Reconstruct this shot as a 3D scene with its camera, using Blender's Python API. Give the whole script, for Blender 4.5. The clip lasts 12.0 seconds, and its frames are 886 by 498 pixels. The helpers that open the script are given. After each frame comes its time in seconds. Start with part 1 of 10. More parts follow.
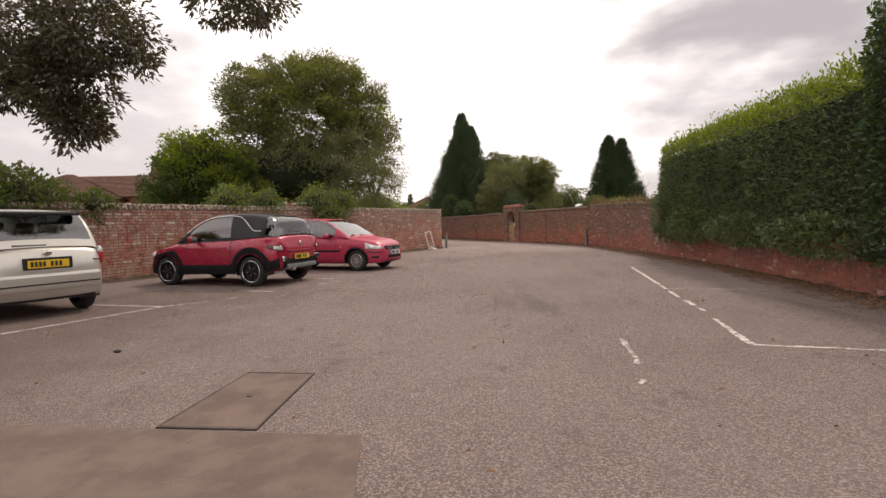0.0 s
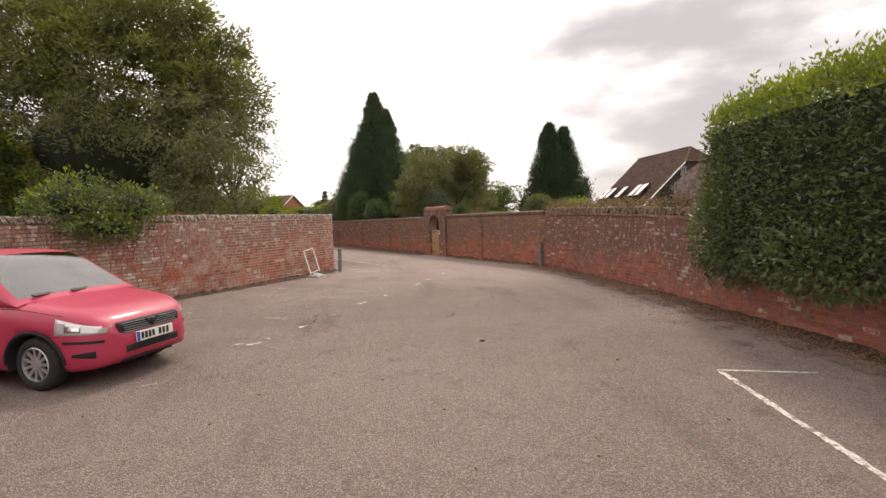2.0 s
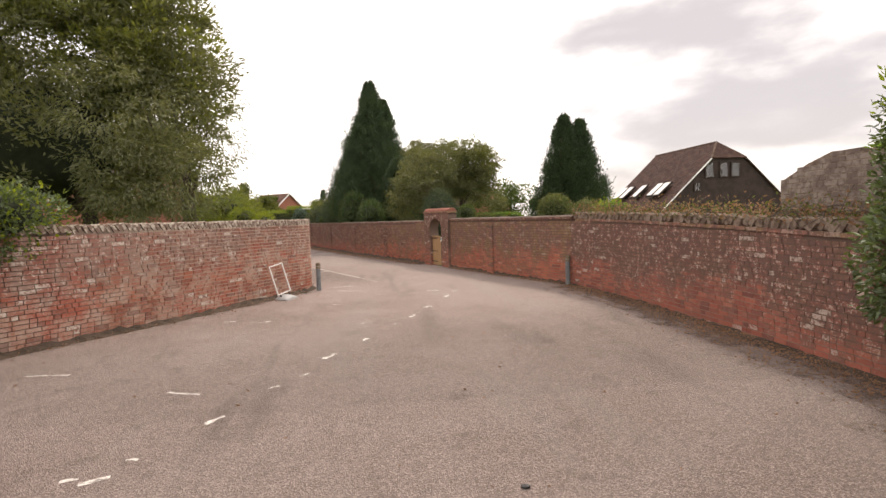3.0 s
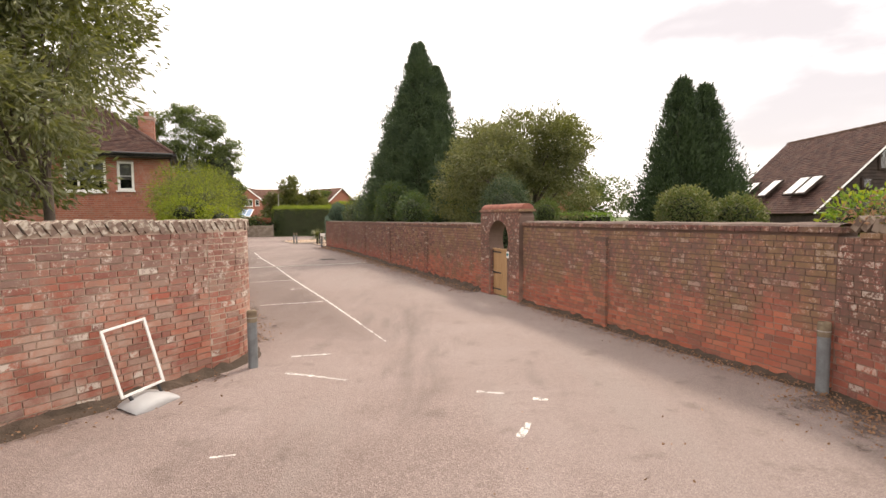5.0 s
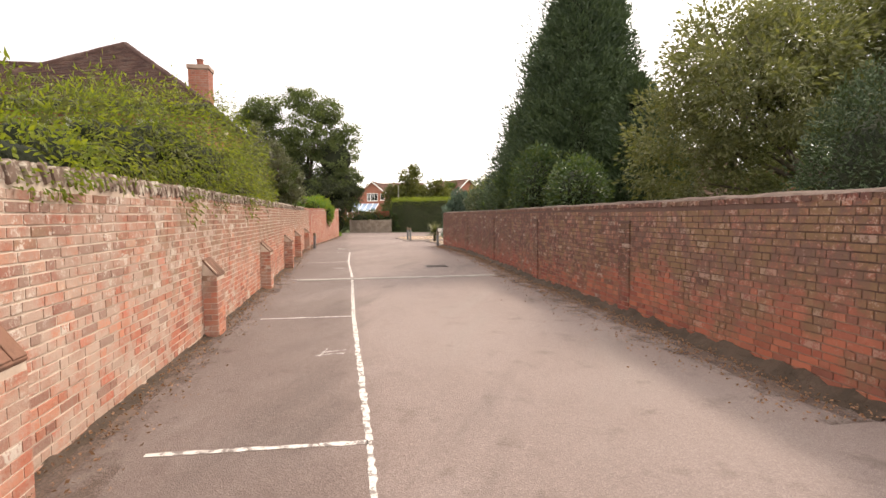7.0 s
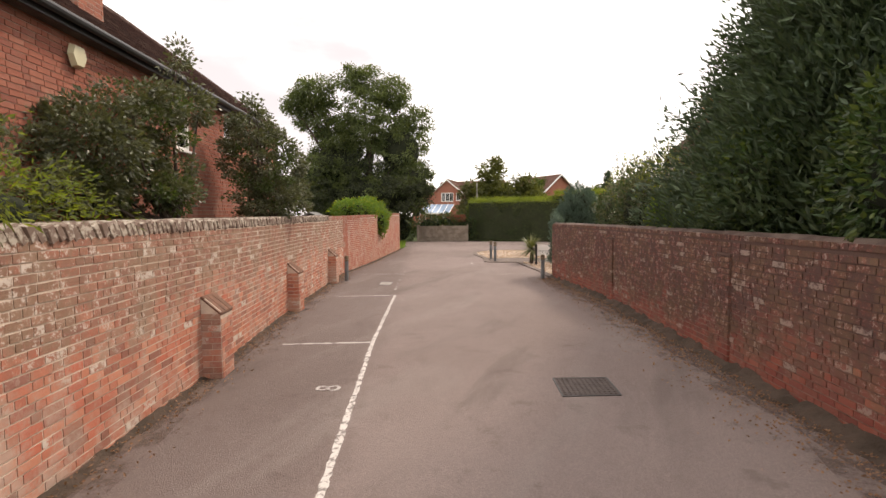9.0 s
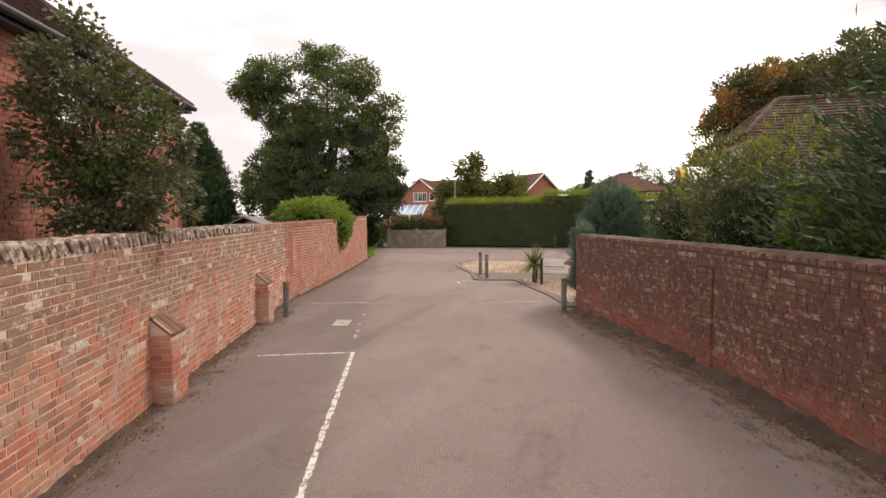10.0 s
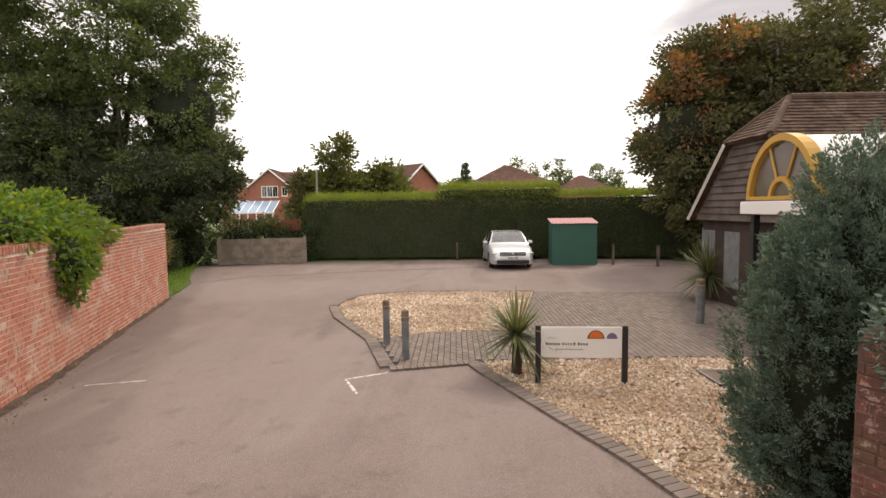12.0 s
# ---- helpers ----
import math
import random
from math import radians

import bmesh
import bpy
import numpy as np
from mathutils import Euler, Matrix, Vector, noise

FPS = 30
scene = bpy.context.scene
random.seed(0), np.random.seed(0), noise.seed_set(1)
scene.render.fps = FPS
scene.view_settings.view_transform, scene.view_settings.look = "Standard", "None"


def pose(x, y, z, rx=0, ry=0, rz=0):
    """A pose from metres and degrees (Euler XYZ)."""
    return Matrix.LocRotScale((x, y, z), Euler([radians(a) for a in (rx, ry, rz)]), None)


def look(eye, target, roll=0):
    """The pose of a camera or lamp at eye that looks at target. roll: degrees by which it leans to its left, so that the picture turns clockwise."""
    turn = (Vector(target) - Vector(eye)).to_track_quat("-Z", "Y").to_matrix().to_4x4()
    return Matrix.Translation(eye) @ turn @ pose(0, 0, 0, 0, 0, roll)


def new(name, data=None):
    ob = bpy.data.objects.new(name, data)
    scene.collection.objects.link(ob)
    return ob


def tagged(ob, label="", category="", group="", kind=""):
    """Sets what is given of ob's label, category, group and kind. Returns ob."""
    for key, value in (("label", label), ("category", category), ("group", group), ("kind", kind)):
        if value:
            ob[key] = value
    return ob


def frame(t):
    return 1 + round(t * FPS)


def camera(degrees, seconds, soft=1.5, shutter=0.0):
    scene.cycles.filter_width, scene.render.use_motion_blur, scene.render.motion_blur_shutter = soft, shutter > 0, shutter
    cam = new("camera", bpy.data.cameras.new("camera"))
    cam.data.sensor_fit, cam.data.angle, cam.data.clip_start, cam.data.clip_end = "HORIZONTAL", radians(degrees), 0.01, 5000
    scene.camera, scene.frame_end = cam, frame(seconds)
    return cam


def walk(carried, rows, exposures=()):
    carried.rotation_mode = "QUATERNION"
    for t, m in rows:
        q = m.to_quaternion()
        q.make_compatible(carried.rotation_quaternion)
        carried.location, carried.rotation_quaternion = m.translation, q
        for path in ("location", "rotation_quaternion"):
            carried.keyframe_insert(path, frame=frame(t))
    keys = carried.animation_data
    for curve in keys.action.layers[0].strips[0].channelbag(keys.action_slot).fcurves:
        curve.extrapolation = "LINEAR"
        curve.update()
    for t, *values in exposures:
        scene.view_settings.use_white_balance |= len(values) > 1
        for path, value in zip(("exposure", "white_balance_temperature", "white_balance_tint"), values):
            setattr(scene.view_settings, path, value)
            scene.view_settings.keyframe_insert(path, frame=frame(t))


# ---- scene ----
cam = camera(82.4, 12.0)
PATH = [
    (0, (0.907, 4.676, 1.205), (0.853, 6.673, 1.107), -1.6),
    (0.5, (0.968, 6.747, 1.286), (1.054, 8.743, 1.185), -1.94),
    (1, (1.08, 8.4, 1.395), (1.325, 10.382, 1.288), -1.9),
    (1.5, (1.558, 10.713, 1.545), (1.827, 12.692, 1.434), -1.9),
    (2, (1.815, 12.585, 1.672), (2.056, 14.567, 1.554), -1.8),
    (2.5, (2.0, 14.27, 1.795), (2.235, 16.252, 1.674), -1.7),
    (4.5, (2.822, 21.281, 2.033), (2.94, 23.274, 1.903), -0.9),
    (5, (2.964, 23.433, 1.965), (2.953, 25.429, 1.839), -0.5),
    (5.5, (2.968, 25.701, 1.823), (2.844, 27.693, 1.699), -0.4),
    (6, (2.538, 27.895, 1.697), (2.247, 29.869, 1.57), -0.6),
    (6.5, (2.064, 30.03, 1.769), (1.701, 31.993, 1.635), -0.8),
    (7, (1.552, 32.07, 1.603), (1.045, 34.0, 1.47), -0.5),
    (7.2, (1.341, 32.824, 1.623), (0.773, 34.737, 1.488), -0.6),
    (8.8, (-1.481, 40.501, 2.025), (-2.265, 42.336, 1.888), -0.5),
    (9, (-1.905, 41.412, 2.028), (-2.698, 43.243, 1.895), -0.6),
    (9.5, (-3.03, 43.623, 2.118), (-3.791, 45.468, 1.985), -0.6),
    (10, (-3.989, 45.628, 2.201), (-4.675, 47.502, 2.067), -0.5),
    (10.5, (-4.651, 47.681, 2.296), (-5.304, 49.567, 2.158), -0.6),
    (11, (-5.583, 50.045, 2.404), (-6.224, 51.934, 2.265), -0.6),
    (11.5, (-6.459, 52.375, 2.395), (-7.037, 54.284, 2.251), -0.5),
    (12, (-7.312, 54.288, 2.501), (-7.457, 56.276, 2.342), -0.8),
]
EXPOSURES = [(0.0, 0.08, 7250, 18), (1.5, 0.25, 7250, 17), (2.5, 0.48, 7250, 16), (4.5, 0.78, 7250, 16), (5.5, 0.92, 7250, 16), (6.5, 0.96, 7250, 16), (8.8, 0.52, 7250, 17), (9.5, 0.40, 7250, 18), (12.0, 0.42, 7250, 16)]
walk(cam, [(t, look(eye, target, roll)) for t, eye, target, roll in PATH], EXPOSURES)

# ---------------------------------------------------------------- light
SUN_AZ, SUN_EL = radians(32), radians(50)   # from straight ahead towards the right
world = bpy.data.worlds.new("world")
scene.world = world
world.use_nodes = True
wt = world.node_tree
wt.nodes.clear()
w_out = wt.nodes.new("ShaderNodeOutputWorld")
w_sky = wt.nodes.new("ShaderNodeTexSky")
w_sky.sky_type = 'NISHITA'
w_sky.sun_disc = False
w_sky.sun_elevation, w_sky.sun_rotation = SUN_EL, SUN_AZ
w_skybg = wt.nodes.new("ShaderNodeBackground")
w_skybg.inputs[1].default_value = 0.10
wt.links.new(w_sky.outputs[0], w_skybg.inputs[0])
# broken cloud cover: bright grey-white sheet with darker bellies
w_co = wt.nodes.new("ShaderNodeTexCoord")
w_map = wt.nodes.new("ShaderNodeMapping")
w_map.inputs["Scale"].default_value = (1.6, 1.6, 4.2)
w_map.inputs["Location"].default_value = (3.1, 0.4, 0.2)
w_n = wt.nodes.new("ShaderNodeTexNoise")
w_n.inputs["Scale"].default_value = 1.5
w_n.inputs["Detail"].default_value = 7
w_n.inputs["Roughness"].default_value = 0.5
w_r = wt.nodes.new("ShaderNodeValToRGB")
w_r.color_ramp.elements[0].position = 0.30
w_r.color_ramp.elements[0].color = (0.68, 0.685, 0.69, 1)
w_r.color_ramp.elements[1].position = 0.56
w_r.color_ramp.elements[1].color = (0.985, 1.0, 0.99, 1)
w_e = w_r.color_ramp.elements.new(0.44)
w_e.color = (0.88, 0.87, 0.885, 1)
w_bg = wt.nodes.new("ShaderNodeBackground")
w_bg.inputs[1].default_value = 1.4
w_mix = wt.nodes.new("ShaderNodeMixShader")
w_mix.inputs[0].default_value = 0.88
wt.links.new(w_co.outputs["Generated"], w_map.inputs[0])
wt.links.new(w_map.outputs[0], w_n.inputs["Vector"])
wt.links.new(w_n.outputs[0], w_r.inputs[0])
# a heavier grey bank low in the sky ahead to the right, a thinner one low on the left
w_last = w_r.outputs[0]
for az, el, inner, outer, grey in ((40, 17, 0.985, 0.87, (0.34, 0.335, 0.35, 1)), (-42, 9, 0.985, 0.93, (0.52, 0.515, 0.535, 1))):
    dirn = (math.sin(radians(az)) * math.cos(radians(el)), math.cos(radians(az)) * math.cos(radians(el)), math.sin(radians(el)))
    w_d = wt.nodes.new("ShaderNodeVectorMath")
    w_d.operation = 'DOT_PRODUCT'
    w_d.inputs[1].default_value = dirn
    wt.links.new(w_co.outputs["Generated"], w_d.inputs[0])
    w_k = wt.nodes.new("ShaderNodeMapRange")
    w_k.inputs[1].default_value, w_k.inputs[2].default_value = outer, inner
    wt.links.new(w_d.outputs["Value"], w_k.inputs[0])
    w_f = wt.nodes.new("ShaderNodeTexNoise")
    w_f.inputs["Scale"].default_value, w_f.inputs["Detail"].default_value = 2.2, 6
    wt.links.new(w_map.outputs[0], w_f.inputs["Vector"])
    # the bank's edge follows the cloud's own billows
    w_a = wt.nodes.new("ShaderNodeMath")
    w_a.operation = 'MULTIPLY_ADD'
    w_a.inputs[1].default_value, w_a.inputs[2].default_value = 2.4, -1.2
    wt.links.new(w_f.outputs[0], w_a.inputs[0])
    w_p = wt.nodes.new("ShaderNodeMath")
    w_p.operation = 'ADD'
    wt.links.new(w_k.outputs[0], w_p.inputs[0])
    wt.links.new(w_a.outputs[0], w_p.inputs[1])
    w_m = wt.nodes.new("ShaderNodeMapRange")
    w_m.interpolation_type = 'SMOOTHSTEP'
    w_m.inputs[1].default_value, w_m.inputs[2].default_value = 0.15, 1.05
    wt.links.new(w_p.outputs[0], w_m.inputs[0])
    w_c = wt.nodes.new("ShaderNodeMix")
    w_c.data_type = 'RGBA'
    wt.links.new(w_m.outputs[0], w_c.inputs[0])
    wt.links.new(w_last, w_c.inputs[6])
    w_c.inputs[7].default_value = grey
    w_last = w_c.outputs[2]
wt.links.new(w_last, w_bg.inputs[0])
wt.links.new(w_skybg.outputs[0], w_mix.inputs[1])
wt.links.new(w_bg.outputs[0], w_mix.inputs[2])
wt.links.new(w_mix.outputs[0], w_out.inputs[0])

sun_data = bpy.data.lights.new("sun", 'SUN')
sun_data.energy, sun_data.angle, sun_data.color = 1.7, radians(9), (1.0, 0.93, 0.82)
sun = new("sun", sun_data)
sun.matrix_world = look((0, 0, 60), (-math.sin(SUN_AZ) * math.cos(SUN_EL) * 50, -math.cos(SUN_AZ) * math.cos(SUN_EL) * 50, 60 - math.sin(SUN_EL) * 50))

# ---------------------------------------------------------------- materials
def mat_new(name):
    m = bpy.data.materials.new(name)
    m.use_nodes = True
    nt = m.node_tree
    return m, nt, nt.nodes["Principled BSDF"]


def nd(nt, kind, **sets):
    n = nt.nodes.new(kind)
    for key, value in sets.items():
        n.inputs[key.replace("_", " ")].default_value = value
    return n


def ramp(nt, fac, stops, constant=False):
    r = nt.nodes.new("ShaderNodeValToRGB")
    els = r.color_ramp.elements
    while len(els) < len(stops):
        els.new(0.5)
    for el, (pos, col) in zip(els, stops):
        el.position = pos
        el.color = (*col, 1) if len(col) == 3 else col
    if constant:
        r.color_ramp.interpolation = 'CONSTANT'
    nt.links.new(fac, r.inputs[0])
    return r.outputs[0]


def mixc(nt, fac, a, b, mode='MIX'):
    m = nt.nodes.new("ShaderNodeMix")
    m.data_type, m.blend_type = 'RGBA', mode
    for i, v in ((0, fac), (6, a), (7, b)):
        if isinstance(v, (int, float)):
            m.inputs[i].default_value = v
        elif isinstance(v, tuple):
            m.inputs[i].default_value = (*v, 1)
        else:
            nt.links.new(v, m.inputs[i])
    return m.outputs[2]


def mathn(nt, op, a, b=0.0, clamp=False):
    m = nt.nodes.new("ShaderNodeMath")
    m.operation, m.use_clamp = op, clamp
    for i, v in ((0, a), (1, b)):
        if isinstance(v, (int, float)):
            m.inputs[i].default_value = v
        else:
            nt.links.new(v, m.inputs[i])
    return m.outputs[0]


def place(nt):
    return nt.nodes.new("ShaderNodeNewGeometry").outputs["Position"]


def noisef(nt, vec, scale, detail=4, rough=0.55):
    n = nd(nt, "ShaderNodeTexNoise", Scale=scale, Detail=detail, Roughness=rough)
    nt.links.new(vec, n.inputs["Vector"])
    return n.outputs[0]


def step(nt, fac, lo, hi):
    m = nt.nodes.new("ShaderNodeMapRange")
    m.interpolation_type = 'SMOOTHSTEP'
    m.inputs[1].default_value, m.inputs[2].default_value = lo, hi
    nt.links.new(fac, m.inputs[0])
    return m.outputs[0]


def bump(nt, bsdf, height, dist, strength=1.0):
    b = nd(nt, "ShaderNodeBump", Strength=strength, Distance=dist)
    nt.links.new(height, b.inputs["Height"])
    nt.links.new(b.outputs[0], bsdf.inputs["Normal"])


def plain(name, col, rough=0.5, metal=0.0, var=0.12, scale=6.0, relief=0.0, spec=0.5, coat=0.0):
    """A paint, plastic or metal with slight unevenness at two scales."""
    m, nt, b = mat_new(name)
    p = place(nt)
    f = noisef(nt, p, scale)
    g = noisef(nt, p, scale * 14, 3)
    c = mixc(nt, mathn(nt, 'MULTIPLY', f, var * 2), col, tuple(v * 0.45 for v in col))
    c = mixc(nt, mathn(nt, 'MULTIPLY', g, var), c, tuple(min(1, v * 1.35 + 0.01) for v in col))
    nt.links.new(c, b.inputs["Base Color"])
    nt.links.new(mathn(nt, 'ADD', mathn(nt, 'MULTIPLY', g, 0.16), rough - 0.08, True), b.inputs["Roughness"])
    b.inputs["Metallic"].default_value = metal
    b.inputs["Specular IOR Level"].default_value = spec
    b.inputs["Coat Weight"].default_value = coat
    b.inputs["Coat Roughness"].default_value = 0.05
    if relief:
        bump(nt, b, g, relief)
    return m


def brick_mat(name, single, tones, lichen=0.5, top=1.95, red=0.3, pale=0.3, white=0.0, algae=0.0, even=0.0, soot=(0.13, 0.086, 0.07), bloom=0.0):
    """Weathered brick: each brick its own tone, lime bloom, white and dark lichen on the upper courses, rubbed red patches."""
    m, nt, b = mat_new(name)
    p = place(nt)
    if single:
        rnd = nt.nodes.new("ShaderNodeObjectInfo").outputs["Random"]
    else:
        rnd = nt.nodes.new("ShaderNodeNewGeometry").outputs["Random Per Island"]
    c = ramp(nt, rnd, [(i / (len(tones) - 1), t) for i, t in enumerate(tones)])
    sep = nt.nodes.new("ShaderNodeSeparateXYZ")
    nt.links.new(p, sep.inputs[0])
    big = noisef(nt, p, 0.5, 4, 0.6)
    mid = noisef(nt, p, 2.6, 6, 0.7)
    patch = noisef(nt, p, 10.0, 5, 0.75)
    fine = noisef(nt, p, 42, 4, 0.75)
    # rubbed red patches
    c = mixc(nt, mathn(nt, 'MULTIPLY', step(nt, big, 0.48, 0.64), red), c, (0.42, 0.128, 0.085))
    # lime bloom that runs over several bricks, broken up finely
    w1 = mathn(nt, 'MULTIPLY', step(nt, mathn(nt, 'ADD', mid, mathn(nt, 'MULTIPLY', mathn(nt, 'SUBTRACT', fine, 0.5), 0.35)), 0.46 - bloom, 0.70 - bloom), pale)
    c = mixc(nt, w1, c, (0.52, 0.41, 0.335))
    one = mathn(nt, 'FRACT', mathn(nt, 'MULTIPLY', rnd, 57.31))
    c = mixc(nt, mathn(nt, 'MULTIPLY', mathn(nt, 'LESS_THAN', one, 0.10), 0.5 - even), c, (0.16, 0.09, 0.075))
    # height above the foot of the weathered zone
    hz = mathn(nt, 'ADD', mathn(nt, 'SUBTRACT', sep.outputs[2], top), mathn(nt, 'MULTIPLY', mathn(nt, 'SUBTRACT', mid, 0.5), 1.6))
    hz = mathn(nt, 'ADD', hz, mathn(nt, 'MULTIPLY', mathn(nt, 'SUBTRACT', big, 0.5), 2.2))
    two = mathn(nt, 'FRACT', mathn(nt, 'MULTIPLY', rnd, 173.7))
    if lichen:
        film = mathn(nt, 'MULTIPLY', step(nt, hz, -0.8, -0.05), mathn(nt, 'ADD', mathn(nt, 'MULTIPLY', step(nt, patch, 0.60, 0.44), 0.5), 0.5))
        c = mixc(nt, mathn(nt, 'MULTIPLY', film, lichen), c, soot)
    if algae:
        al = mathn(nt, 'MULTIPLY', step(nt, hz, -1.1, 0.0), step(nt, mid, 0.42, 0.60))
        c = mixc(nt, mathn(nt, 'MULTIPLY', al, algae), c, (0.23, 0.165, 0.080))
    if white:
        rough = mathn(nt, 'ADD', patch, mathn(nt, 'MULTIPLY', mathn(nt, 'SUBTRACT', fine, 0.5), 0.6))
        crust = mathn(nt, 'MULTIPLY', step(nt, rough, 0.56, 0.64), mathn(nt, 'ADD', step(nt, hz, -1.05, 0.0), 0.10, True))
        splash = mathn(nt, 'MULTIPLY', mathn(nt, 'LESS_THAN', two, 0.05), step(nt, rough, 0.42, 0.54))
        wz = mathn(nt, 'MULTIPLY', mathn(nt, 'MAXIMUM', crust, splash), white)
        c = mixc(nt, wz, c, (0.66, 0.60, 0.52))
    c = mixc(nt, mathn(nt, 'MULTIPLY', fine, 0.34), c, tuple(v * 0.55 for v in tones[1]))
    nt.links.new(c, b.inputs["Base Color"])
    b.inputs["Roughness"].default_value = 0.92
    b.inputs["Specular IOR Level"].default_value = 0.25
    bump(nt, b, mathn(nt, 'ADD', fine, mathn(nt, 'MULTIPLY', patch, 1.6)), 0.006, 0.9)
    return m


OLD = [(0.22, 0.082, 0.055), (0.36, 0.13, 0.08), (0.42, 0.172, 0.108), (0.30, 0.10, 0.064), (0.40, 0.20, 0.135), (0.34, 0.122, 0.08), (0.19, 0.085, 0.065)]
LANE = [(0.29, 0.12, 0.082), (0.49, 0.19, 0.118), (0.56, 0.25, 0.16), (0.40, 0.142, 0.092), (0.56, 0.345, 0.24), (0.46, 0.175, 0.11), (0.34, 0.25, 0.195), (0.50, 0.148, 0.09), (0.25, 0.128, 0.10)]
RIGHT_BRICK = [(0.221, 0.076, 0.057), (0.353, 0.112, 0.076), (0.413, 0.141, 0.094), (0.283, 0.085, 0.064), (0.312, 0.116, 0.085), (0.182, 0.073, 0.060)]
NEW = [(0.322, 0.117, 0.081), (0.402, 0.152, 0.101), (0.368, 0.133, 0.090), (0.437, 0.178, 0.121), (0.287, 0.109, 0.081)]
m_brick, m_brick1 = [brick_mat("old_brick", k, OLD, lichen=0.5, top=1.5, red=0.95, pale=0.78, white=0.9, soot=(0.17, 0.125, 0.108), bloom=0.07) for k in (False, True)]
m_brickL, m_brickL1 = [brick_mat("lane_brick", k, [(a * 1.1, b * 1.1, c * 1.1) for a, b, c in LANE[:4] + LANE[5:6] + LANE[7:]], lichen=0.75, top=1.45, red=0.45, pale=0.8, white=1.0, algae=0.3, soot=(0.22, 0.152, 0.112), bloom=0.05) for k in (False, True)]
m_brickB, m_brickB1 = [brick_mat("bleached_brick", k, [(a * 0.79, b * 0.74, c * 0.77) for a, b, c in LANE], lichen=0.65, top=1.35, red=0.5, pale=0.7, white=0.95, soot=(0.185, 0.128, 0.108), bloom=0.04) for k in (False, True)]
m_brickP, m_brickP1 = [brick_mat("lime_washed_brick", k, [(a * 1.12, b * 1.12, c * 1.12) for a, b, c in LANE], lichen=0.35, top=1.5, red=0.35, pale=0.95, white=1.0, soot=(0.24, 0.165, 0.125), bloom=0.12) for k in (False, True)]
m_brickF, m_brickF1 = [brick_mat("far_wall_brick", k, [(0.36, 0.135, 0.092), (0.43, 0.165, 0.11), (0.47, 0.195, 0.13), (0.39, 0.14, 0.092), (0.44, 0.20, 0.14)], lichen=0.35, top=2.2, red=0.6, pale=0.85, white=0.45, even=0.3) for k in (False, True)]
m_brickY, m_brickY1 = [brick_mat("dirty_brick", k, RIGHT_BRICK, lichen=0.95, top=1.0, red=0.65, pale=0.2, white=0.6, algae=0.15, soot=(0.125, 0.088, 0.076)) for k in (False, True)]
m_brickR, m_brickR1 = [brick_mat("right_wall_brick", k, [(a * 1.15, b * 1.15, c * 1.05) for a, b, c in RIGHT_BRICK], lichen=1.0, top=1.0, red=0.75, pale=0.12, white=0.28, algae=0.6, soot=(0.145, 0.102, 0.086)) for k in (False, True)]
# Darker copy of the right-wall brick: the lane's shade put into its colour.
m_brickD, m_brickD1 = [brick_mat("shaded_brick", k, [(a * 0.88, b * 0.84, c * 0.86) for a, b, c in RIGHT_BRICK], lichen=0.95, top=0.9, red=0.35, pale=0.2, white=0.4, algae=0.3, soot=(0.088, 0.062, 0.056)) for k in (False, True)]
m_brickN, m_brickN1 = [brick_mat("house_brick", k, NEW, lichen=0.0, top=9, red=0.15, pale=0.28, even=0.25) for k in (False, True)]


def two_tone(name, a, bcol, scale, lo=0.4, hi=0.6, rough=0.9, fine=40.0, relief=0.004, spec=0.3):
    m, nt, b = mat_new(name)
    p = place(nt)
    f = noisef(nt, p, scale, 5, 0.62)
    g = noisef(nt, p, fine, 4, 0.7)
    c = mixc(nt, step(nt, f, lo, hi), a, bcol)
    c = mixc(nt, mathn(nt, 'MULTIPLY', g, 0.45), c, tuple(v * 0.5 for v in a))
    nt.links.new(c, b.inputs["Base Color"])
    b.inputs["Roughness"].default_value = rough
    b.inputs["Specular IOR Level"].default_value = spec
    bump(nt, b, mathn(nt, 'ADD', g, f), relief)
    return m


m_mortar = two_tone("lime_mortar", (0.72, 0.61, 0.50), (0.53, 0.41, 0.325), 2.5)


def blackened_mortar(name, a, bcol, dark, top):
    """Lime mortar under the same black lichen film as the upper courses."""
    m, nt, b = mat_new(name)
    p = place(nt)
    sep = nt.nodes.new("ShaderNodeSeparateXYZ")
    nt.links.new(p, sep.inputs[0])
    big, mid, g = noisef(nt, p, 0.5, 4, 0.6), noisef(nt, p, 2.6, 6, 0.7), noisef(nt, p, 40, 4, 0.7)
    c = mixc(nt, step(nt, mid, 0.4, 0.6), a, bcol)
    hz = mathn(nt, 'ADD', mathn(nt, 'SUBTRACT', sep.outputs[2], top), mathn(nt, 'MULTIPLY', mathn(nt, 'SUBTRACT', mid, 0.5), 1.6))
    hz = mathn(nt, 'ADD', hz, mathn(nt, 'MULTIPLY', mathn(nt, 'SUBTRACT', big, 0.5), 2.2))
    c = mixc(nt, mathn(nt, 'MULTIPLY', step(nt, hz, -0.8, -0.05), 0.85), c, dark)
    c = mixc(nt, mathn(nt, 'MULTIPLY', g, 0.4), c, tuple(v * 0.5 for v in bcol))
    nt.links.new(c, b.inputs["Base Color"])
    b.inputs["Roughness"].default_value = 0.92
    b.inputs["Specular IOR Level"].default_value = 0.25
    bump(nt, b, mathn(nt, 'ADD', g, mid), 0.004)
    return m


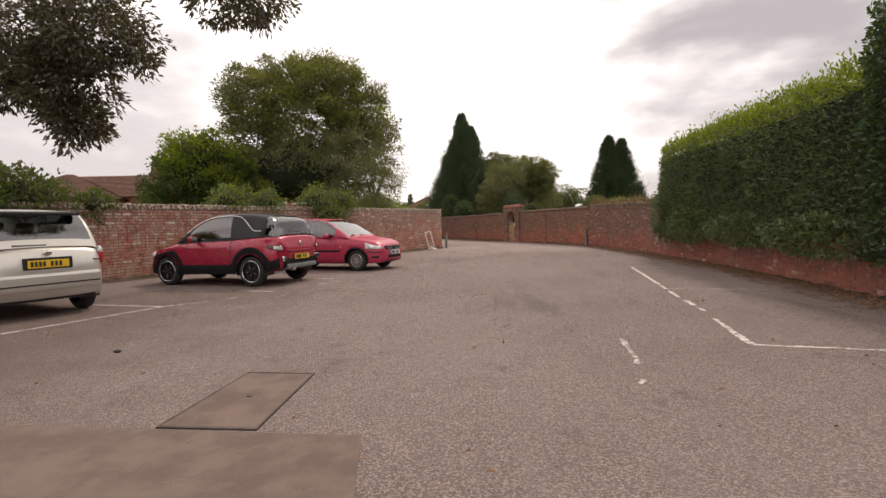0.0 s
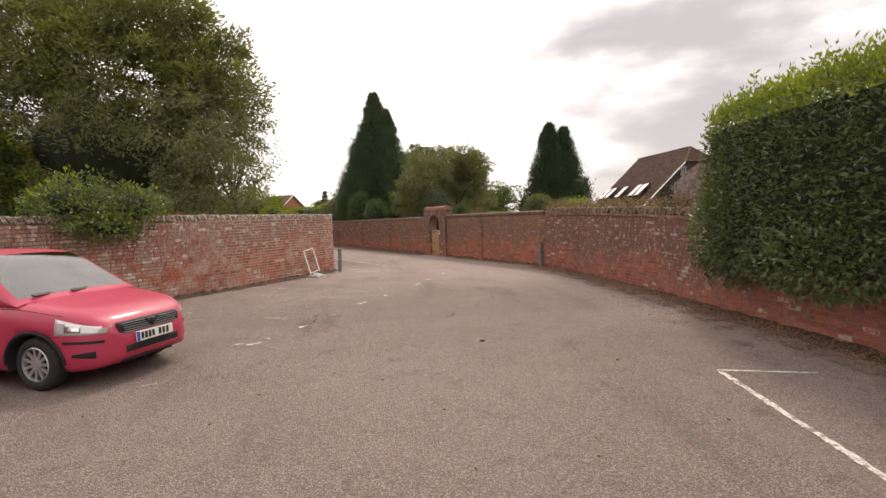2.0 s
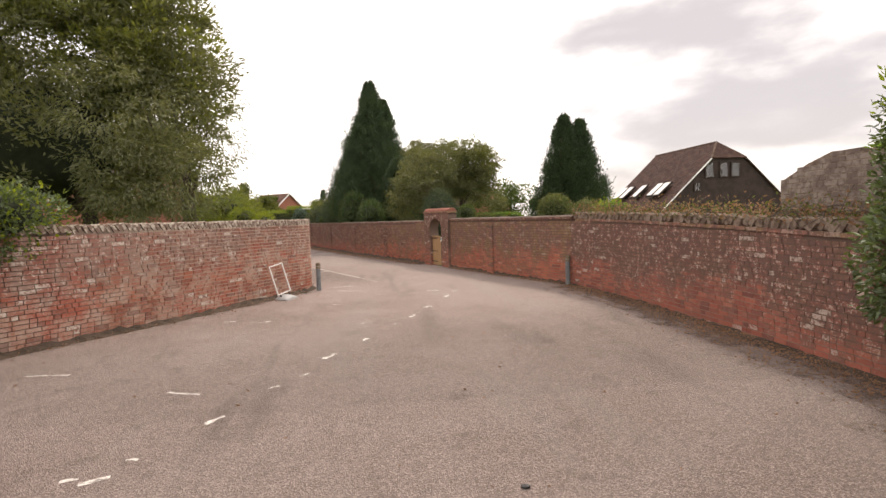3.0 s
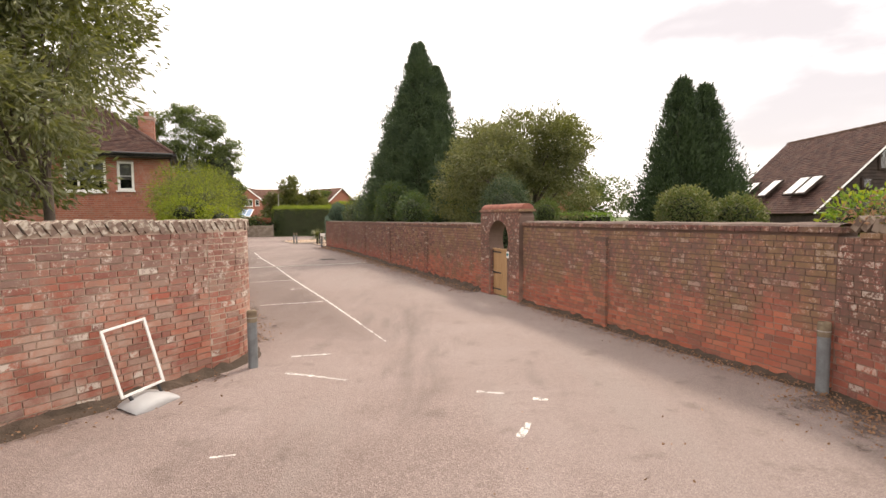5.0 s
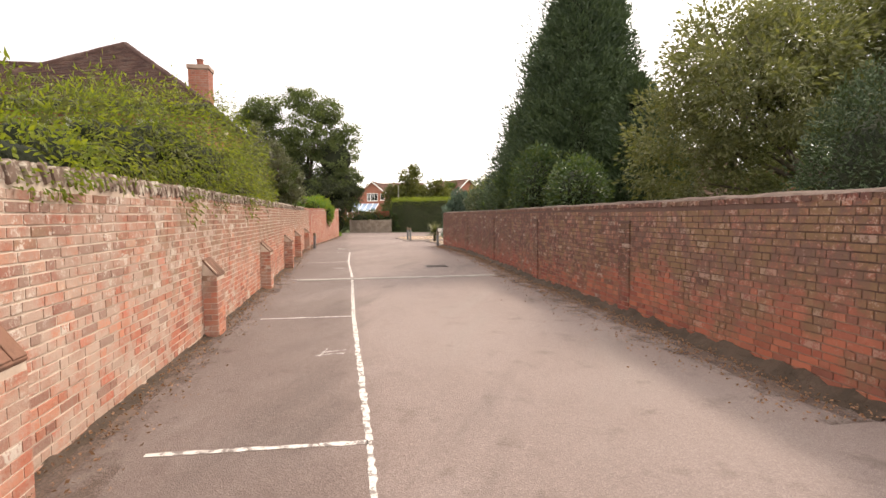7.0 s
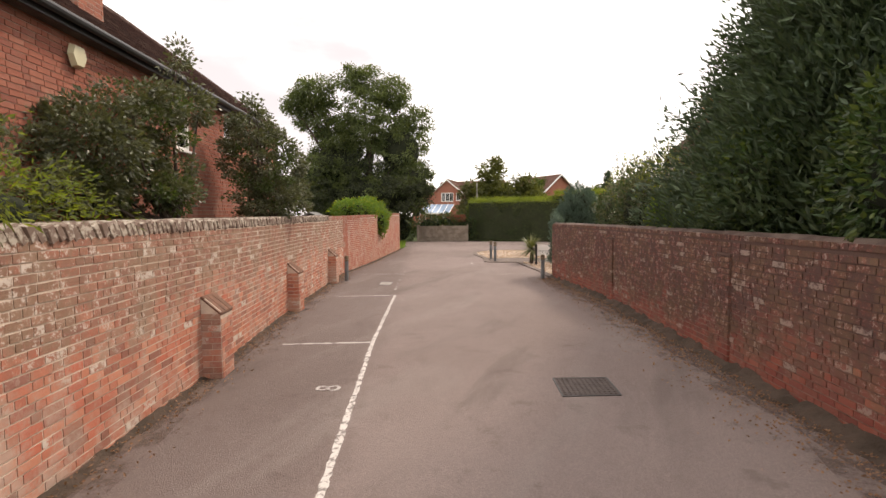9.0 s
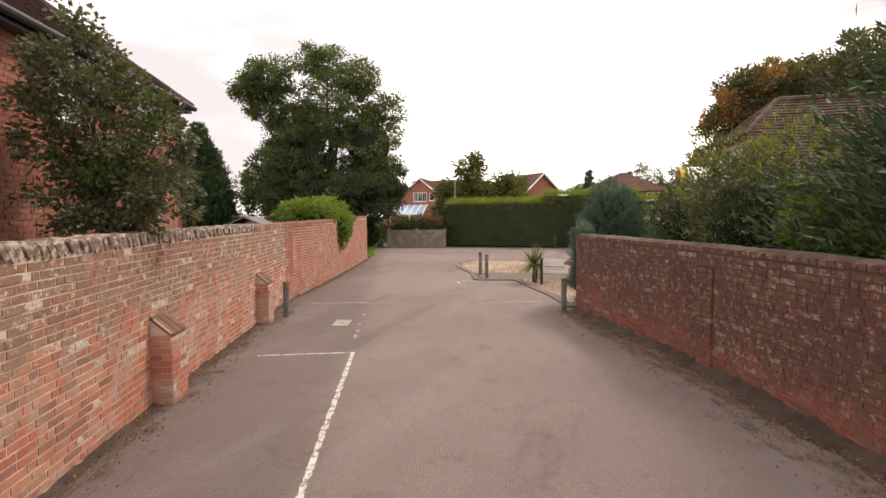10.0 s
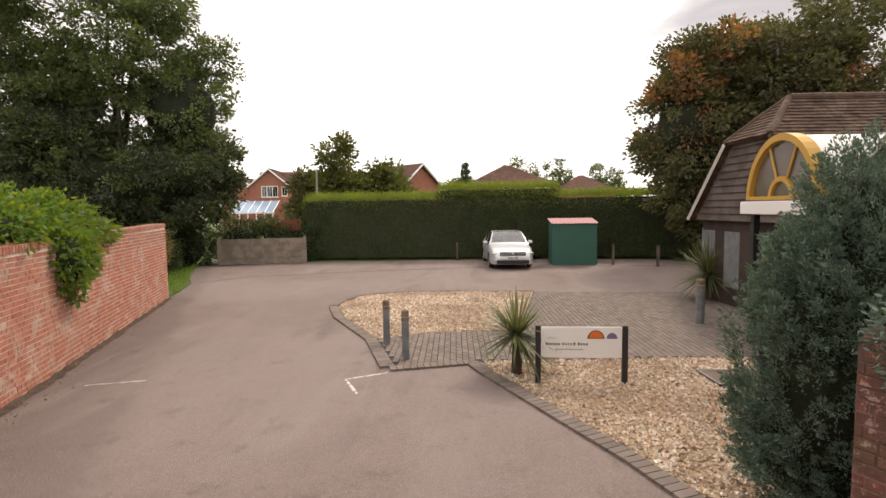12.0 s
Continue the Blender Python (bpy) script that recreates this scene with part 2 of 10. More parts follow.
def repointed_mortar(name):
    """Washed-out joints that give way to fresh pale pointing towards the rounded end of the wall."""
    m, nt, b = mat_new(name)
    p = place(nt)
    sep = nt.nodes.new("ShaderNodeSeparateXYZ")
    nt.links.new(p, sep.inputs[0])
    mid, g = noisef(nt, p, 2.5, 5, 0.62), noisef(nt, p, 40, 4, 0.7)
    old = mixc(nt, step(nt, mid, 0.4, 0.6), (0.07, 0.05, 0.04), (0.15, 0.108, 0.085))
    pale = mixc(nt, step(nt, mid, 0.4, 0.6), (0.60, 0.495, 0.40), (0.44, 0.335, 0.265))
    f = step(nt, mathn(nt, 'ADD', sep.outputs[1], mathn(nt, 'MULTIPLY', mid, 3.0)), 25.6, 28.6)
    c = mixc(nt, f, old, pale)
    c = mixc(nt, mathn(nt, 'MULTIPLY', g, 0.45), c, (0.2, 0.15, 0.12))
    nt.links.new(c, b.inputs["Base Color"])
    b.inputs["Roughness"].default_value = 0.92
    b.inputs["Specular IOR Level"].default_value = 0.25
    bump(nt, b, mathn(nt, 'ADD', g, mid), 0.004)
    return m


m_mortarR = blackened_mortar("stained_mortar", (0.33, 0.21, 0.16), (0.22, 0.13, 0.10), (0.115, 0.080, 0.065), 0.95)
m_mortarK = blackened_mortar("blackened_mortar", (0.33, 0.215, 0.165), (0.22, 0.125, 0.095), (0.095, 0.06, 0.053), 1.05)
m_mortarH = two_tone("house_mortar", (0.42, 0.31, 0.25), (0.33, 0.23, 0.18), 2.5)
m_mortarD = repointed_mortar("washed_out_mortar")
m_coping = two_tone("lichened_coping", (0.52, 0.46, 0.38), (0.17, 0.105, 0.08), 13.0, 0.40, 0.54)
m_capping = two_tone("brown_capping_brick", (0.24, 0.125, 0.085), (0.15, 0.085, 0.06), 5.0, 0.40, 0.60)
m_copingR = two_tone("earthy_coping", (0.27, 0.21, 0.165), (0.125, 0.086, 0.066), 9.0, 0.44, 0.58)
m_copingS = two_tone("lichened_stone", (0.30, 0.25, 0.215), (0.15, 0.11, 0.092), 6.0, 0.40, 0.58)
m_cement = two_tone("grey_cement", (0.17, 0.122, 0.10), (0.10, 0.066, 0.055), 3.0)
m_concrete = two_tone("pale_concrete", (0.40, 0.375, 0.34), (0.30, 0.27, 0.245), 2.2, fine=90)
m_moss = two_tone("mossy_earth", (0.062, 0.045, 0.032), (0.10, 0.070, 0.052), 3.0, fine=30, relief=0.02)
m_slab = two_tone("worn_slab", (0.20, 0.148, 0.124), (0.135, 0.096, 0.08), 3.0, 0.36, 0.66, fine=120, relief=0.006)


def asphalt():
    """Old tarmac: fine chippings, oily and washed patches, a paler worn carriageway beside the darker parking bays."""
    m, nt, b = mat_new("asphalt")
    p = place(nt)
    sep = nt.nodes.new("ShaderNodeSeparateXYZ")
    nt.links.new(p, sep.inputs[0])
    big = noisef(nt, p, 0.16, 4, 0.6)
    mid = noisef(nt, p, 0.9, 5, 0.6)
    v = nd(nt, "ShaderNodeTexVoronoi", Scale=95.0)
    nt.links.new(p, v.inputs["Vector"])
    bw = nt.nodes.new("ShaderNodeRGBToBW")
    nt.links.new(v.outputs["Color"], bw.inputs[0])
    fine = noisef(nt, p, 210, 3, 0.85)
    # open-textured old surface in the yard, closer in the lane
    yard = step(nt, mathn(nt, 'ADD', sep.outputs[1], mathn(nt, 'MULTIPLY', mid, 6.0)), 33.0, 24.0)
    c = mixc(nt, step(nt, big, 0.38, 0.62), (0.238, 0.178, 0.158), (0.315, 0.248, 0.226))
    c = mixc(nt, mathn(nt, 'MULTIPLY', step(nt, mid, 0.46, 0.70), 0.5), c, (0.315, 0.250, 0.232))
    agg = ramp(nt, bw.outputs[0], [(0.15, (0.040, 0.028, 0.024)), (0.5, (0.19, 0.145, 0.131)), (0.8, (0.62, 0.52, 0.46))])
    c = mixc(nt, mathn(nt, 'ADD', mathn(nt, 'MULTIPLY', yard, 0.18), 0.20), c, agg)
    # carriageway worn pale, bays along the wall darker
    d = mathn(nt, 'ADD', mathn(nt, 'ADD', sep.outputs[0], mathn(nt, 'MULTIPLY', sep.outputs[1], 0.475)), mathn(nt, 'MULTIPLY', mid, 0.7))
    worn = mathn(nt, 'MULTIPLY', mathn(nt, 'MULTIPLY', step(nt, d, 16.9, 17.9), step(nt, sep.outputs[1], 58.0, 48.0)), mathn(nt, 'SUBTRACT', 1.0, yard))
    far = step(nt, mathn(nt, 'ADD', sep.outputs[1], mathn(nt, 'MULTIPLY', mid, 5.0)), 37.0, 47.0)
    c = mixc(nt, mathn(nt, 'MULTIPLY', far, 0.30), c, (0.13, 0.10, 0.092))
    c = mixc(nt, mathn(nt, 'MULTIPLY', mathn(nt, 'MULTIPLY', worn, 0.34), mathn(nt, 'SUBTRACT', 1.0, mathn(nt, 'MULTIPLY', far, 0.5))), c, (0.300, 0.246, 0.226))
    bays = mathn(nt, 'MULTIPLY', step(nt, d, 17.5, 16.9), step(nt, sep.outputs[1], 30.0, 33.5))
    c = mixc(nt, mathn(nt, 'MULTIPLY', bays, 0.42), c, (0.105, 0.080, 0.072))
    # browner and darker over the parking side of the yard
    soil = mathn(nt, 'MULTIPLY', step(nt, mathn(nt, 'ADD', sep.outputs[0], mathn(nt, 'MULTIPLY', mid, 4.0)), 1.2, -2.2), step(nt, sep.outputs[1], 19.0, 12.0))
    c = mixc(nt, mathn(nt, 'MULTIPLY', soil, 0.52), c, (0.125, 0.078, 0.058))
    # dark oily patches, and washed-out streaks that run with the traffic
    mp = nt.nodes.new("ShaderNodeMapping")
    mp.inputs["Rotation"].default_value = (0, 0, radians(-14))
    mp.inputs["Scale"].default_value = (0.9, 0.16, 1)
    nt.links.new(p, mp.inputs[0])
    st = noisef(nt, mp.outputs[0], 1.0, 5, 0.6)
    c = mixc(nt, mathn(nt, 'MULTIPLY', step(nt, st, 0.54, 0.70), 0.45), c, (0.105, 0.082, 0.072))
    c = mixc(nt, mathn(nt, 'MULTIPLY', step(nt, st, 0.46, 0.34), 0.36), c, (0.285, 0.243, 0.220))
    blot = noisef(nt, p, 2.3, 6, 0.7)
    c = mixc(nt, mathn(nt, 'MULTIPLY', step(nt, blot, 0.54, 0.70), 0.4), c, (0.10, 0.069, 0.056))
    # older, darker surface beyond the joint across the yard
    joint = mathn(nt, 'ADD', sep.outputs[1], mathn(nt, 'MULTIPLY', mathn(nt, 'SUBTRACT', mid, 0.5), 0.5))
    old = mathn(nt, 'MULTIPLY', step(nt, joint, 21.0, 21.1), step(nt, joint, 26.5, 22.0))
    c = mixc(nt, mathn(nt, 'MULTIPLY', old, 0.16), c, (0.12, 0.092, 0.080))
    c = mixc(nt, step(nt, fine, 0.44, 0.62), c, mixc(nt, 0.5, c, (0.05, 0.036, 0.031)))
    nt.links.new(c, b.inputs["Base Color"])
    b.inputs["Roughness"].default_value = 0.86
    b.inputs["Specular IOR Level"].default_value = 0.35
    h = mathn(nt, 'ADD', mathn(nt, 'MULTIPLY', v.outputs["Distance"], mathn(nt, 'ADD', mathn(nt, 'MULTIPLY', yard, 1.4), 0.6)), mathn(nt, 'MULTIPLY', fine, 0.5))
    bump(nt, b, h, 0.008, 1.0)
    return m


m_asphalt = asphalt()


def worn_paint(name, col, lo, hi, scale=9.0):
    """Road paint worn through to the asphalt in flakes."""
    m, nt, b = mat_new(name)
    p = place(nt)
    f = noisef(nt, p, scale, 6, 0.75)
    g = noisef(nt, p, 110, 2, 0.6)
    c = mixc(nt, mathn(nt, 'MULTIPLY', g, 0.35), col, tuple(v * 0.6 for v in col))
    c = mixc(nt, step(nt, f, lo, hi), c, (0.185, 0.158, 0.144))
    nt.links.new(c, b.inputs["Base Color"])
    b.inputs["Roughness"].default_value = 0.75
    bump(nt, b, g, 0.002)
    return m


def dirt_film(name, lo, hi):
    """Washed-down soil lying on the tarmac in broken patches."""
    m, nt, b = mat_new(name)
    p = place(nt)
    f = noisef(nt, p, 2.2, 6, 0.72)
    g = noisef(nt, p, 60, 3, 0.7)
    nt.links.new(mixc(nt, g, (0.10, 0.068, 0.052), (0.16, 0.112, 0.088)), b.inputs["Base Color"])
    b.inputs["Roughness"].default_value = 0.95
    tr = nt.nodes.new("ShaderNodeBsdfTransparent")
    mx = nt.nodes.new("ShaderNodeMixShader")
    nt.links.new(step(nt, mathn(nt, 'ADD', f, mathn(nt, 'MULTIPLY', mathn(nt, 'SUBTRACT', g, 0.5), 0.3)), lo, hi), mx.inputs[0])
    nt.links.new(tr.outputs[0], mx.inputs[1])
    nt.links.new(b.outputs[0], mx.inputs[2])
    nt.links.new(mx.outputs[0], nt.nodes["Material Output"].inputs[0])
    return m


m_dirt = [dirt_film("soil_film_thick", 0.30, 0.62), dirt_film("soil_film_thin", 0.42, 0.74), dirt_film("soil_film_trace", 0.52, 0.85)]
m_line = worn_paint("worn_line_paint", (0.62, 0.58, 0.54), 0.475, 0.58, 12.0)
m_line_thin = worn_paint("faded_line_paint", (0.50, 0.46, 0.43), 0.46, 0.58, 9.0)


def leaf_mat(name, cols, trans=0.35, rough=0.5, spec=0.35):
    m, nt, b = mat_new(name)
    rnd = nt.nodes.new("ShaderNodeNewGeometry").outputs["Random Per Island"]
    p = place(nt)
    c = ramp(nt, rnd, [(i / (len(cols) - 1), t) for i, t in enumerate(cols)])
    c = mixc(nt, mathn(nt, 'MULTIPLY', step(nt, noisef(nt, p, 0.7, 3), 0.4, 0.65), 0.45), c, cols[-1])
    nt.links.new(c, b.inputs["Base Color"])
    b.inputs["Roughness"].default_value = rough
    b.inputs["Specular IOR Level"].default_value = spec
    t = nt.nodes.new("ShaderNodeBsdfTranslucent")
    tc = mixc(nt, 1.0, c, (1.5, 1.5, 0.55), 'MULTIPLY')
    nt.links.new(tc, t.inputs[0])
    mx = nt.nodes.new("ShaderNodeMixShader")
    mx.inputs[0].default_value = trans
    out = nt.nodes["Material Output"]
    nt.links.new(b.outputs[0], mx.inputs[1])
    nt.links.new(t.outputs[0], mx.inputs[2])
    nt.links.new(mx.outputs[0], out.inputs[0])
    return m


lf_dark = leaf_mat("leaf_dark_laurel", [(0.028, 0.050, 0.022), (0.045, 0.084, 0.031), (0.063, 0.112, 0.036), (0.036, 0.067, 0.028)], 0.25, 0.38, 0.5)
lf_hedge = leaf_mat("leaf_clipped_hedge", [(0.052, 0.073, 0.036), (0.084, 0.120, 0.046), (0.130, 0.172, 0.060), (0.066, 0.094, 0.042)], 0.25, 0.42, 0.5)
# Yellow-green tint: sunlight on the hedge tops put into the leaf colour.
lf_top = leaf_mat("leaf_hedge_sunlit_top", [(0.165, 0.215, 0.036), (0.225, 0.270, 0.044), (0.115, 0.162, 0.036)], 0.45)
lf_mid = leaf_mat("leaf_mid_green", [(0.046, 0.069, 0.026), (0.075, 0.109, 0.035), (0.109, 0.144, 0.045), (0.065, 0.091, 0.037)], 0.35)
lf_olive = leaf_mat("leaf_olive_green", [(0.062, 0.073, 0.026), (0.096, 0.107, 0.036), (0.128, 0.136, 0.045), (0.080, 0.090, 0.036)], 0.4)
lf_bright = leaf_mat("leaf_bright_green", [(0.088, 0.156, 0.032), (0.139, 0.228, 0.049), (0.107, 0.180, 0.041)], 0.45)
lf_lime = leaf_mat("leaf_yellow_green", [(0.10, 0.14, 0.02), (0.16, 0.20, 0.03), (0.24, 0.27, 0.03), (0.12, 0.165, 0.03)], 0.5)
lf_conifer = leaf_mat("leaf_conifer", [(0.037, 0.059, 0.038), (0.056, 0.089, 0.049), (0.080, 0.118, 0.058)], 0.12, 0.6)
lf_yew = leaf_mat("leaf_clipped_yew", [(0.026, 0.045, 0.026), (0.043, 0.069, 0.032), (0.057, 0.089, 0.039)], 0.1, 0.6)
lf_juniper = leaf_mat("leaf_blue_juniper", [(0.068, 0.112, 0.090), (0.110, 0.168, 0.134), (0.17, 0.24, 0.19), (0.085, 0.138, 0.108)], 0.12, 0.6)
lf_oak = leaf_mat("leaf_oak", [(0.055, 0.076, 0.036), (0.092, 0.124, 0.050), (0.145, 0.180, 0.066)], 0.28, 0.5)
lf_autumn = leaf_mat("leaf_turning", [(0.075, 0.088, 0.042), (0.108, 0.118, 0.052), (0.145, 0.132, 0.060), (0.088, 0.092, 0.046)], 0.3)
lf_rust = leaf_mat("leaf_rust", [(0.235, 0.101, 0.056), (0.290, 0.140, 0.071), (0.180, 0.116, 0.060)], 0.4)
lf_cypress = leaf_mat("leaf_clipped_cypress", [(0.050, 0.072, 0.028), (0.068, 0.095, 0.033), (0.090, 0.120, 0.038), (0.058, 0.082, 0.030)], 0.15, 0.7, 0.2)
lf_apple = leaf_mat("leaf_fruit_tree", [(0.065, 0.078, 0.042), (0.10, 0.115, 0.062), (0.15, 0.16, 0.09), (0.085, 0.09, 0.052)], 0.25, 0.34, 0.6)
lf_grey = leaf_mat("leaf_grey_olive", [(0.088, 0.100, 0.050), (0.13, 0.14, 0.068), (0.18, 0.185, 0.088), (0.105, 0.112, 0.058)], 0.35)
lf_evergreen = leaf_mat("leaf_evergreen_oak", [(0.045, 0.042, 0.028), (0.075, 0.068, 0.042), (0.11, 0.095, 0.06), (0.06, 0.052, 0.034)], 0.3, 0.36, 0.6)
# Dark copy of the oak leaf: the crown's underside shade put into colour.
lf_shade = leaf_mat("leaf_oak_shaded", [(0.026, 0.033, 0.020), (0.040, 0.052, 0.028), (0.058, 0.072, 0.034)], 0.15, 0.6, 0.3)
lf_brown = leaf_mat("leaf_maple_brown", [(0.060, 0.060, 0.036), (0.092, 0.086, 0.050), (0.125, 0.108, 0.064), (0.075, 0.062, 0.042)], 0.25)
lf_willow = leaf_mat("leaf_willow", [(0.115, 0.135, 0.048), (0.165, 0.185, 0.062), (0.21, 0.225, 0.08), (0.135, 0.15, 0.056)], 0.45, 0.4)
lf_yucca = leaf_mat("leaf_yucca", [(0.06, 0.085, 0.032), (0.10, 0.125, 0.05), (0.19, 0.19, 0.10)], 0.2)
lf_dry = leaf_mat("dry_leaf", [(0.225, 0.123, 0.078), (0.330, 0.188, 0.112), (0.165, 0.093, 0.063)], 0.15, 0.8)
lf_grass = leaf_mat("grass_blade", [(0.14, 0.23, 0.035), (0.19, 0.30, 0.05), (0.11, 0.18, 0.035)], 0.4)
# Solid cores: the shade deep among the leaves, put into near-black colour.
m_core = two_tone("leaf_shade_core", (0.016, 0.022, 0.010), (0.028, 0.034, 0.015), 4.0, fine=20, relief=0.03)
m_hedgecore = two_tone("hedge_shade_core", (0.036, 0.045, 0.022), (0.048, 0.055, 0.026), 4.0, fine=20, relief=0.03)
m_bark = two_tone("bark", (0.11, 0.085, 0.065), (0.065, 0.05, 0.04), 5.0, fine=26, relief=0.015)
m_grass = two_tone("grass_ground", (0.085, 0.12, 0.03), (0.06, 0.085, 0.025), 0.8, fine=30, relief=0.02)

TILE = [(0.046, 0.025, 0.021), (0.074, 0.038, 0.031), (0.098, 0.049, 0.037), (0.055, 0.029, 0.025), (0.083, 0.043, 0.035)]
m_tile, m_tile1 = [brick_mat("clay_roof_tile", k, TILE, lichen=0.0, top=30, red=0.0, pale=0.12, even=0.4) for k in (False, True)]
m_tile_far = brick_mat("far_roof_tile", False, [(0.13, 0.072, 0.055), (0.17, 0.09, 0.068), (0.15, 0.08, 0.06), (0.19, 0.105, 0.08)], lichen=0.0, top=30, red=0.0, pale=0.15, even=0.4)
m_tile_old = brick_mat("mossy_roof_tile", False, [(0.045, 0.03, 0.022), (0.10, 0.055, 0.038), (0.075, 0.05, 0.033), (0.055, 0.036, 0.027), (0.12, 0.075, 0.05)], lichen=0.0, top=30, red=0.0, pale=0.22, even=0.3)
m_ridge = two_tone("ridge_tile", (0.30, 0.12, 0.085), (0.23, 0.085, 0.065), 6.0)
m_white = plain("white_painted_frame", (0.78, 0.77, 0.74), 0.45, var=0.06)
m_black = plain("black_plastic", (0.018, 0.018, 0.019), 0.45, var=0.2)
m_board = two_tone("grey_weatherboard", (0.135, 0.108, 0.098), (0.085, 0.064, 0.057), 2.0, fine=25)
m_paleboard = two_tone("silvered_weatherboard", (0.40, 0.365, 0.33), (0.27, 0.235, 0.21), 2.0, fine=25)
m_dkboard = two_tone("dark_weatherboard", (0.065, 0.045, 0.038), (0.04, 0.03, 0.026), 2.0, fine=25)
m_curtain = plain("net_curtain", (0.42, 0.40, 0.38), 0.9, var=0.2, scale=3.0)
m_lead = plain("lead_flashing", (0.22, 0.22, 0.23), 0.55, 0.4)
m_iron = two_tone("rusty_cast_iron", (0.105, 0.082, 0.072), (0.065, 0.05, 0.045), 6.0, fine=70, rough=0.7)
m_galv = two_tone("weathered_grey_bollard", (0.20, 0.215, 0.22), (0.145, 0.15, 0.155), 5.0, fine=60, relief=0.001, rough=0.6)
m_bolltop = two_tone("stained_bollard_cap", (0.235, 0.185, 0.125), (0.15, 0.11, 0.075), 9.0)


def wood_mat():
    m, nt, b = mat_new("oiled_softwood")
    p = place(nt)
    mp = nt.nodes.new("ShaderNodeMapping")
    mp.inputs["Scale"].default_value = (9, 9, 0.8)
    nt.links.new(p, mp.inputs[0])
    f = noisef(nt, mp.outputs[0], 4.0, 5, 0.65)
    rnd = nt.nodes.new("ShaderNodeObjectInfo").outputs["Random"]
    c = ramp(nt, f, [(0.3, (0.29, 0.165, 0.075)), (0.55, (0.42, 0.265, 0.13)), (0.75, (0.35, 0.205, 0.095))])
    c = mixc(nt, mathn(nt, 'MULTIPLY', rnd, 0.3), c, (0.27, 0.155, 0.075))
    nt.links.new(c, b.inputs["Base Color"])
    b.inputs["Roughness"].default_value = 0.7
    bump(nt, b, f, 0.002)
    return m


m_wood = wood_mat()


def sheet_glass(name, tint, gloss=0.03, base=0.04, gain=1.2):
    """Thin window sheet: clear tinted, mirror-like at grazing angles."""
    m, nt, b = mat_new(name)
    tr = nt.nodes.new("ShaderNodeBsdfTransparent")
    tr.inputs[0].default_value = (*tint, 1)
    gl = nt.nodes.new("ShaderNodeBsdfGlossy")
    gl.inputs["Roughness"].default_value = gloss
    fr = nd(nt, "ShaderNodeFresnel", IOR=1.55)
    mx = nt.nodes.new("ShaderNodeMixShader")
    nt.links.new(mathn(nt, 'ADD', mathn(nt, 'MULTIPLY', fr.outputs[0], gain), base, True), mx.inputs[0])
    nt.links.new(tr.outputs[0], mx.inputs[1])
    nt.links.new(gl.outputs[0], mx.inputs[2])
    nt.links.new(mx.outputs[0], nt.nodes["Material Output"].inputs[0])
    return m


m_pane = sheet_glass("window_pane_sheet", (0.80, 0.82, 0.82))
m_dark = plain("dark_interior", (0.02, 0.02, 0.021), 0.8, var=0.2)

# ---------------------------------------------------------------- mesh tools
def quick_mesh(name, V, Q):
    V, Q = np.asarray(V, dtype=np.float32), np.asarray(Q, dtype=np.int32)
    me = bpy.data.meshes.new(name)
    me.vertices.add(len(V))
    me.vertices.foreach_set("co", V.ravel())
    me.loops.add(Q.size)
    me.loops.foreach_set("vertex_index", Q.ravel())
    me.polygons.add(len(Q))
    me.polygons.foreach_set("loop_start", np.arange(0, Q.size, Q.shape[1], dtype=np.int32))
    me.polygons.foreach_set("use_smooth", np.zeros(len(Q), dtype=bool))
    me.update(calc_edges=True)
    return me


def put(name, me, material, parent=None, label="", kind=""):
    if material is not None and not me.materials:
        me.materials.append(material)
    ob = new(name, me)
    if parent is not None:
        ob.parent = parent
    return tagged(ob, label, kind=kind)


def part(name, bm, material, parent, label="", smooth=False):
    bmesh.ops.recalc_face_normals(bm, faces=bm.faces)
    me = bpy.data.meshes.new(name)
    bm.to_mesh(me)
    bm.free()
    if smooth:
        for poly in me.polygons:
            poly.use_smooth = True
    return put(name, me, material, parent, label)


def thing(name, label, category, at=(0, 0, 0), rz=0.0, group="", kind=""):
    ob = new(name)
    ob.empty_display_size = 0.1
    ob.matrix_basis = pose(*at, 0, 0, rz)
    return tagged(ob, label, category, group, kind)


def box(bm, c, s, m=None, bev=0.0):
    """A box of size s at c; bev rounds its edges."""
    r = bmesh.ops.create_cube(bm, size=1.0, matrix=(m or Matrix()) @ Matrix.Translation(c) @ Matrix.Diagonal((*s, 1)))
    if bev:
        edges = list({e for v in r["verts"] for e in v.link_edges})
        bmesh.ops.bevel(bm, geom=edges, offset=bev, segments=2, affect='EDGES', profile=0.6)


def tube(bm, p0, p1, r0, r1=None, seg=12, cap=True):
    r1 = r0 if r1 is None else r1
    p0, p1 = Vector(p0), Vector(p1)
    q = (p1 - p0).to_track_quat("Z", "Y").to_matrix()
    rings = []
    for p, r in ((p0, r0), (p1, r1)):
        rings.append([bm.verts.new(p + q @ Vector((r * math.cos(2 * math.pi * i / seg), r * math.sin(2 * math.pi * i / seg), 0))) for i in range(seg)])
    for i in range(seg):
        bm.faces.new((rings[0][i], rings[0][(i + 1) % seg], rings[1][(i + 1) % seg], rings[1][i]))
    if cap:
        bm.faces.new(rings[0][::-1])
        bm.faces.new(rings[1])


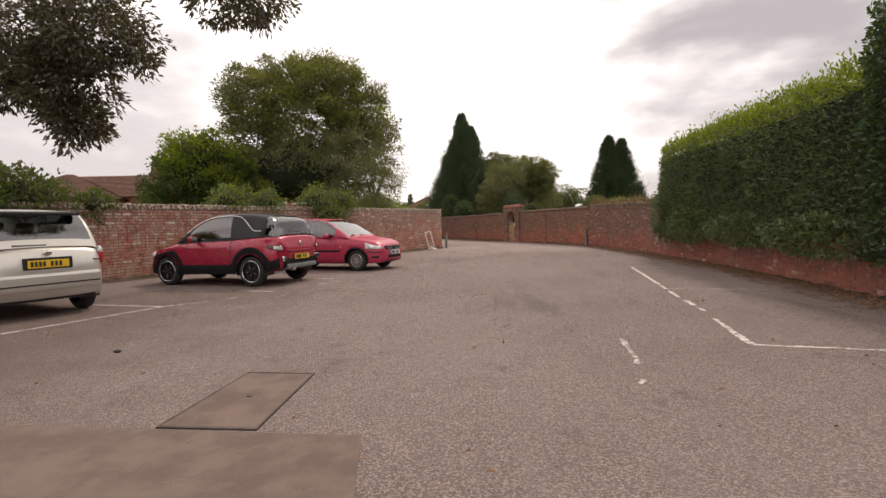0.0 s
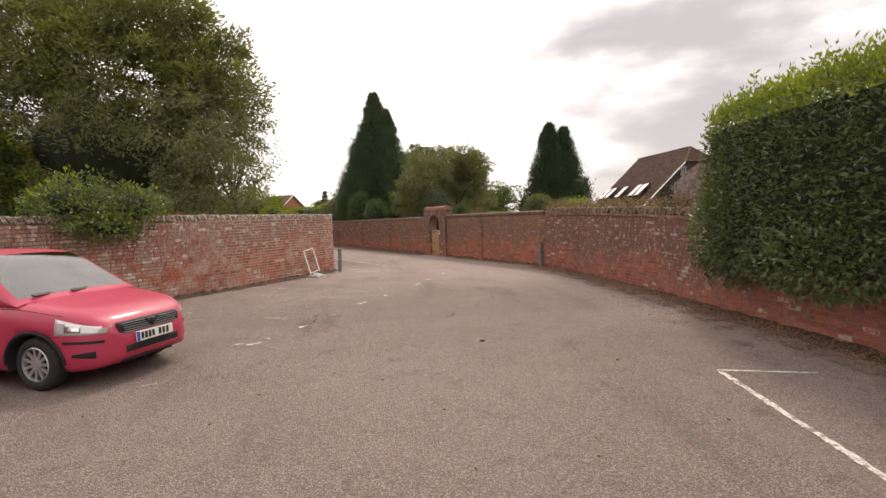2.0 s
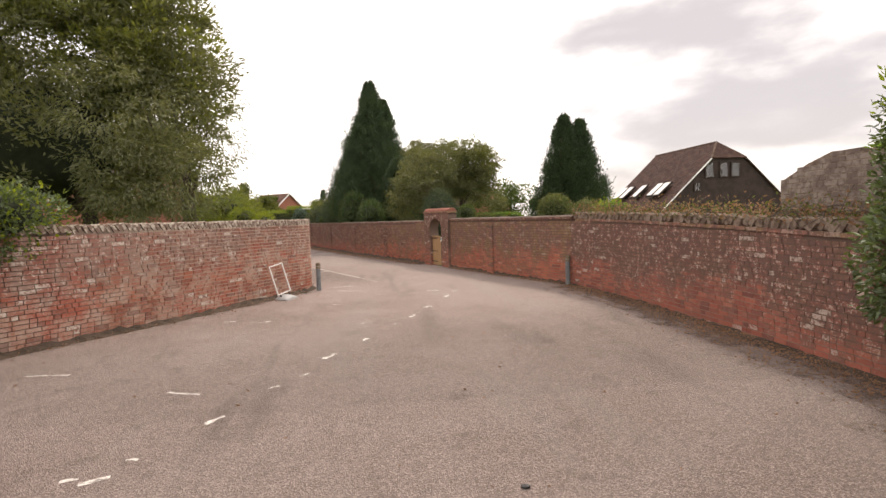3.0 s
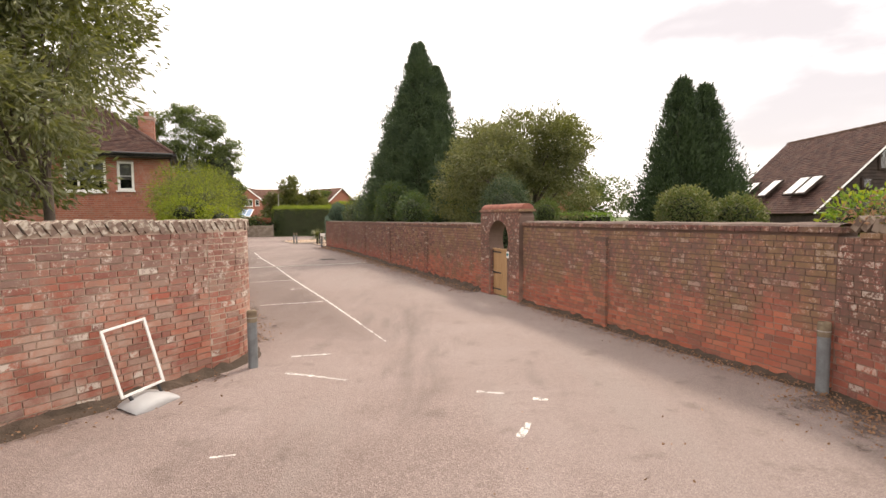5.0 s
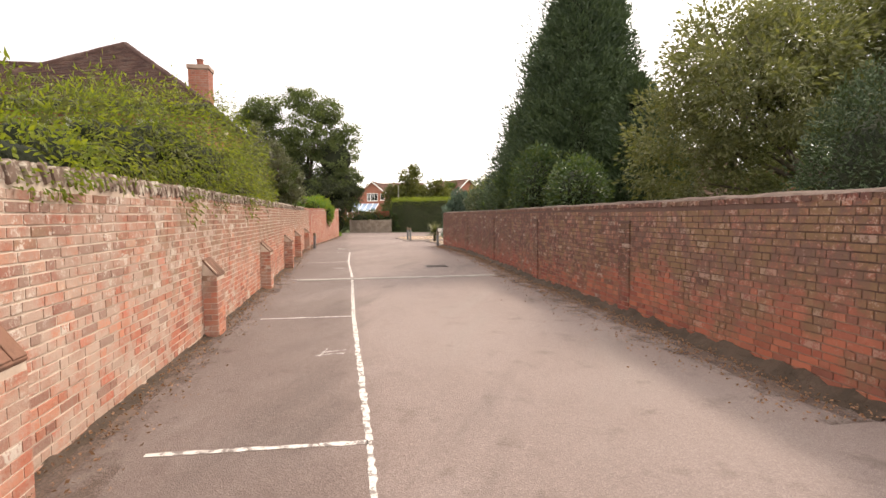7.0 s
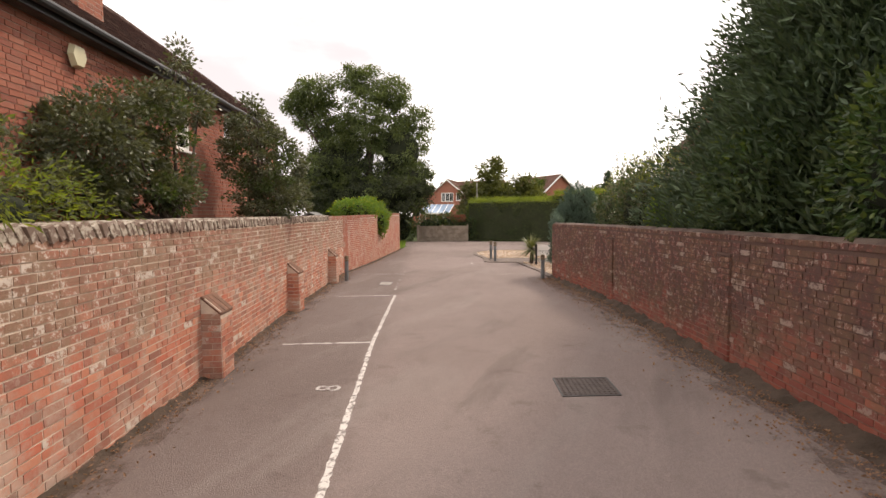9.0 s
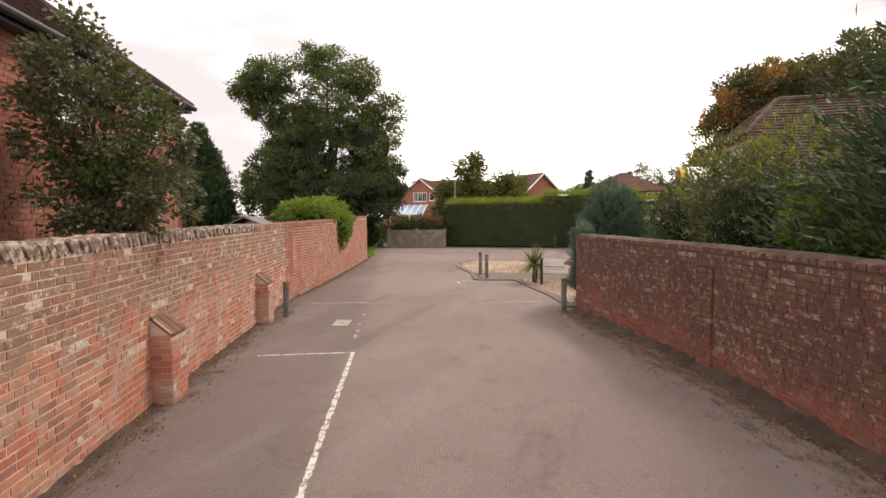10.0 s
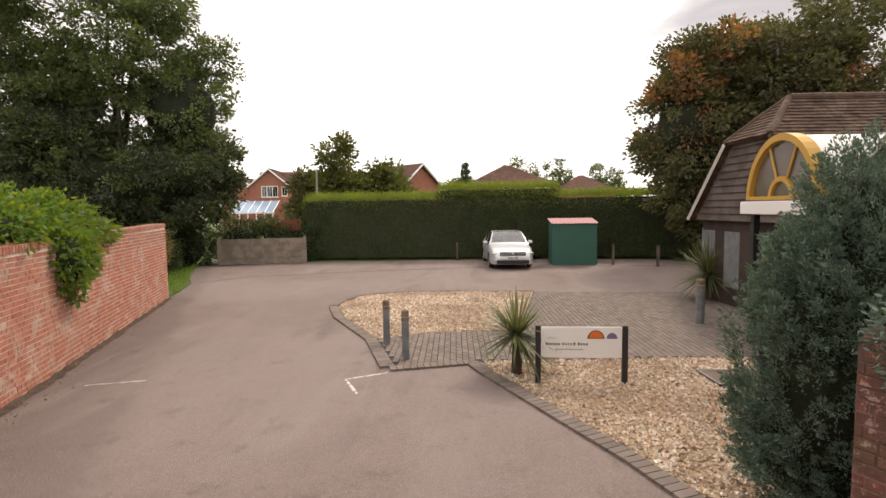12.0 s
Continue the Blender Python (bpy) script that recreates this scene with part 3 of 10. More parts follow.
def lathe(bm, profile, seg=20, m=None, cap=True):
    """Turns (radius, height) pairs about z."""
    m = m or Matrix()
    rings = [[bm.verts.new(m @ Vector((r * math.cos(2 * math.pi * i / seg), r * math.sin(2 * math.pi * i / seg), z))) for i in range(seg)] for r, z in profile]
    for a, b in zip(rings, rings[1:]):
        for i in range(seg):
            bm.faces.new((a[i], a[(i + 1) % seg], b[(i + 1) % seg], b[i]))
    if cap and profile[0][0] > 1e-4:
        bm.faces.new(rings[0][::-1])
    if cap and profile[-1][0] > 1e-4:
        bm.faces.new(rings[-1])


def slab(bm, outline, z0, z1):
    lo = [bm.verts.new((x, y, z0)) for x, y in outline]
    hi = [bm.verts.new((x, y, z1)) for x, y in outline]
    n = len(outline)
    bm.faces.new(hi)
    bm.faces.new(lo[::-1])
    for i in range(n):
        bm.faces.new((lo[i], lo[(i + 1) % n], hi[(i + 1) % n], hi[i]))


class Line:
    """A plan line by its length s; n(s) points to its right."""
    def __init__(self, pts):
        self.p = np.array(pts, float)
        d = np.diff(self.p, axis=0)
        self.l = np.concatenate([[0], np.cumsum(np.hypot(d[:, 0], d[:, 1]))])
        self.length = self.l[-1]

    def at(self, s):
        return np.array([np.interp(s, self.l, self.p[:, 0]), np.interp(s, self.l, self.p[:, 1])])

    def tan(self, s, e=0.06):
        d = self.at(min(s + e, self.length)) - self.at(max(s - e, 0))
        return d / (np.hypot(*d) + 1e-9)

    def n(self, s):
        t = self.tan(s)
        return np.array([t[1], -t[0]])

    def s_of_y(self, y):
        return float(np.interp(y, self.p[:, 1], self.l))


def smooth_line(pts, rounds=2):
    """Rounds the corners of a plan line a little."""
    for _ in range(rounds):
        out = [pts[0]]
        for a, b in zip(pts, pts[1:]):
            out += [(a[0] * 0.75 + b[0] * 0.25, a[1] * 0.75 + b[1] * 0.25), (a[0] * 0.25 + b[0] * 0.75, a[1] * 0.25 + b[1] * 0.75)]
        pts = out + [pts[-1]]
    return pts


CUBE_V = np.array([[x, y, z] for z in (-.5, .5) for y in (-.5, .5) for x in (-.5, .5)])
CUBE_Q = np.array([[0, 2, 3, 1], [4, 5, 7, 6], [0, 1, 5, 4], [2, 6, 7, 3], [1, 3, 7, 5], [0, 4, 6, 2]])


def chamfered():
    """A worn block, one metre each way, with broken edges."""
    bm = bmesh.new()
    bmesh.ops.create_cube(bm, size=1.0)
    bmesh.ops.bevel(bm, geom=bm.edges[:], offset=0.035, segments=1, affect='EDGES')
    me = bpy.data.meshes.new("block")
    bm.to_mesh(me)
    bm.free()
    return me


PIECE_MESH = {}


def pieces(parent, name, items, single, joined, pick=None, limit=300, wear=0.0015, rest="", label=""):
    """items: rows of (centre, x axis, y axis, z axis, size). Those that pick() takes become objects of their own, the rest one joined part."""
    rng = np.random.default_rng(len(items) + 7)
    own, many = [], []
    for it in items:
        (own if pick and len(own) < limit and pick(it[0]) else many).append(it)
    if many:
        P = np.array([i[0] for i in many], float)
        A = np.array([[i[1], i[2], i[3]] for i in many], float)
        S = np.array([i[4] for i in many], float)
        loc = CUBE_V[None] * S[:, None, :] + rng.uniform(-wear, wear, (len(many), 8, 3))
        V = P[:, None] + np.einsum("nij,njk->nik", loc, A)
        Q = (np.arange(len(many)) * 8)[:, None, None] + CUBE_Q[None]
        put(rest or name + "work", quick_mesh(name, V.reshape(-1, 3), Q.reshape(-1, 4)), joined, parent, kind="stuff")
    for c, x, y, z, s in own:
        key = (name, single.name)
        if key not in PIECE_MESH:
            PIECE_MESH[key] = chamfered()
            PIECE_MESH[key].materials.append(single)
        ob = new(name, PIECE_MESH[key])
        ob.parent = parent
        m = Matrix.Identity(4)
        for k, (axis, size) in enumerate(zip((x, y, z), s)):
            for r in range(3):
                m[r][k] = axis[r] * size
        m.translation = Vector(c)
        ob.matrix_basis = m
        if label:
            ob["label"] = label


def along(line, s, z, out, size, tilt=0.0):
    """One block on a wall line: size is (length, depth, height), out is how far its middle stands in front of the line."""
    t, n, p = line.tan(s), line.n(s), line.at(s)
    x, y = np.array([t[0], t[1], 0.0]), np.array([n[0], n[1], 0.0])
    zz = np.array([0, 0, 1.0])
    if tilt:
        c, d = math.cos(tilt), math.sin(tilt)
        x, zz = x * c + zz * d, zz * c - x * d
    return (np.array([p[0], p[1], 0]) + y * out + np.array([0, 0, z]), x, y, zz, size)


def courses(line, s0, s1, z0, top, side, seed, hole=None, course=0.076, proud=0.004, headers=0.3):
    """The bricks of a wall face. side: +1, the face looks to the right of the line; top(s): the height to which they go."""
    rng = random.Random(seed)
    items, row, z = [], 0, z0
    zmax = max(top(s0 + (s1 - s0) * i / 20) for i in range(21))
    while z < zmax - 0.03:
        s = s0 - rng.random() * 0.2 if row % 2 else s0
        while s < s1 - 0.03:
            L = 0.1075 if rng.random() < headers else 0.225
            a, b = max(s, s0), min(s + L, s1)
            s += L
            if b - a < 0.04:
                continue
            if hole:
                h0, h1 = hole(a + 0.003, z + course / 2), hole(b - 0.003, z + course / 2)
                while h0 and not h1 and a < b:
                    a += 0.01
                    h0 = hole(a, z + course / 2)
                while h1 and not h0 and a < b:
                    b -= 0.01
                    h1 = hole(b, z + course / 2)
                if b - a < 0.03:
                    continue
            mid = (a + b) / 2
            if z + course > top(mid) + 0.02 or (hole and hole(mid, z + course / 2)):
                continue
            wob = 0.012 * math.sin(mid * 0.9 + row * 0.05)
            items.append(along(line, mid, z + course / 2 + wob * 0.5, side * (proud - 0.03 + rng.uniform(-0.002, 0.003)), (b - a - 0.013, 0.06, course - 0.0145)))
        z += course
        row += 1
    return items


def wall_core(name, line, thick, z0, top, side, material, label, cat, step_len=0.08, recess=0.006):
    """The solid wall behind its bricks, thick metres deep away from the face."""
    n = max(2, int(line.length / step_len))
    V, Q = [], []
    for i in range(n + 1):
        s = line.length * i / n
        p, k = line.at(s), line.n(s) * side
        a, b = p - k * recess, p - k * thick
        t = top(s)
        V += [(a[0], a[1], z0), (a[0], a[1], t), (b[0], b[1], t), (b[0], b[1], z0)]
    for i in range(n):
        for j in range(4):
            Q.append((i * 4 + j, i * 4 + (j + 1) % 4, i * 4 + 4 + (j + 1) % 4, i * 4 + 4 + j))
    Q += [(0, 3, 2, 1), (n * 4, n * 4 + 1, n * 4 + 2, n * 4 + 3)]
    me = quick_mesh(name, V, Q)
    bm = bmesh.new()
    bm.from_mesh(me)
    bmesh.ops.recalc_face_normals(bm, faces=bm.faces)
    bm.to_mesh(me)
    bm.free()
    ob = put(name, me, material)
    return tagged(ob, label, cat, kind="structure")


# ---- leaves
def unit(v):
    return v / (np.linalg.norm(v, axis=-1, keepdims=True) + 1e-9)


def leaf_mesh(name, P, D, L, W, rng, droop=0.0, fold=0.18):
    """One folded leaf at each point P, pointing along D."""
    n = len(P)
    D = unit(D + np.array([0, 0, -droop]))
    S = unit(np.cross(D, unit(rng.normal(size=(n, 3)))))
    N = np.cross(S, D)
    L = (L * rng.uniform(0.65, 1.3, (n, 1)))
    W = (W * rng.uniform(0.7, 1.25, (n, 1)))
    V = np.stack([P, P + D * L * 0.45 + S * W * 0.5 + N * W * fold, P + D * L, P + D * L * 0.45 - S * W * 0.5 + N * W * fold], 1)
    Q = np.arange(n * 4).reshape(n, 4)
    return quick_mesh(name, V.reshape(-1, 3), Q)


def clump_points(rng, blobs, per, spread=0.35, surface=0.6):
    """blobs: rows of (x, y, z, rx, ry, rz, clumps). Leaves gather in clumps mostly near the blob's skin."""
    P, D = [], []
    for x, y, z, rx, ry, rz, k in blobs:
        u = unit(rng.normal(size=(k, 3)))
        rad = np.where(rng.random(k) < surface, rng.uniform(0.78, 1.05, k), rng.uniform(0.3, 0.8, k))[:, None]
        C = np.array([x, y, z]) + u * rad * np.array([rx, ry, rz])
        size = spread * rng.uniform(0.6, 1.5, (k, 1))
        off = unit(rng.normal(size=(k, per, 3))) * (rng.random((k, per, 1)) ** 0.55) * size[:, None] * np.array([1.25, 1.25, 0.9])
        pts = (C[:, None] + off).reshape(-1, 3)
        P.append(pts)
        D.append((unit(off) * 0.7 + u[:, None] * 0.5 + rng.normal(size=(k, per, 3)) * 0.35).reshape(-1, 3))
    return np.concatenate(P), np.concatenate(D)


def limbs(name, parent, base, r, splits, label=""):
    """A tapered trunk and limbs; splits are (from, to, radius at start, radius at end)."""
    bm = bmesh.new()
    for a, b, r0, r1 in splits:
        a, b = Vector(a), Vector(b)
        prev, pr = a, r0
        for i in range(1, 5):
            f = i / 4
            bend = Vector((noise.noise(a * 3 + Vector((f, 0, 0))), noise.noise(b * 3 + Vector((0, f, 0))), 0)) * (b - a).length * 0.09 * (1 if i < 4 else 0)
            q = a.lerp(b, f) + bend
            q_r = r0 + (r1 - r0) * f
            tube(bm, prev, q, pr, q_r, 8, cap=False)
            prev, pr = q, q_r
    return part(name, bm, m_bark, parent, label, smooth=True)


def tree(name, label, cat, at, height, blobs, per, leaf, size, seed, trunk_r=0.16, spread=0.4, surface=0.6, droop=0.1, extra=(), zmin=None, forks=7, kind="", limb=0.5, cores=()):
    """blobs are given from the trunk's foot; cores names those with a solid core coloured as inner shade."""
    rng = np.random.default_rng(seed)
    root = thing(name, label, cat, at, kind=kind)
    top = max(b[2] for b in blobs)
    fork_z = max(0.8, min(b[2] - b[5] * 0.4 for b in blobs))
    sp = [((0, 0, -0.1), (0.1, 0.05, fork_z), trunk_r, trunk_r * 0.75)]
    for i in range(forks):
        b = blobs[i % len(blobs)]
        u = unit(rng.normal(size=3))
        end = np.array(b[:3]) + u * np.array(b[3:6]) * 0.62
        sp.append(((0.1, 0.05, fork_z * rng.uniform(0.75, 1.0)), tuple(end), trunk_r * limb, trunk_r * 0.08))
    limbs("trunk", root, at, trunk_r, sp, "grey-brown bark")
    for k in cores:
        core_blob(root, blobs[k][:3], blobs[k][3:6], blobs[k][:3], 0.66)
    for k, (bl, mat_l, pp) in enumerate([(blobs, leaf, per)] + list(extra)):
        P, D = clump_points(rng, bl, pp, spread, surface)
        if zmin is not None:
            keep = P[:, 2] > zmin
            P, D = P[keep], D[keep]
        keep = kept_off_lane(P, np.array(at))
        P, D = P[keep], D[keep]
        put("crown", leaf_mesh("crown", P, D, size[0], size[1], rng, droop), mat_l, root)
    return root


LANE_EDGE = ((3.97, 36.63), (2.33, 40.45), (0.63, 44.4), (-1.12, 48.98), (-2.93, 53.35), (-5.08, 57.4))


def kept_off_lane(P, o):
    """Leaves that would hang through the right lane wall are cut back."""
    W = P + o
    ex = np.interp(W[:, 1], [e[1] for e in LANE_EDGE], [e[0] for e in LANE_EDGE])
    over = (W[:, 1] > 36.6) & (W[:, 1] < 57.2) & (W[:, 0] < ex + 0.42) & (W[:, 0] > ex - 6)
    return ~(over & (W[:, 2] < 1.78 + 0.9 * np.clip(ex - W[:, 0], 0, 3)))


# Adds a dark ball within the foliage, coloured as its inner shade.
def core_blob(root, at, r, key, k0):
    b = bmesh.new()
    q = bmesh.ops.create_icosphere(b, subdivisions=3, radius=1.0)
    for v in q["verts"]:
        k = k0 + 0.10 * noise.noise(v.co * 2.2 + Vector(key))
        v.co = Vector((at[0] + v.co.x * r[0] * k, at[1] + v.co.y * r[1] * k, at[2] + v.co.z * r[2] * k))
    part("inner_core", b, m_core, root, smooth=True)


def bush(name, label, cat, boxes, density, leaf, size, seed, droop=0.0, core=True, wobble=0.18, kind="", extra=None, grow=0.0, inner=0.66, thick=1.5, stem=False):
    """A shrub from rounded blobs (x, y, z, rx, ry, rz) in world metres: leaves over a noisy skin, a solid core coloured
    as the shade inside.
    """
    rng = np.random.default_rng(seed)
    lo = min(b[2] - b[5] for b in boxes)
    root = thing(name, label, cat, (boxes[0][0], boxes[0][1], 0.0 if stem else max(0.0, lo)), kind=kind)
    o = np.array(root.location)
    Ps, Ds = [], []
    for x, y, z, rx, ry, rz in boxes:
        area = 4 * math.pi * ((rx * ry) ** 1.6 / 3 + (rx * rz) ** 1.6 / 3 + (ry * rz) ** 1.6 / 3) ** (1 / 1.6)
        n = int(area * density * thick)
        u = unit(rng.normal(size=(n, 3)))
        wob = np.array([noise.noise(Vector((a * 2.2 + x, b * 2.2 + y, c * 2.2 + z))) + 0.5 * noise.noise(Vector((a * 6 + x, b * 6 + y, c * 6 + z))) for a, b, c in u])
        fine = rng.normal(size=n) * 0.06 - np.abs(rng.normal(size=n)) * 0.11
        P = np.array([x, y, z]) + u * (1 + wob[:, None] * wobble + fine[:, None]) * np.array([rx, ry, rz]) - o
        Ps.append(P)
        Ds.append(u * 0.8 + rng.normal(size=(n, 3)) * 0.55 + np.array([0, 0, grow]))
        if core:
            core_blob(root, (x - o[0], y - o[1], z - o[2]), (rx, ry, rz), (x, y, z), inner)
    if stem:
        for x, y, z, rx, ry, rz in boxes:
            b = bmesh.new()
            tube(b, (x - o[0], y - o[1], -0.03), (x - o[0] + 0.03, y - o[1], z - rz * 0.3), 0.06, 0.04, 8)
            part("stem", b, m_bark, root)
    P, D = np.concatenate(Ps), np.concatenate(Ds)
    keep = kept_off_lane(P, o) & (P[:, 2] + o[2] > 0.02)
    P, D = P[keep], D[keep]
    if extra:
        sel = rng.random(len(P)) < extra[1]
        put("new_growth", leaf_mesh("leaves", P[sel] + D[sel] * 0.05, D[sel], size[0], size[1], rng, droop), extra[0], root)
        P, D = P[~sel], D[~sel]
    put("leaves", leaf_mesh("leaves", P, D, size[0], size[1], rng, droop), leaf, root)
    return root


def conifer(name, label, at, apexes, leaf, seed, spray=(0.30, 0.08), boughs=700, per=24, power=0.85, ragged=0.22, foot=0.3, rise=0.55):
    """Upswept boughs of uneven length about one or more leaders, each feathered with sprays; apexes: rows of (dx, dy, height, base radius)."""
    rng = np.random.default_rng(seed)
    root = thing(name, label, "conifer", at)
    P, D = [], []
    for q0, (dx, dy, h, r) in enumerate(apexes):
        n = int(boughs * (h * r) / 22)
        f = 1 - np.sqrt(rng.random(n) * 0.995)
        f = np.concatenate([f, rng.uniform(0.80, 0.995, n // 10)])
        n = len(f)
        a = rng.uniform(0, 2 * math.pi, n)
        # lumps shared by neighbouring boughs, and single boughs that stick out
        lump = np.array([noise.noise(Vector((math.cos(x) * 1.6 + dx, math.sin(x) * 1.6 + dy, y * h * 0.55 + seed))) for x, y in zip(a, f)])
        L = r * (1 - f) ** power * (1 + ragged * 1.1 * lump + ragged * 0.55 * rng.normal(size=n)) + 0.10
        z = foot + f * (h - foot) - L * 0.25
        up = rise + 0.5 * f + 0.15 * rng.normal(size=n)
        t = rng.uniform(0.45, 1.0, (n, per))
        off = rng.normal(size=(n, per, 3)) * (0.05 + 0.05 * np.minimum(L, 1.5))[:, None, None]
        rad = L[:, None] * t
        p = np.stack([dx + np.cos(a)[:, None] * rad, dy + np.sin(a)[:, None] * rad, z[:, None] + up[:, None] * rad * t * 0.55], 2) + off
        P.append(p.reshape(-1, 3))
        d = np.stack([np.cos(a), np.sin(a), 0.35 + up * 0.9], 1)[:, None] + rng.normal(size=(n, per, 3)) * 0.45
        D.append(d.reshape(-1, 3))
        # the leader's own tip
        k = 60
        P.append(np.column_stack([dx + rng.normal(size=k) * 0.07, dy + rng.normal(size=k) * 0.07, h - rng.random(k) * 0.9]))
        D.append(np.column_stack([rng.normal(size=(k, 2)) * 0.4, np.ones(k)]))
        limbs("trunk" if q0 == 0 else "leader", root, at, 0.17, [((dx, dy, -0.1), (dx, dy, h * 0.95), 0.17, 0.012)])
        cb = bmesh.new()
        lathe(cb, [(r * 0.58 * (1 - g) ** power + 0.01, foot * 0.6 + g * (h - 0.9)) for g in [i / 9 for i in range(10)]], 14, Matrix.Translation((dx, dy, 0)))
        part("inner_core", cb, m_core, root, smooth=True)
    P, D = np.concatenate(P), np.concatenate(D)
    keep = kept_off_lane(P, np.array(at)) & (P[:, 2] > 0.1)
    put("crown", leaf_mesh("crown", P[keep], D[keep], spray[0], spray[1], rng), leaf, root)
    return root


def plume_shrub(name, label, boxes, tufts, leaf, seed, tuft=0.17, spray=(0.075, 0.016), per=34):
    """A juniper of feathery upright plumes over rounded blobs."""
    rng = np.random.default_rng(seed)
    root = thing(name, label, "conifer", (boxes[0][0], boxes[0][1], 0))
    o = np.array(root.location)
    P, D = [], []
    total = sum(b[3] * b[5] for b in boxes)
    for x, y, z, rx, ry, rz in boxes:
        k = int(tufts * rx * rz / total)
        u = unit(rng.normal(size=(k, 3)))
        wob = np.array([noise.noise(Vector((a * 2.4 + x, b * 2.4 + y, c * 2.4 + z))) for a, b, c in u])[:, None]
        C = np.array([x, y, z]) + u * (0.95 + 0.22 * wob) * np.array([rx, ry, rz])
        ax = unit(u * 0.8 + np.array([0, 0, 0.75]) + rng.normal(size=(k, 3)) * 0.22)
        L = tuft * rng.uniform(0.7, 1.6, (k, 1))
        f = rng.random((k, per, 1)) ** 0.8
        off = unit(rng.normal(size=(k, per, 3))) * (0.30 * (1 - f) ** 0.7 + 0.02) * L[:, None]
        q = C[:, None] - ax[:, None] * L[:, None] * 0.35 + ax[:, None] * L[:, None] * f * 1.25 + off
        P.append(q.reshape(-1, 3))
        D.append((ax[:, None] * 0.9 + unit(off) * 0.7 + rng.normal(size=(k, per, 3)) * 0.2).reshape(-1, 3))
        core_blob(root, (x - o[0], y - o[1], z), (rx, ry, rz), (x, y, z), 0.84)
    P, D = np.concatenate(P), np.concatenate(D)
    keep = P[:, 2] > 0.02
    put("foliage", leaf_mesh("foliage", P[keep] - o, D[keep], spray[0], spray[1], rng), leaf, root)
    return root

# ---------------------------------------------------------------- ground
LEFT_YARD = [(-11.6, 10.2), (-7.54, 17.2), (-3.83, 23.76), (-2.0, 26.46), (-0.62, 28.75), (-0.05, 29.8)]
LEFT_BEND = [(-0.05, 29.8), (0.12, 30.12), (0.17, 30.42), (0.10, 30.75), (-0.15, 31.25)]
LEFT_LANE = [(-0.15, 31.25), (-1.5, 33.95), (-3.3, 37.85), (-5.22, 41.9), (-7.2, 46.0), (-9.25, 50.02), (-11.2, 54.15), (-12.25, 56.45)]
LEFT_FAR = [(-12.25, 56.45), (-13.41, 60.15), (-16.35, 68.25)]
RIGHT_YARD = [(5.6, 2.0), (6.35, 9.0), (6.75, 11.6), (7.22, 15.7), (7.45, 20.1), (7.56, 23.2), (7.48, 26.6), (7.16, 28.86)]
RIGHT_NEAR = [(7.16, 28.86), (5.72, 32.35), (4.72, 34.93)]
GATE = [(4.72, 34.93), (3.97, 36.63)]
RIGHT_LANE = [(3.97, 36.63), (2.33, 40.45), (0.63, 44.4), (-1.12, 48.98), (-2.93, 53.35), (-5.08, 57.4)]

bm = bmesh.new()
bmesh.ops.create_grid(bm, x_segments=24, y_segments=24, size=700, matrix=Matrix.Translation((0, 60, -0.03)))
tagged(part("ground", bm, m_grass, None), "grassy garden ground reaching the horizon", "ground", kind="structure")

tarmac = LEFT_YARD + LEFT_BEND[1:] + LEFT_LANE[1:] + LEFT_FAR[1:] + [(-17.4, 71.2), (-20.8, 76.6), (-19.4, 77.0), (-15.8, 78.2), (-7.0, 79.0), (1.0, 78.6), (3.4, 75.0), (2.6, 69.0), (-1.0, 62.6), (-2.0, 57.6)] + RIGHT_LANE[::-1] + GATE[::-1][1:] + RIGHT_NEAR[::-1][1:] + RIGHT_YARD[::-1][1:] + [(5.0, -14.0), (-13.0, -14.0)]
bm = bmesh.new()
slab(bm, tarmac[::-1], -0.25, 0.0)
tagged(part("road", bm, m_asphalt, None), "worn grey-brown tarmac of yard and lane", "road", kind="structure")


def flat(name, outline, z, material, label, cat, kind="structure"):
    b = bmesh.new()
    slab(b, outline, z - 0.05, z)
    return tagged(part(name, b, material, None), label, cat, kind=kind)


def stripe(name, a, b, w, material=m_line, z=0.004, jag=0.012, seed=1, label="worn white bay line on the tarmac", group="bay markings"):
    """A painted line with ragged edges."""
    rng = random.Random(seed + int(a[0] * 31 + a[1] * 17))
    a, b = Vector((*a, z)), Vector((*b, z))
    d = (b - a)
    n = max(2, int(d.length / 0.06))
    side = Vector((-d.y, d.x, 0)).normalized()
    V, Q = [], []
    for i in range(n + 1):
        p = a + d * i / n
        V += [p + side * (w / 2 + rng.uniform(-jag, jag)), p - side * (w / 2 + rng.uniform(-jag, jag))]
    for i in range(n):
        Q.append((2 * i, 2 * i + 1, 2 * i + 3, 2 * i + 2))
    me = quick_mesh(name, [tuple(v) for v in V], Q)
    for poly in me.polygons:
        if poly.normal.z < 0:
            poly.flip()
    return tagged(put(name, me, material), label, "road marking", group, "structure")


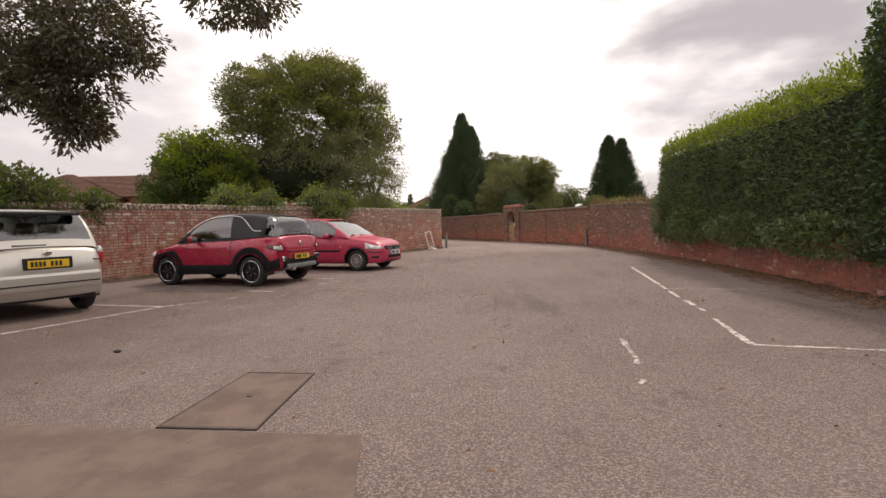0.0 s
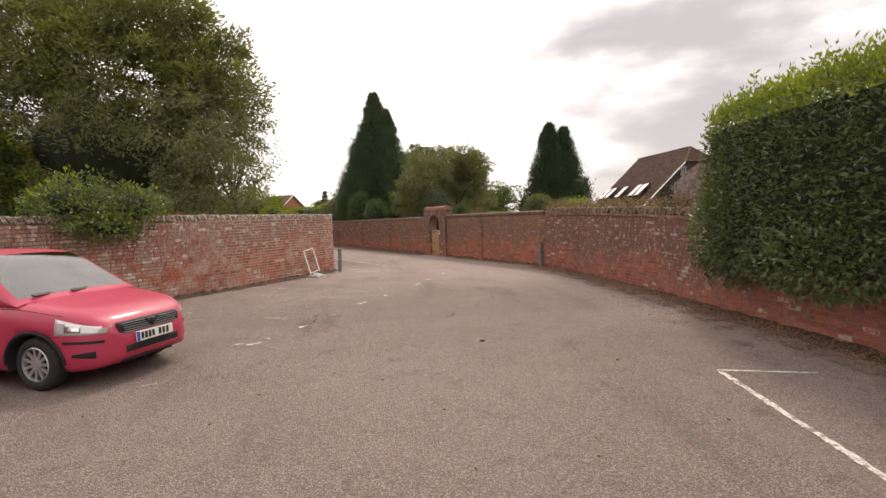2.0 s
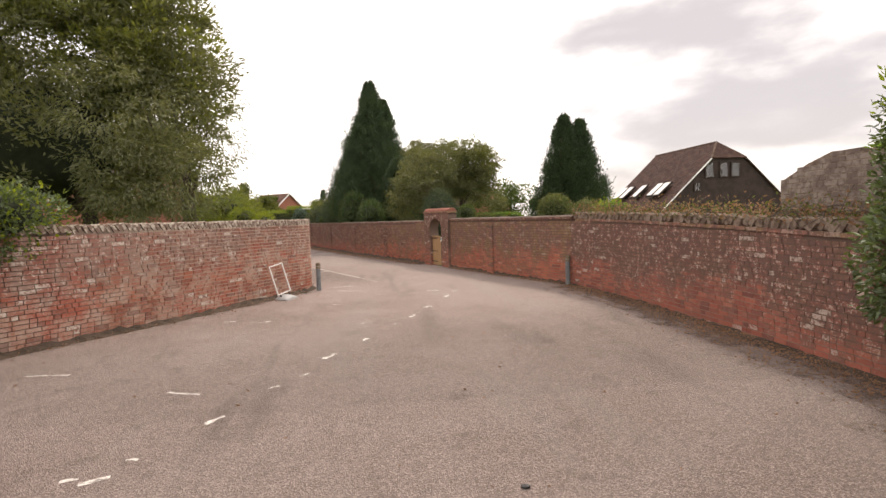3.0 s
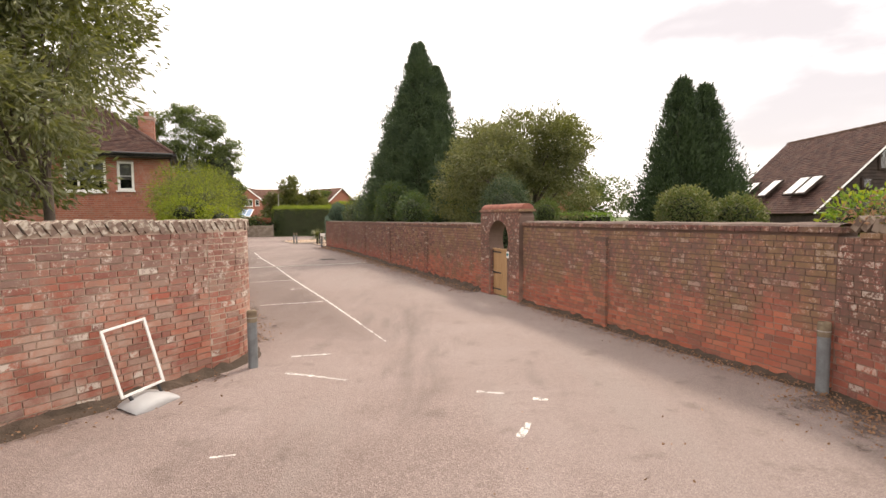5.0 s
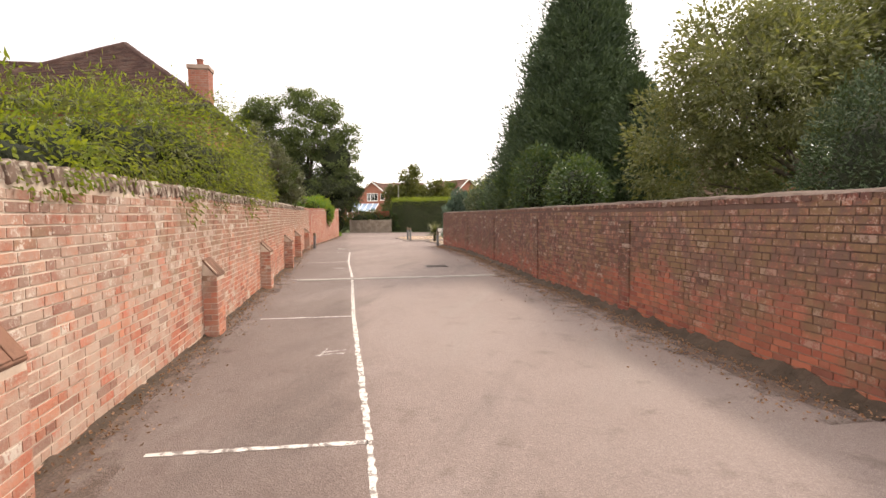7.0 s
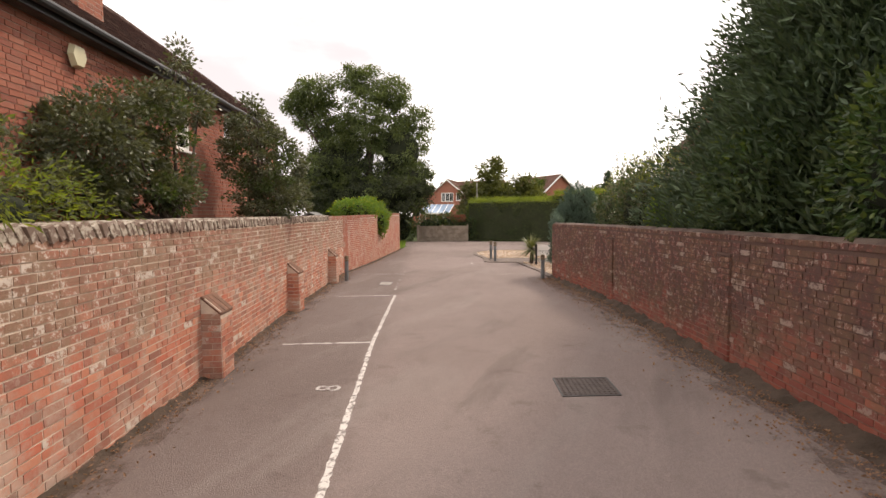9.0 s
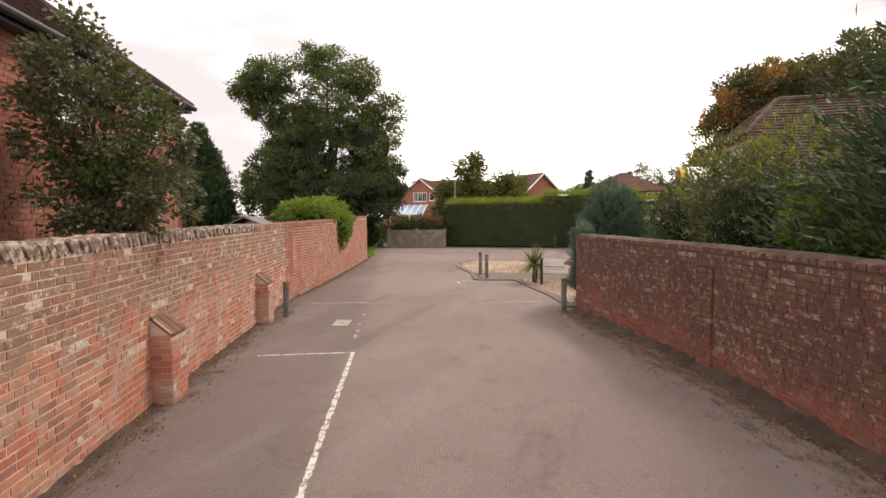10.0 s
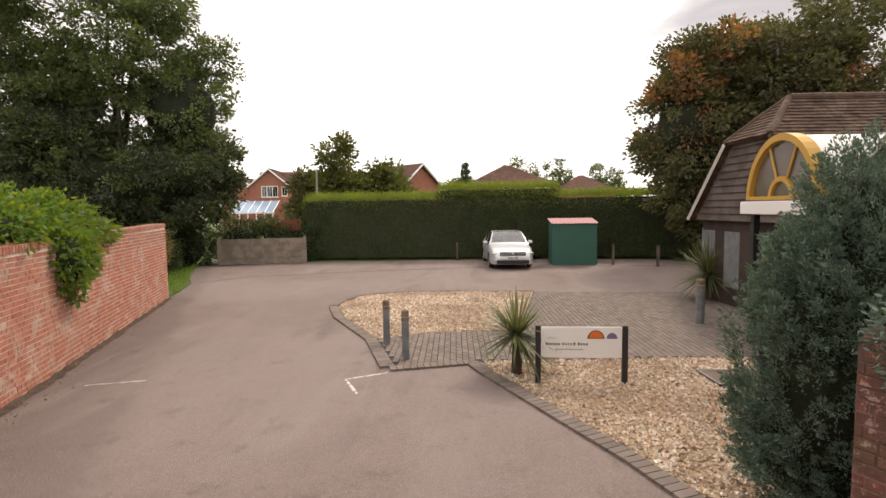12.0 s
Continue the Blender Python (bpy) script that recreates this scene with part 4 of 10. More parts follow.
for a, b, w in [
        ((4.57, 13.95), (5.27, 17.42), 0.10), ((4.43, 13.27), (4.51, 13.72), 0.08), ((4.25, 12.41), (4.39, 13.07), 0.10), ((4.13, 11.62), (4.20, 12.05), 0.12), ((4.06, 11.2), (4.10, 11.44), 0.10), ((3.77, 9.98), (3.92, 10.68), 0.08), ((3.64, 9.42), (3.77, 10.02), 0.12), ((3.64, 9.42), (5.0, 9.01), 0.08),
        ((5.26, 17.42), (6.15, 17.12), 0.07), ((2.0, 31.35), (1.45, 32.52), 0.04), ((1.42, 32.6), (0.14, 35.33), 0.075), ((0.14, 35.33), (-1.9, 39.5), 0.095),
        ((-1.9, 39.5), (-4.02, 44.03), 0.10), ((-4.1, 44.2), (-6.15, 48.33), 0.11), ((-6.15, 48.33), (-8.13, 52.67), 0.10),
        ((-1.25, 34.76), (0.14, 35.31), 0.085), ((-3.22, 38.93), (-1.88, 39.47), 0.08),
        ((-5.42, 43.42), (-4.05, 44.04), 0.10),
        ((-7.42, 47.68), (-6.13, 48.32), 0.10), ((-9.47, 52.02), (-8.13, 52.67), 0.09), ((0.76, 30.5), (1.28, 30.64), 0.09),
        ((0.92, 29.74), (1.31, 29.61), 0.11), ((-7.24, 57.82), (-6.01, 58.38), 0.06), ((-11.49, 56.39), (-10.12, 56.92), 0.06), ((-13.07, 61.09), (-12.3, 61.33), 0.06),
        ((-9.31, 61.48), (-8.74, 61.79), 0.075), ((-9.31, 61.48), (-9.0, 60.9), 0.075)]:
    stripe("bay_line", a, b, w * 0.60, jag=0.010)
for a, b, w in [
        ((4.53, 13.3), (5.95, 12.97), 0.06), ((-4.74, 10.71), (-3.84, 12.66), 0.075), ((-5.34, 13.06), (-3.84, 12.66), 0.075), ((-3.84, 12.68), (-3.33, 13.1), 0.06), ((-5.61, 15.18), (-5.2, 15.08), 0.05), ((-4.8, 15.0), (-4.45, 14.92), 0.05),
        ((-3.40, 14.56), (-2.62, 14.25), 0.09), ((-2.52, 16.59), (-1.85, 16.35), 0.09), ((-2.1, 15.32), (-1.7, 15.87), 0.06),
        ((-3.18, 13.41), (-3.03, 13.54), 0.08), ((-1.34, 37.25), (-1.06, 37.42), 0.045), ((-1.3, 37.4), (-1.1, 37.55), 0.04), ((-1.28, 37.22), (-1.34, 37.55), 0.035), ((3.3, 29.02), (3.6, 28.94), 0.07), ((1.32, 29.6), (1.75, 29.45), 0.05),
        ((-8.58, 53.5), (-8.68, 53.72), 0.07), ((-8.79, 53.98), (-8.86, 54.12), 0.08), ((-9.07, 54.55), (-9.13, 54.66), 0.06), ((-9.47, 55.42), (-9.53, 55.55), 0.06), ((-10.36, 57.42), (-10.4, 57.54), 0.05), ((-7.42, 57.68), (-7.36, 57.76), 0.08), ((-7.5, 58.15), (-7.55, 58.3), 0.05),
        ((2.54, 9.76), (2.48, 9.4), 0.05), ((2.47, 9.36), (2.44, 9.06), 0.04), ((2.43, 9.02), (2.38, 8.86), 0.045), ((2.29, 8.44), (2.22, 8.35), 0.06), ((2.14, 7.63), (2.11, 7.56), 0.04), ((-2.47, 22.96), (-1.9, 22.9), 0.05), ((-0.3, 21.9), (0.1, 21.75), 0.05)]:
    stripe("faded_line", a, b, w * 0.85, m_line_thin, label="faded white line on the tarmac", group="faded markings")
for x, y, l, ang, w in [(1.39, 23.06, .28, 60, .12), (1.86, 23.94, .16, 62, .09), (0.51, 20.95, .22, 55, .08), (-0.02, 19.89, .20, 20, .09), (-0.22, 19.93, .12, 20, .06), (1.18, 22.25, .16, 50, .06),
                        (0.88, 21.84, .14, 40, .06), (-0.7, 18.26, .14, 30, .06), (3.97, 28.77, .16, -20, .11), (3.68, 27.98, .34, 68, .12),
                        (3.09, 26.63, .20, 20, .1), (2.71, 25.69, .22, 66, .1), (2.38, 25.03, .14, 40, .07), (1.74, 25.23, .12, 10, .06), (-0.11, 25.85, .22, 8, .07), (-0.35, 25.9, .12, 8, .06), (-0.81, 26.05, .22, 5, .08), (1.1, 27.5, .2, 8, .06), (0.1, 20.2, .1, 5, .05)]:
    c, s = math.cos(radians(ang)) * l / 2, math.sin(radians(ang)) * l / 2
    stripe("paint_flake", (x - c, y - s), (x + c, y + s), w * 0.6, m_line, jag=0.016, label="flake of old white paint on the tarmac", group="paint flakes")

# tarmac joints, repaired slabs, drains
m_seam = two_tone("dark_tarmac_joint", (0.05, 0.042, 0.038), (0.075, 0.06, 0.053), 9.0, fine=80)
seam = [(-17.3, 71.4), (-15.95, 72.98), (-12.94, 74.06), (-9.88, 75.06), (-8.2, 75.5), (-4.5, 75.9), (0.5, 75.9)]
for a, b in zip(seam, seam[1:]):
    stripe("tarmac_joint", a, b, 0.09, m_seam, label="dark joint between two layers of tarmac", group="tarmac joints")
flat("tarmac_patch", [(-13.3, 11.4), (-7.7, 8.88), (-2.04, 7.78), (0.33, 7.52), (0.42, 6.87), (0.7, -6), (-12, -6)], 0.004, m_slab, "smooth concrete slab edge by the entrance", "pavement")


def cover(name, pts, z, material, label, rim=None):
    root = thing(name, label, "drain cover", (pts[0][0], pts[0][1], 0))
    b = bmesh.new()
    slab(b, [(x - pts[0][0], y - pts[0][1]) for x, y in pts], -0.02, z)
    part("plate", b, material, root)
    cx, cy = sum(p[0] for p in pts) / 4 - pts[0][0], sum(p[1] for p in pts) / 4 - pts[0][1]
    b = bmesh.new()
    q = [(x - pts[0][0], y - pts[0][1]) for x, y in pts]
    for i in range(4):
        x0, y0 = q[i]
        x1, y1 = q[(i + 1) % 4]
        f = 0.955
        a = [(x0, y0), (x1, y1), (cx + (x1 - cx) * f, cy + (y1 - cy) * f), (cx + (x0 - cx) * f, cy + (y0 - cy) * f)]
        slab(b, a, -0.01, z + 0.003)
    part("rim", b, rim or material, root)
    b = bmesh.new()
    tube(b, (cx, cy, z), (cx, cy, z + 0.004), 0.02)
    part("lifting_eye", b, m_black, root)
    return root


cover("manhole_cover", [(-0.97, 7.68), (-0.32, 7.62), (-0.29, 8.77), (-0.87, 8.84)], 0.008, m_slab, "rectangular concrete-filled manhole cover in the tarmac", m_iron)
cover("manhole_cover", [(-9.54, 54.26), (-9.22, 54.33), (-9.42, 54.9), (-9.78, 54.84)], 0.006, m_concrete, "small pale manhole cover by the bays", m_lead)
iron = cover("manhole_cover", [(-2.89, 46.98), (-2.28, 47.27), (-2.5, 47.85), (-3.12, 47.58)], 0.006, m_iron, "dark iron manhole cover in the lane", m_black)
b = bmesh.new()
for i in range(11):
    for j in range(9):
        f, g = (i + 0.9) / 11.8, (j + 0.9) / 9.8
        box(b, (0.61 * f - 0.225 * g, 0.29 * f + 0.59 * g, 0.008), (0.026, 0.026, 0.006), Matrix.Identity(4))
tagged(part("tread", b, m_iron, iron, "raised tread studs"), "raised tread studs", kind="stuff")
# faded bay number
fnt = bpy.data.curves.new("bay_number", 'FONT')
fnt.body, fnt.size, fnt.align_x, fnt.align_y, fnt.extrude = "8", 0.42, 'CENTER', 'CENTER', 0.001
fo = new("bay_number_curve", fnt)
me = fo.to_mesh().copy()
fo.to_mesh_clear()
bpy.data.objects.remove(fo)
bn = tagged(put("bay_number", me, m_line_thin), "faded white bay number eight on the tarmac", "road marking", kind="structure")
bn.matrix_basis = pose(-5.48, 46.25, 0.004, 0, 0, 115)
cover("manhole_cover", [(-4.05, 61.3), (-3.2, 61.3), (-3.2, 61.95), (-4.1, 61.95)], 0.05, m_slab, "square inspection cover in the gravel", m_lead)

# drainage channel across the lane
dr = thing("drain_channel", "concrete drainage channel with slots across the lane", "drain", (-5.2, 43.33, 0))
dl = Line([(-5.2, 43.33), (-0.5, 45.37)])
items = []
for i in range(6):
    s0, s1 = dl.length * i / 6 + 0.006, dl.length * (i + 1) / 6 - 0.006
    for o in (-0.07, 0.07):
        c, x, y, z, sz = along(dl, (s0 + s1) / 2, 0.0, o, (s1 - s0, 0.115, 0.03))
        items.append((c - np.array([-5.2, 43.33, 0]), x, y, z, sz))
pieces(dr, "channel_block", items, m_concrete, m_concrete, pick=lambda p: True)
b = bmesh.new()
slab(b, [(0.0, 0.015), (4.7, 2.055), (4.71, 2.025), (0.01, -0.015)], -0.03, 0.006)
part("slot", b, m_black, dr, "dark slot")
flat("tarmac_patch_2", [(-0.5, 45.55), (-0.1, 45.3), (-0.25, 44.9), (-0.62, 45.15)], 0.004, m_slab, "rough concrete patch beside the wall", "pavement")

# ---------------------------------------------------------------- brick walls
def lerp_top(vals):
    xs, ys = [v[0] for v in vals], [v[1] for v in vals]
    return lambda s: float(np.interp(s, xs, ys))


def edge_coping(wall, line, top, side, seed, s0=0.0, s1=None, tilt=0.5, mat=None, pick=None):
    """Weathered bricks set on edge and leaning one way along the wall's top."""
    rng = random.Random(seed)
    s, s1, items = s0, s1 or line.length, []
    while s < s1:
        w = rng.uniform(0.055, 0.078)
        items.append(along(line, s, top(s) + 0.045 + rng.uniform(-0.012, 0.012), side * (-0.165 + rng.uniform(-0.012, 0.012)), (w, 0.37, 0.135), tilt + rng.uniform(-0.1, 0.1)))
        s += 0.092
    pieces(wall, "coping_brick", items, mat or m_coping, mat or m_coping, pick=pick, rest="coping", wear=0.006)


def flat_coping(wall, line, top, side, seed, h=0.06, out=0.022, s0=0.0, s1=None):
    """A course of headers that stands out a little, rounded off with cement."""
    rng = random.Random(seed)
    s, s1, items = s0, s1 or line.length, []
    while s < s1:
        items.append(along(line, s, top(s) + h / 2, side * (-0.13 + out), (0.103, 0.30, h), 0.0))
        s += 0.113
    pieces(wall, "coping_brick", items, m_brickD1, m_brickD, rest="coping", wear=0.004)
    n = int((s1 - s0) / 0.35)
    V, Q = [], []
    prof = [(out - 0.02, 0.0), (out - 0.05, 0.025), (-0.12, 0.045), (-0.22, 0.04), (-0.27, 0.0)]
    for i in range(n + 1):
        s = s0 + (s1 - s0) * i / n
        p, k = line.at(s), line.n(s) * side
        for o, z in prof:
            q = p + k * (o + rng.uniform(-0.006, 0.006))
            V.append((q[0], q[1], top(s) + h + z * rng.uniform(0.8, 1.2)))
    m = len(prof)
    for i in range(n):
        for j in range(m - 1):
            Q.append((i * m + j, i * m + m + j, i * m + m + j + 1, i * m + j + 1))
    put("cement_capping", quick_mesh("cement_capping", V, Q), m_cement, wall, "lichened cement capping")


# left yard wall, bend and lane wall: the face looks to the right of the line
l_yard, l_bend, l_lane, l_far = Line(LEFT_YARD), Line(smooth_line(LEFT_BEND)), Line(LEFT_LANE), Line(LEFT_FAR)
t_l = lambda s: 1.84
jobs = []
for nm, ln, tp, lab, sd, pk in (
        ("wall_left_yard", l_yard, t_l, "old red brick garden wall with lime bloom and leaning brick coping", 11, lambda p: 27.6 < p[1] < 29.0 and p[2] > 0.5),
        ("wall_left_bend", l_bend, t_l, "rounded end of the old red brick wall", 12, lambda p: p[2] > 0.35),
        ("wall_left_lane", l_lane, lambda s: 1.83 + 0.10 * min(1.0, s / 26), "weathered red brick lane wall with white lichen and buttresses", 13, lambda p: 47.2 < p[1] < 49.0),
        ("wall_left_far", l_far, lerp_top([(0, 1.93), (4, 1.97), (12.5, 2.08)]), "plainer red brick wall at the end of the lane", 14, lambda p: 58.0 < p[1] < 59.8)):
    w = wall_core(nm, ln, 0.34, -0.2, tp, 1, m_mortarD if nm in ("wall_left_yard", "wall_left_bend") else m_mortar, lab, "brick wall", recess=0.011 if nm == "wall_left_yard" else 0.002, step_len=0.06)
    b_one, b_many = (m_brickL1, m_brickL) if nm == "wall_left_lane" else (m_brickB1, m_brickB) if nm == "wall_left_bend" else (m_brickF1, m_brickF) if nm == "wall_left_far" else (m_brick1, m_brick)
    bricks = courses(ln, 0, ln.length, -0.03, tp, 1, sd)
    if nm == "wall_left_lane":
        mix = random.Random(9)
        washed = [mix.random() < (40.5 - i[0][1]) / 6.5 for i in bricks]
        jobs.append((w, [i for i, k in zip(bricks, washed) if k], m_brickP1, m_brickP, lambda p: 33.2 < p[1] < 34.6))
        bricks = [i for i, k in zip(bricks, washed) if not k]
    if nm == "wall_left_yard":
        mix = random.Random(5)
        pale_end = [mix.random() < (i[0][1] - 25.6) / 2.6 for i in bricks]
        jobs.append((w, [i for i, k in zip(bricks, pale_end) if k], m_brickB1, m_brickB, pk))
        bricks = [i for i, k in zip(bricks, pale_end) if not k]
    jobs.append((w, bricks, b_one, b_many, pk))
    if nm != "wall_left_far":
        edge_coping(w, ln, tp, 1, sd, s1=ln.length - (2.6 if nm == "wall_left_lane" else 0.0), pick=(lambda p: 28.2 < p[1] < 50) if nm != "wall_left_yard" else None)
    if nm == "wall_left_lane":
        flat_items = [along(ln, ln.length - 2.6 + i * 0.113, tp(ln.length) + 0.055, -0.15, (0.103, 0.33, 0.11)) for i in range(23)]
        pieces(w, "end_coping_brick", flat_items, m_brickF1, m_brickF, pick=lambda p: True)
    if nm == "wall_left_far":
        items = [along(ln, i * 0.078 + 0.04, tp(i * 0.078) + 0.055, -0.15, (0.066, 0.335, 0.11)) for i in range(int(ln.length / 0.078))]
        pieces(w, "coping_brick", items, m_brickF1, m_brickF, pick=lambda p: True, rest="coping")
        pil = Line([tuple(ln.at(0.0) + ln.n(0.1) * 0.014 - ln.tan(0.1) * 0.1), tuple(ln.at(0.45) + ln.n(0.1) * 0.014)])
        pieces(w, "pier_brick", courses(pil, 0, pil.length, 0, lambda s: 2.03, 1, 77), m_brickF1, m_brickF, pick=lambda p: True)
        endl = Line([tuple(ln.at(ln.length)), tuple(ln.at(ln.length) - ln.n(12) * 0.34)])
        pieces(w, "end_brick", courses(endl, 0, endl.length, 0, lambda s: 2.15, 1, 78), m_brickF1, m_brickF, pick=lambda p: True)

# right walls: the face looks to the left of the line
r_yard, r_near, r_lane, l_gate = Line(RIGHT_YARD), Line(RIGHT_NEAR), Line(RIGHT_LANE), Line(GATE)
t_ry = lerp_top([(0, 1.25), (14, 1.40), (18.5, 1.5), (21, 1.58), (24, 1.66), (27.1, 1.72)])
w_ry = wall_core("wall_right_yard", r_yard, 0.36, -0.2, t_ry, -1, m_mortarR, "red brick yard wall with pale lime bloom and ragged overgrown top", "brick wall", recess=0.002)
jobs.append((w_ry, courses(r_yard, 0, r_yard.length, -0.03, t_ry, -1, 21), m_brickY1, m_brickY, lambda p: 24.4 < p[1] < 26.2))
band = [along(r_yard, s * 0.232 + 12, t_ry(s * 0.232 + 12) + 0.03, 0.10, (0.222, 0.26, 0.055)) for s in range(int((r_yard.length - 12) / 0.232))]
pieces(w_ry, "string_course_brick", band, m_brickR1, m_brickR, pick=lambda p: p[1] > 18, rest="string_course")
rng = random.Random(8)
cop = []
for i in range(150):
    s = 12 + i * (r_yard.length - 12.1) / 150
    cop.append(along(r_yard, s, t_ry(s) + 0.13 + rng.uniform(-0.02, 0.02), 0.16 + rng.uniform(-0.03, 0.03), (0.085, 0.30, 0.16), rng.uniform(0.2, 0.8)))
pieces(w_ry, "coping_brick", cop, m_copingR, m_copingR, pick=lambda p: p[1] > 18, rest="coping", wear=0.02)

t_rn = lambda s: 1.76
w_rn = wall_core("wall_right_near", r_near, 0.34, -0.2, t_rn, -1, m_mortarR, "red brick lane wall with lichened coping and a shallow pier", "brick wall", recess=0.002)
jobs.append((w_rn, courses(r_near, 0, r_near.length, -0.03, t_rn, -1, 22), m_brickR1, m_brickR, lambda p: 30.5 < p[1] < 32.3 and p[2] > 0.3))
flat_coping(w_rn, r_near, t_rn, -1, 31)
t_rl = lerp_top([(0, 1.70), (10, 1.68), (23, 1.66)])
w_rl = wall_core("wall_right_lane", r_lane, 0.34, -0.2, t_rl, -1, m_mortarK, "weathered red brick lane wall with shade in its brick colour and shallow piers", "brick wall", recess=0.002)
bricks = courses(r_lane, 0, r_lane.length, -0.03, t_rl, -1, 23)
# Farther along, more bricks take the copy coloured for the wall's shade.
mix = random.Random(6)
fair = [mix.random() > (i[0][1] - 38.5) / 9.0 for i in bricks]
jobs.append((w_rl, [i for i, k in zip(bricks, fair) if k], m_brickR1, m_brickR, None))
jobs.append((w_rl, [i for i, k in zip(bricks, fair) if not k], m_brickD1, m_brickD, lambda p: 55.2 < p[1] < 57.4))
flat_coping(w_rl, r_lane, t_rl, -1, 32, out=-0.012)
endr = Line([tuple(r_lane.at(r_lane.length)), tuple(r_lane.at(r_lane.length) + r_lane.n(23) * 0.34)])
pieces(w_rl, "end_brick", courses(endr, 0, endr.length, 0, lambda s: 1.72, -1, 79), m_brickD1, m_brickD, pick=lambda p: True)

# shallow piers
for wall, ln, ys, tp in ((w_rn, r_near, (32.35,), 1.55), (w_rl, r_lane, (40.5, 44.4, 49.0, 53.4), 1.45)):
    for k, y in enumerate(ys):
        s = ln.s_of_y(y)
        deep = 0.03 if wall is w_rl else 0.055
        pl = Line([tuple(ln.at(s - 0.17) - ln.n(s) * deep), tuple(ln.at(s + 0.17) - ln.n(s) * deep)])
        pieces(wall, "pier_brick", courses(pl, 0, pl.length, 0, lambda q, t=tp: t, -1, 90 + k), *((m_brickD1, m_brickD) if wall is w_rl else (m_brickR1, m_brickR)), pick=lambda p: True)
        b = bmesh.new()
        m = Matrix.Translation((*ln.at(s), 0)) @ Matrix.Rotation(math.atan2(*ln.tan(s)[::-1]), 4, 'Z')
        box(b, (0, deep * 0.5, tp / 2), (0.325, deep - 0.005, tp), m)
        box(b, (0, deep * 0.4, tp + 0.025), (0.34, deep + 0.01, 0.04), m, 0.01)
        part("pier", b, m_mortarK if wall is w_rl else m_mortarR, wall)

# earth, moss and dead leaves along the foot of each wall
def verge(name, line, side, width, seed, s0=0.0, s1=None, leaves=0, leaf=None, bank=0.05):
    rng = random.Random(seed)
    s1 = s1 or line.length
    n = int((s1 - s0) / 0.12)
    V, Q = [], []
    for i in range(n + 1):
        s = s0 + (s1 - s0) * i / n
        p, k = line.at(s), line.n(s) * side
        w = width * (0.55 + 0.5 * noise.noise(Vector((s * 0.7, seed, 0))) + rng.uniform(0, 0.35))
        for o, z in ((-0.004, bank), (w * 0.3, bank * 0.55), (w, 0.003), (w + 0.015, -0.02)):
            q = p + k * o
            V.append((q[0], q[1], z * rng.uniform(0.5, 1.2) if z > 0 else z))
    for i in range(n):
        for j in range(3):
            Q.append((i * 4 + j, i * 4 + j + 1, i * 4 + 5 + j, i * 4 + 4 + j) if side > 0 else (i * 4 + j, i * 4 + 4 + j, i * 4 + 5 + j, i * 4 + j + 1))
    me = quick_mesh(name, V, Q)
    ob = tagged(put(name, me, m_moss), "mossy earth gathered along the foot of the wall", "soil", kind="stuff")
    if leaves:
        g = np.random.default_rng(seed)
        S = g.uniform(s0, s1, leaves)
        O = np.abs(g.normal(size=leaves)) * width * 1.5 + 0.02
        P = np.array([[*(line.at(s) + line.n(s) * side * o), 0.012 + 0.03 * g.random()] for s, o in zip(S, O)])
        D = np.concatenate([g.normal(size=(leaves, 2)), np.abs(g.normal(size=(leaves, 1))) * 0.35], 1)
        put("fallen_leaves", leaf_mesh("fallen_leaves", P, D, 0.034, 0.02, g), leaf or lf_dry, ob, "brown fallen leaves", "stuff")
    return ob


verge("soil_strip", l_yard, 1, 0.22, 41, 4, None, 900, bank=0.10)
verge("soil_strip", l_bend, 1, 0.17, 42, bank=0.11)
verge("soil_strip", l_lane, 1, 0.15, 43, 0, None, 2600)
verge("soil_strip", l_far, 1, 0.15, 44, 0, None, 300)
verge("soil_strip", r_yard, -1, 0.26, 45, 5, None, 10000)
verge("soil_strip", r_near, -1, 0.15, 46, 0, None, 1200, bank=0.10)
verge("soil_strip", r_lane, -1, 0.27, 47, 0, None, 6500, bank=0.14)

def soil_film(line, side, widths, seed):
    """Thin dirt on the tarmac, thinning away from the wall."""
    root = thing("soil_film", "thin washed-down soil on the tarmac beside the wall", "soil", (0, 0, 0), kind="stuff")
    rng = random.Random(seed)
    n = int(line.length / 0.25)
    edges = [[(0.05 if k == 0 else w * (0.8 + 0.5 * noise.noise(Vector((i * 0.12, k * 7.0, seed))))) for k, w in enumerate([0.0] + widths)] for i in range(n + 1)]
    for k in range(len(widths)):
        V, Q = [], []
        for i in range(n + 1):
            p, nn = line.at(line.length * i / n), line.n(line.length * i / n) * side
            a, c = p + nn * edges[i][k], p + nn * max(edges[i][k + 1], edges[i][k] + 0.02)
            V += [(a[0], a[1], 0.0042), (c[0], c[1], 0.0042)]
        for i in range(n):
            Q.append((2 * i, 2 * i + 1, 2 * i + 3, 2 * i + 2) if side > 0 else (2 * i, 2 * i + 2, 2 * i + 3, 2 * i + 1))
        put("film", quick_mesh("film", V, Q), m_dirt[k], root, kind="stuff")


soil_film(r_lane, -1, [0.45, 0.75, 1.1], 3)
soil_film(r_yard, -1, [0.5, 0.95, 1.5], 4)
soil_film(r_near, -1, [0.18, 0.32, 0.5], 5)
soil_film(l_lane, 1, [0.25, 0.45, 0.7], 6)
soil_film(l_yard, 1, [0.2, 0.35, 0.6], 7)

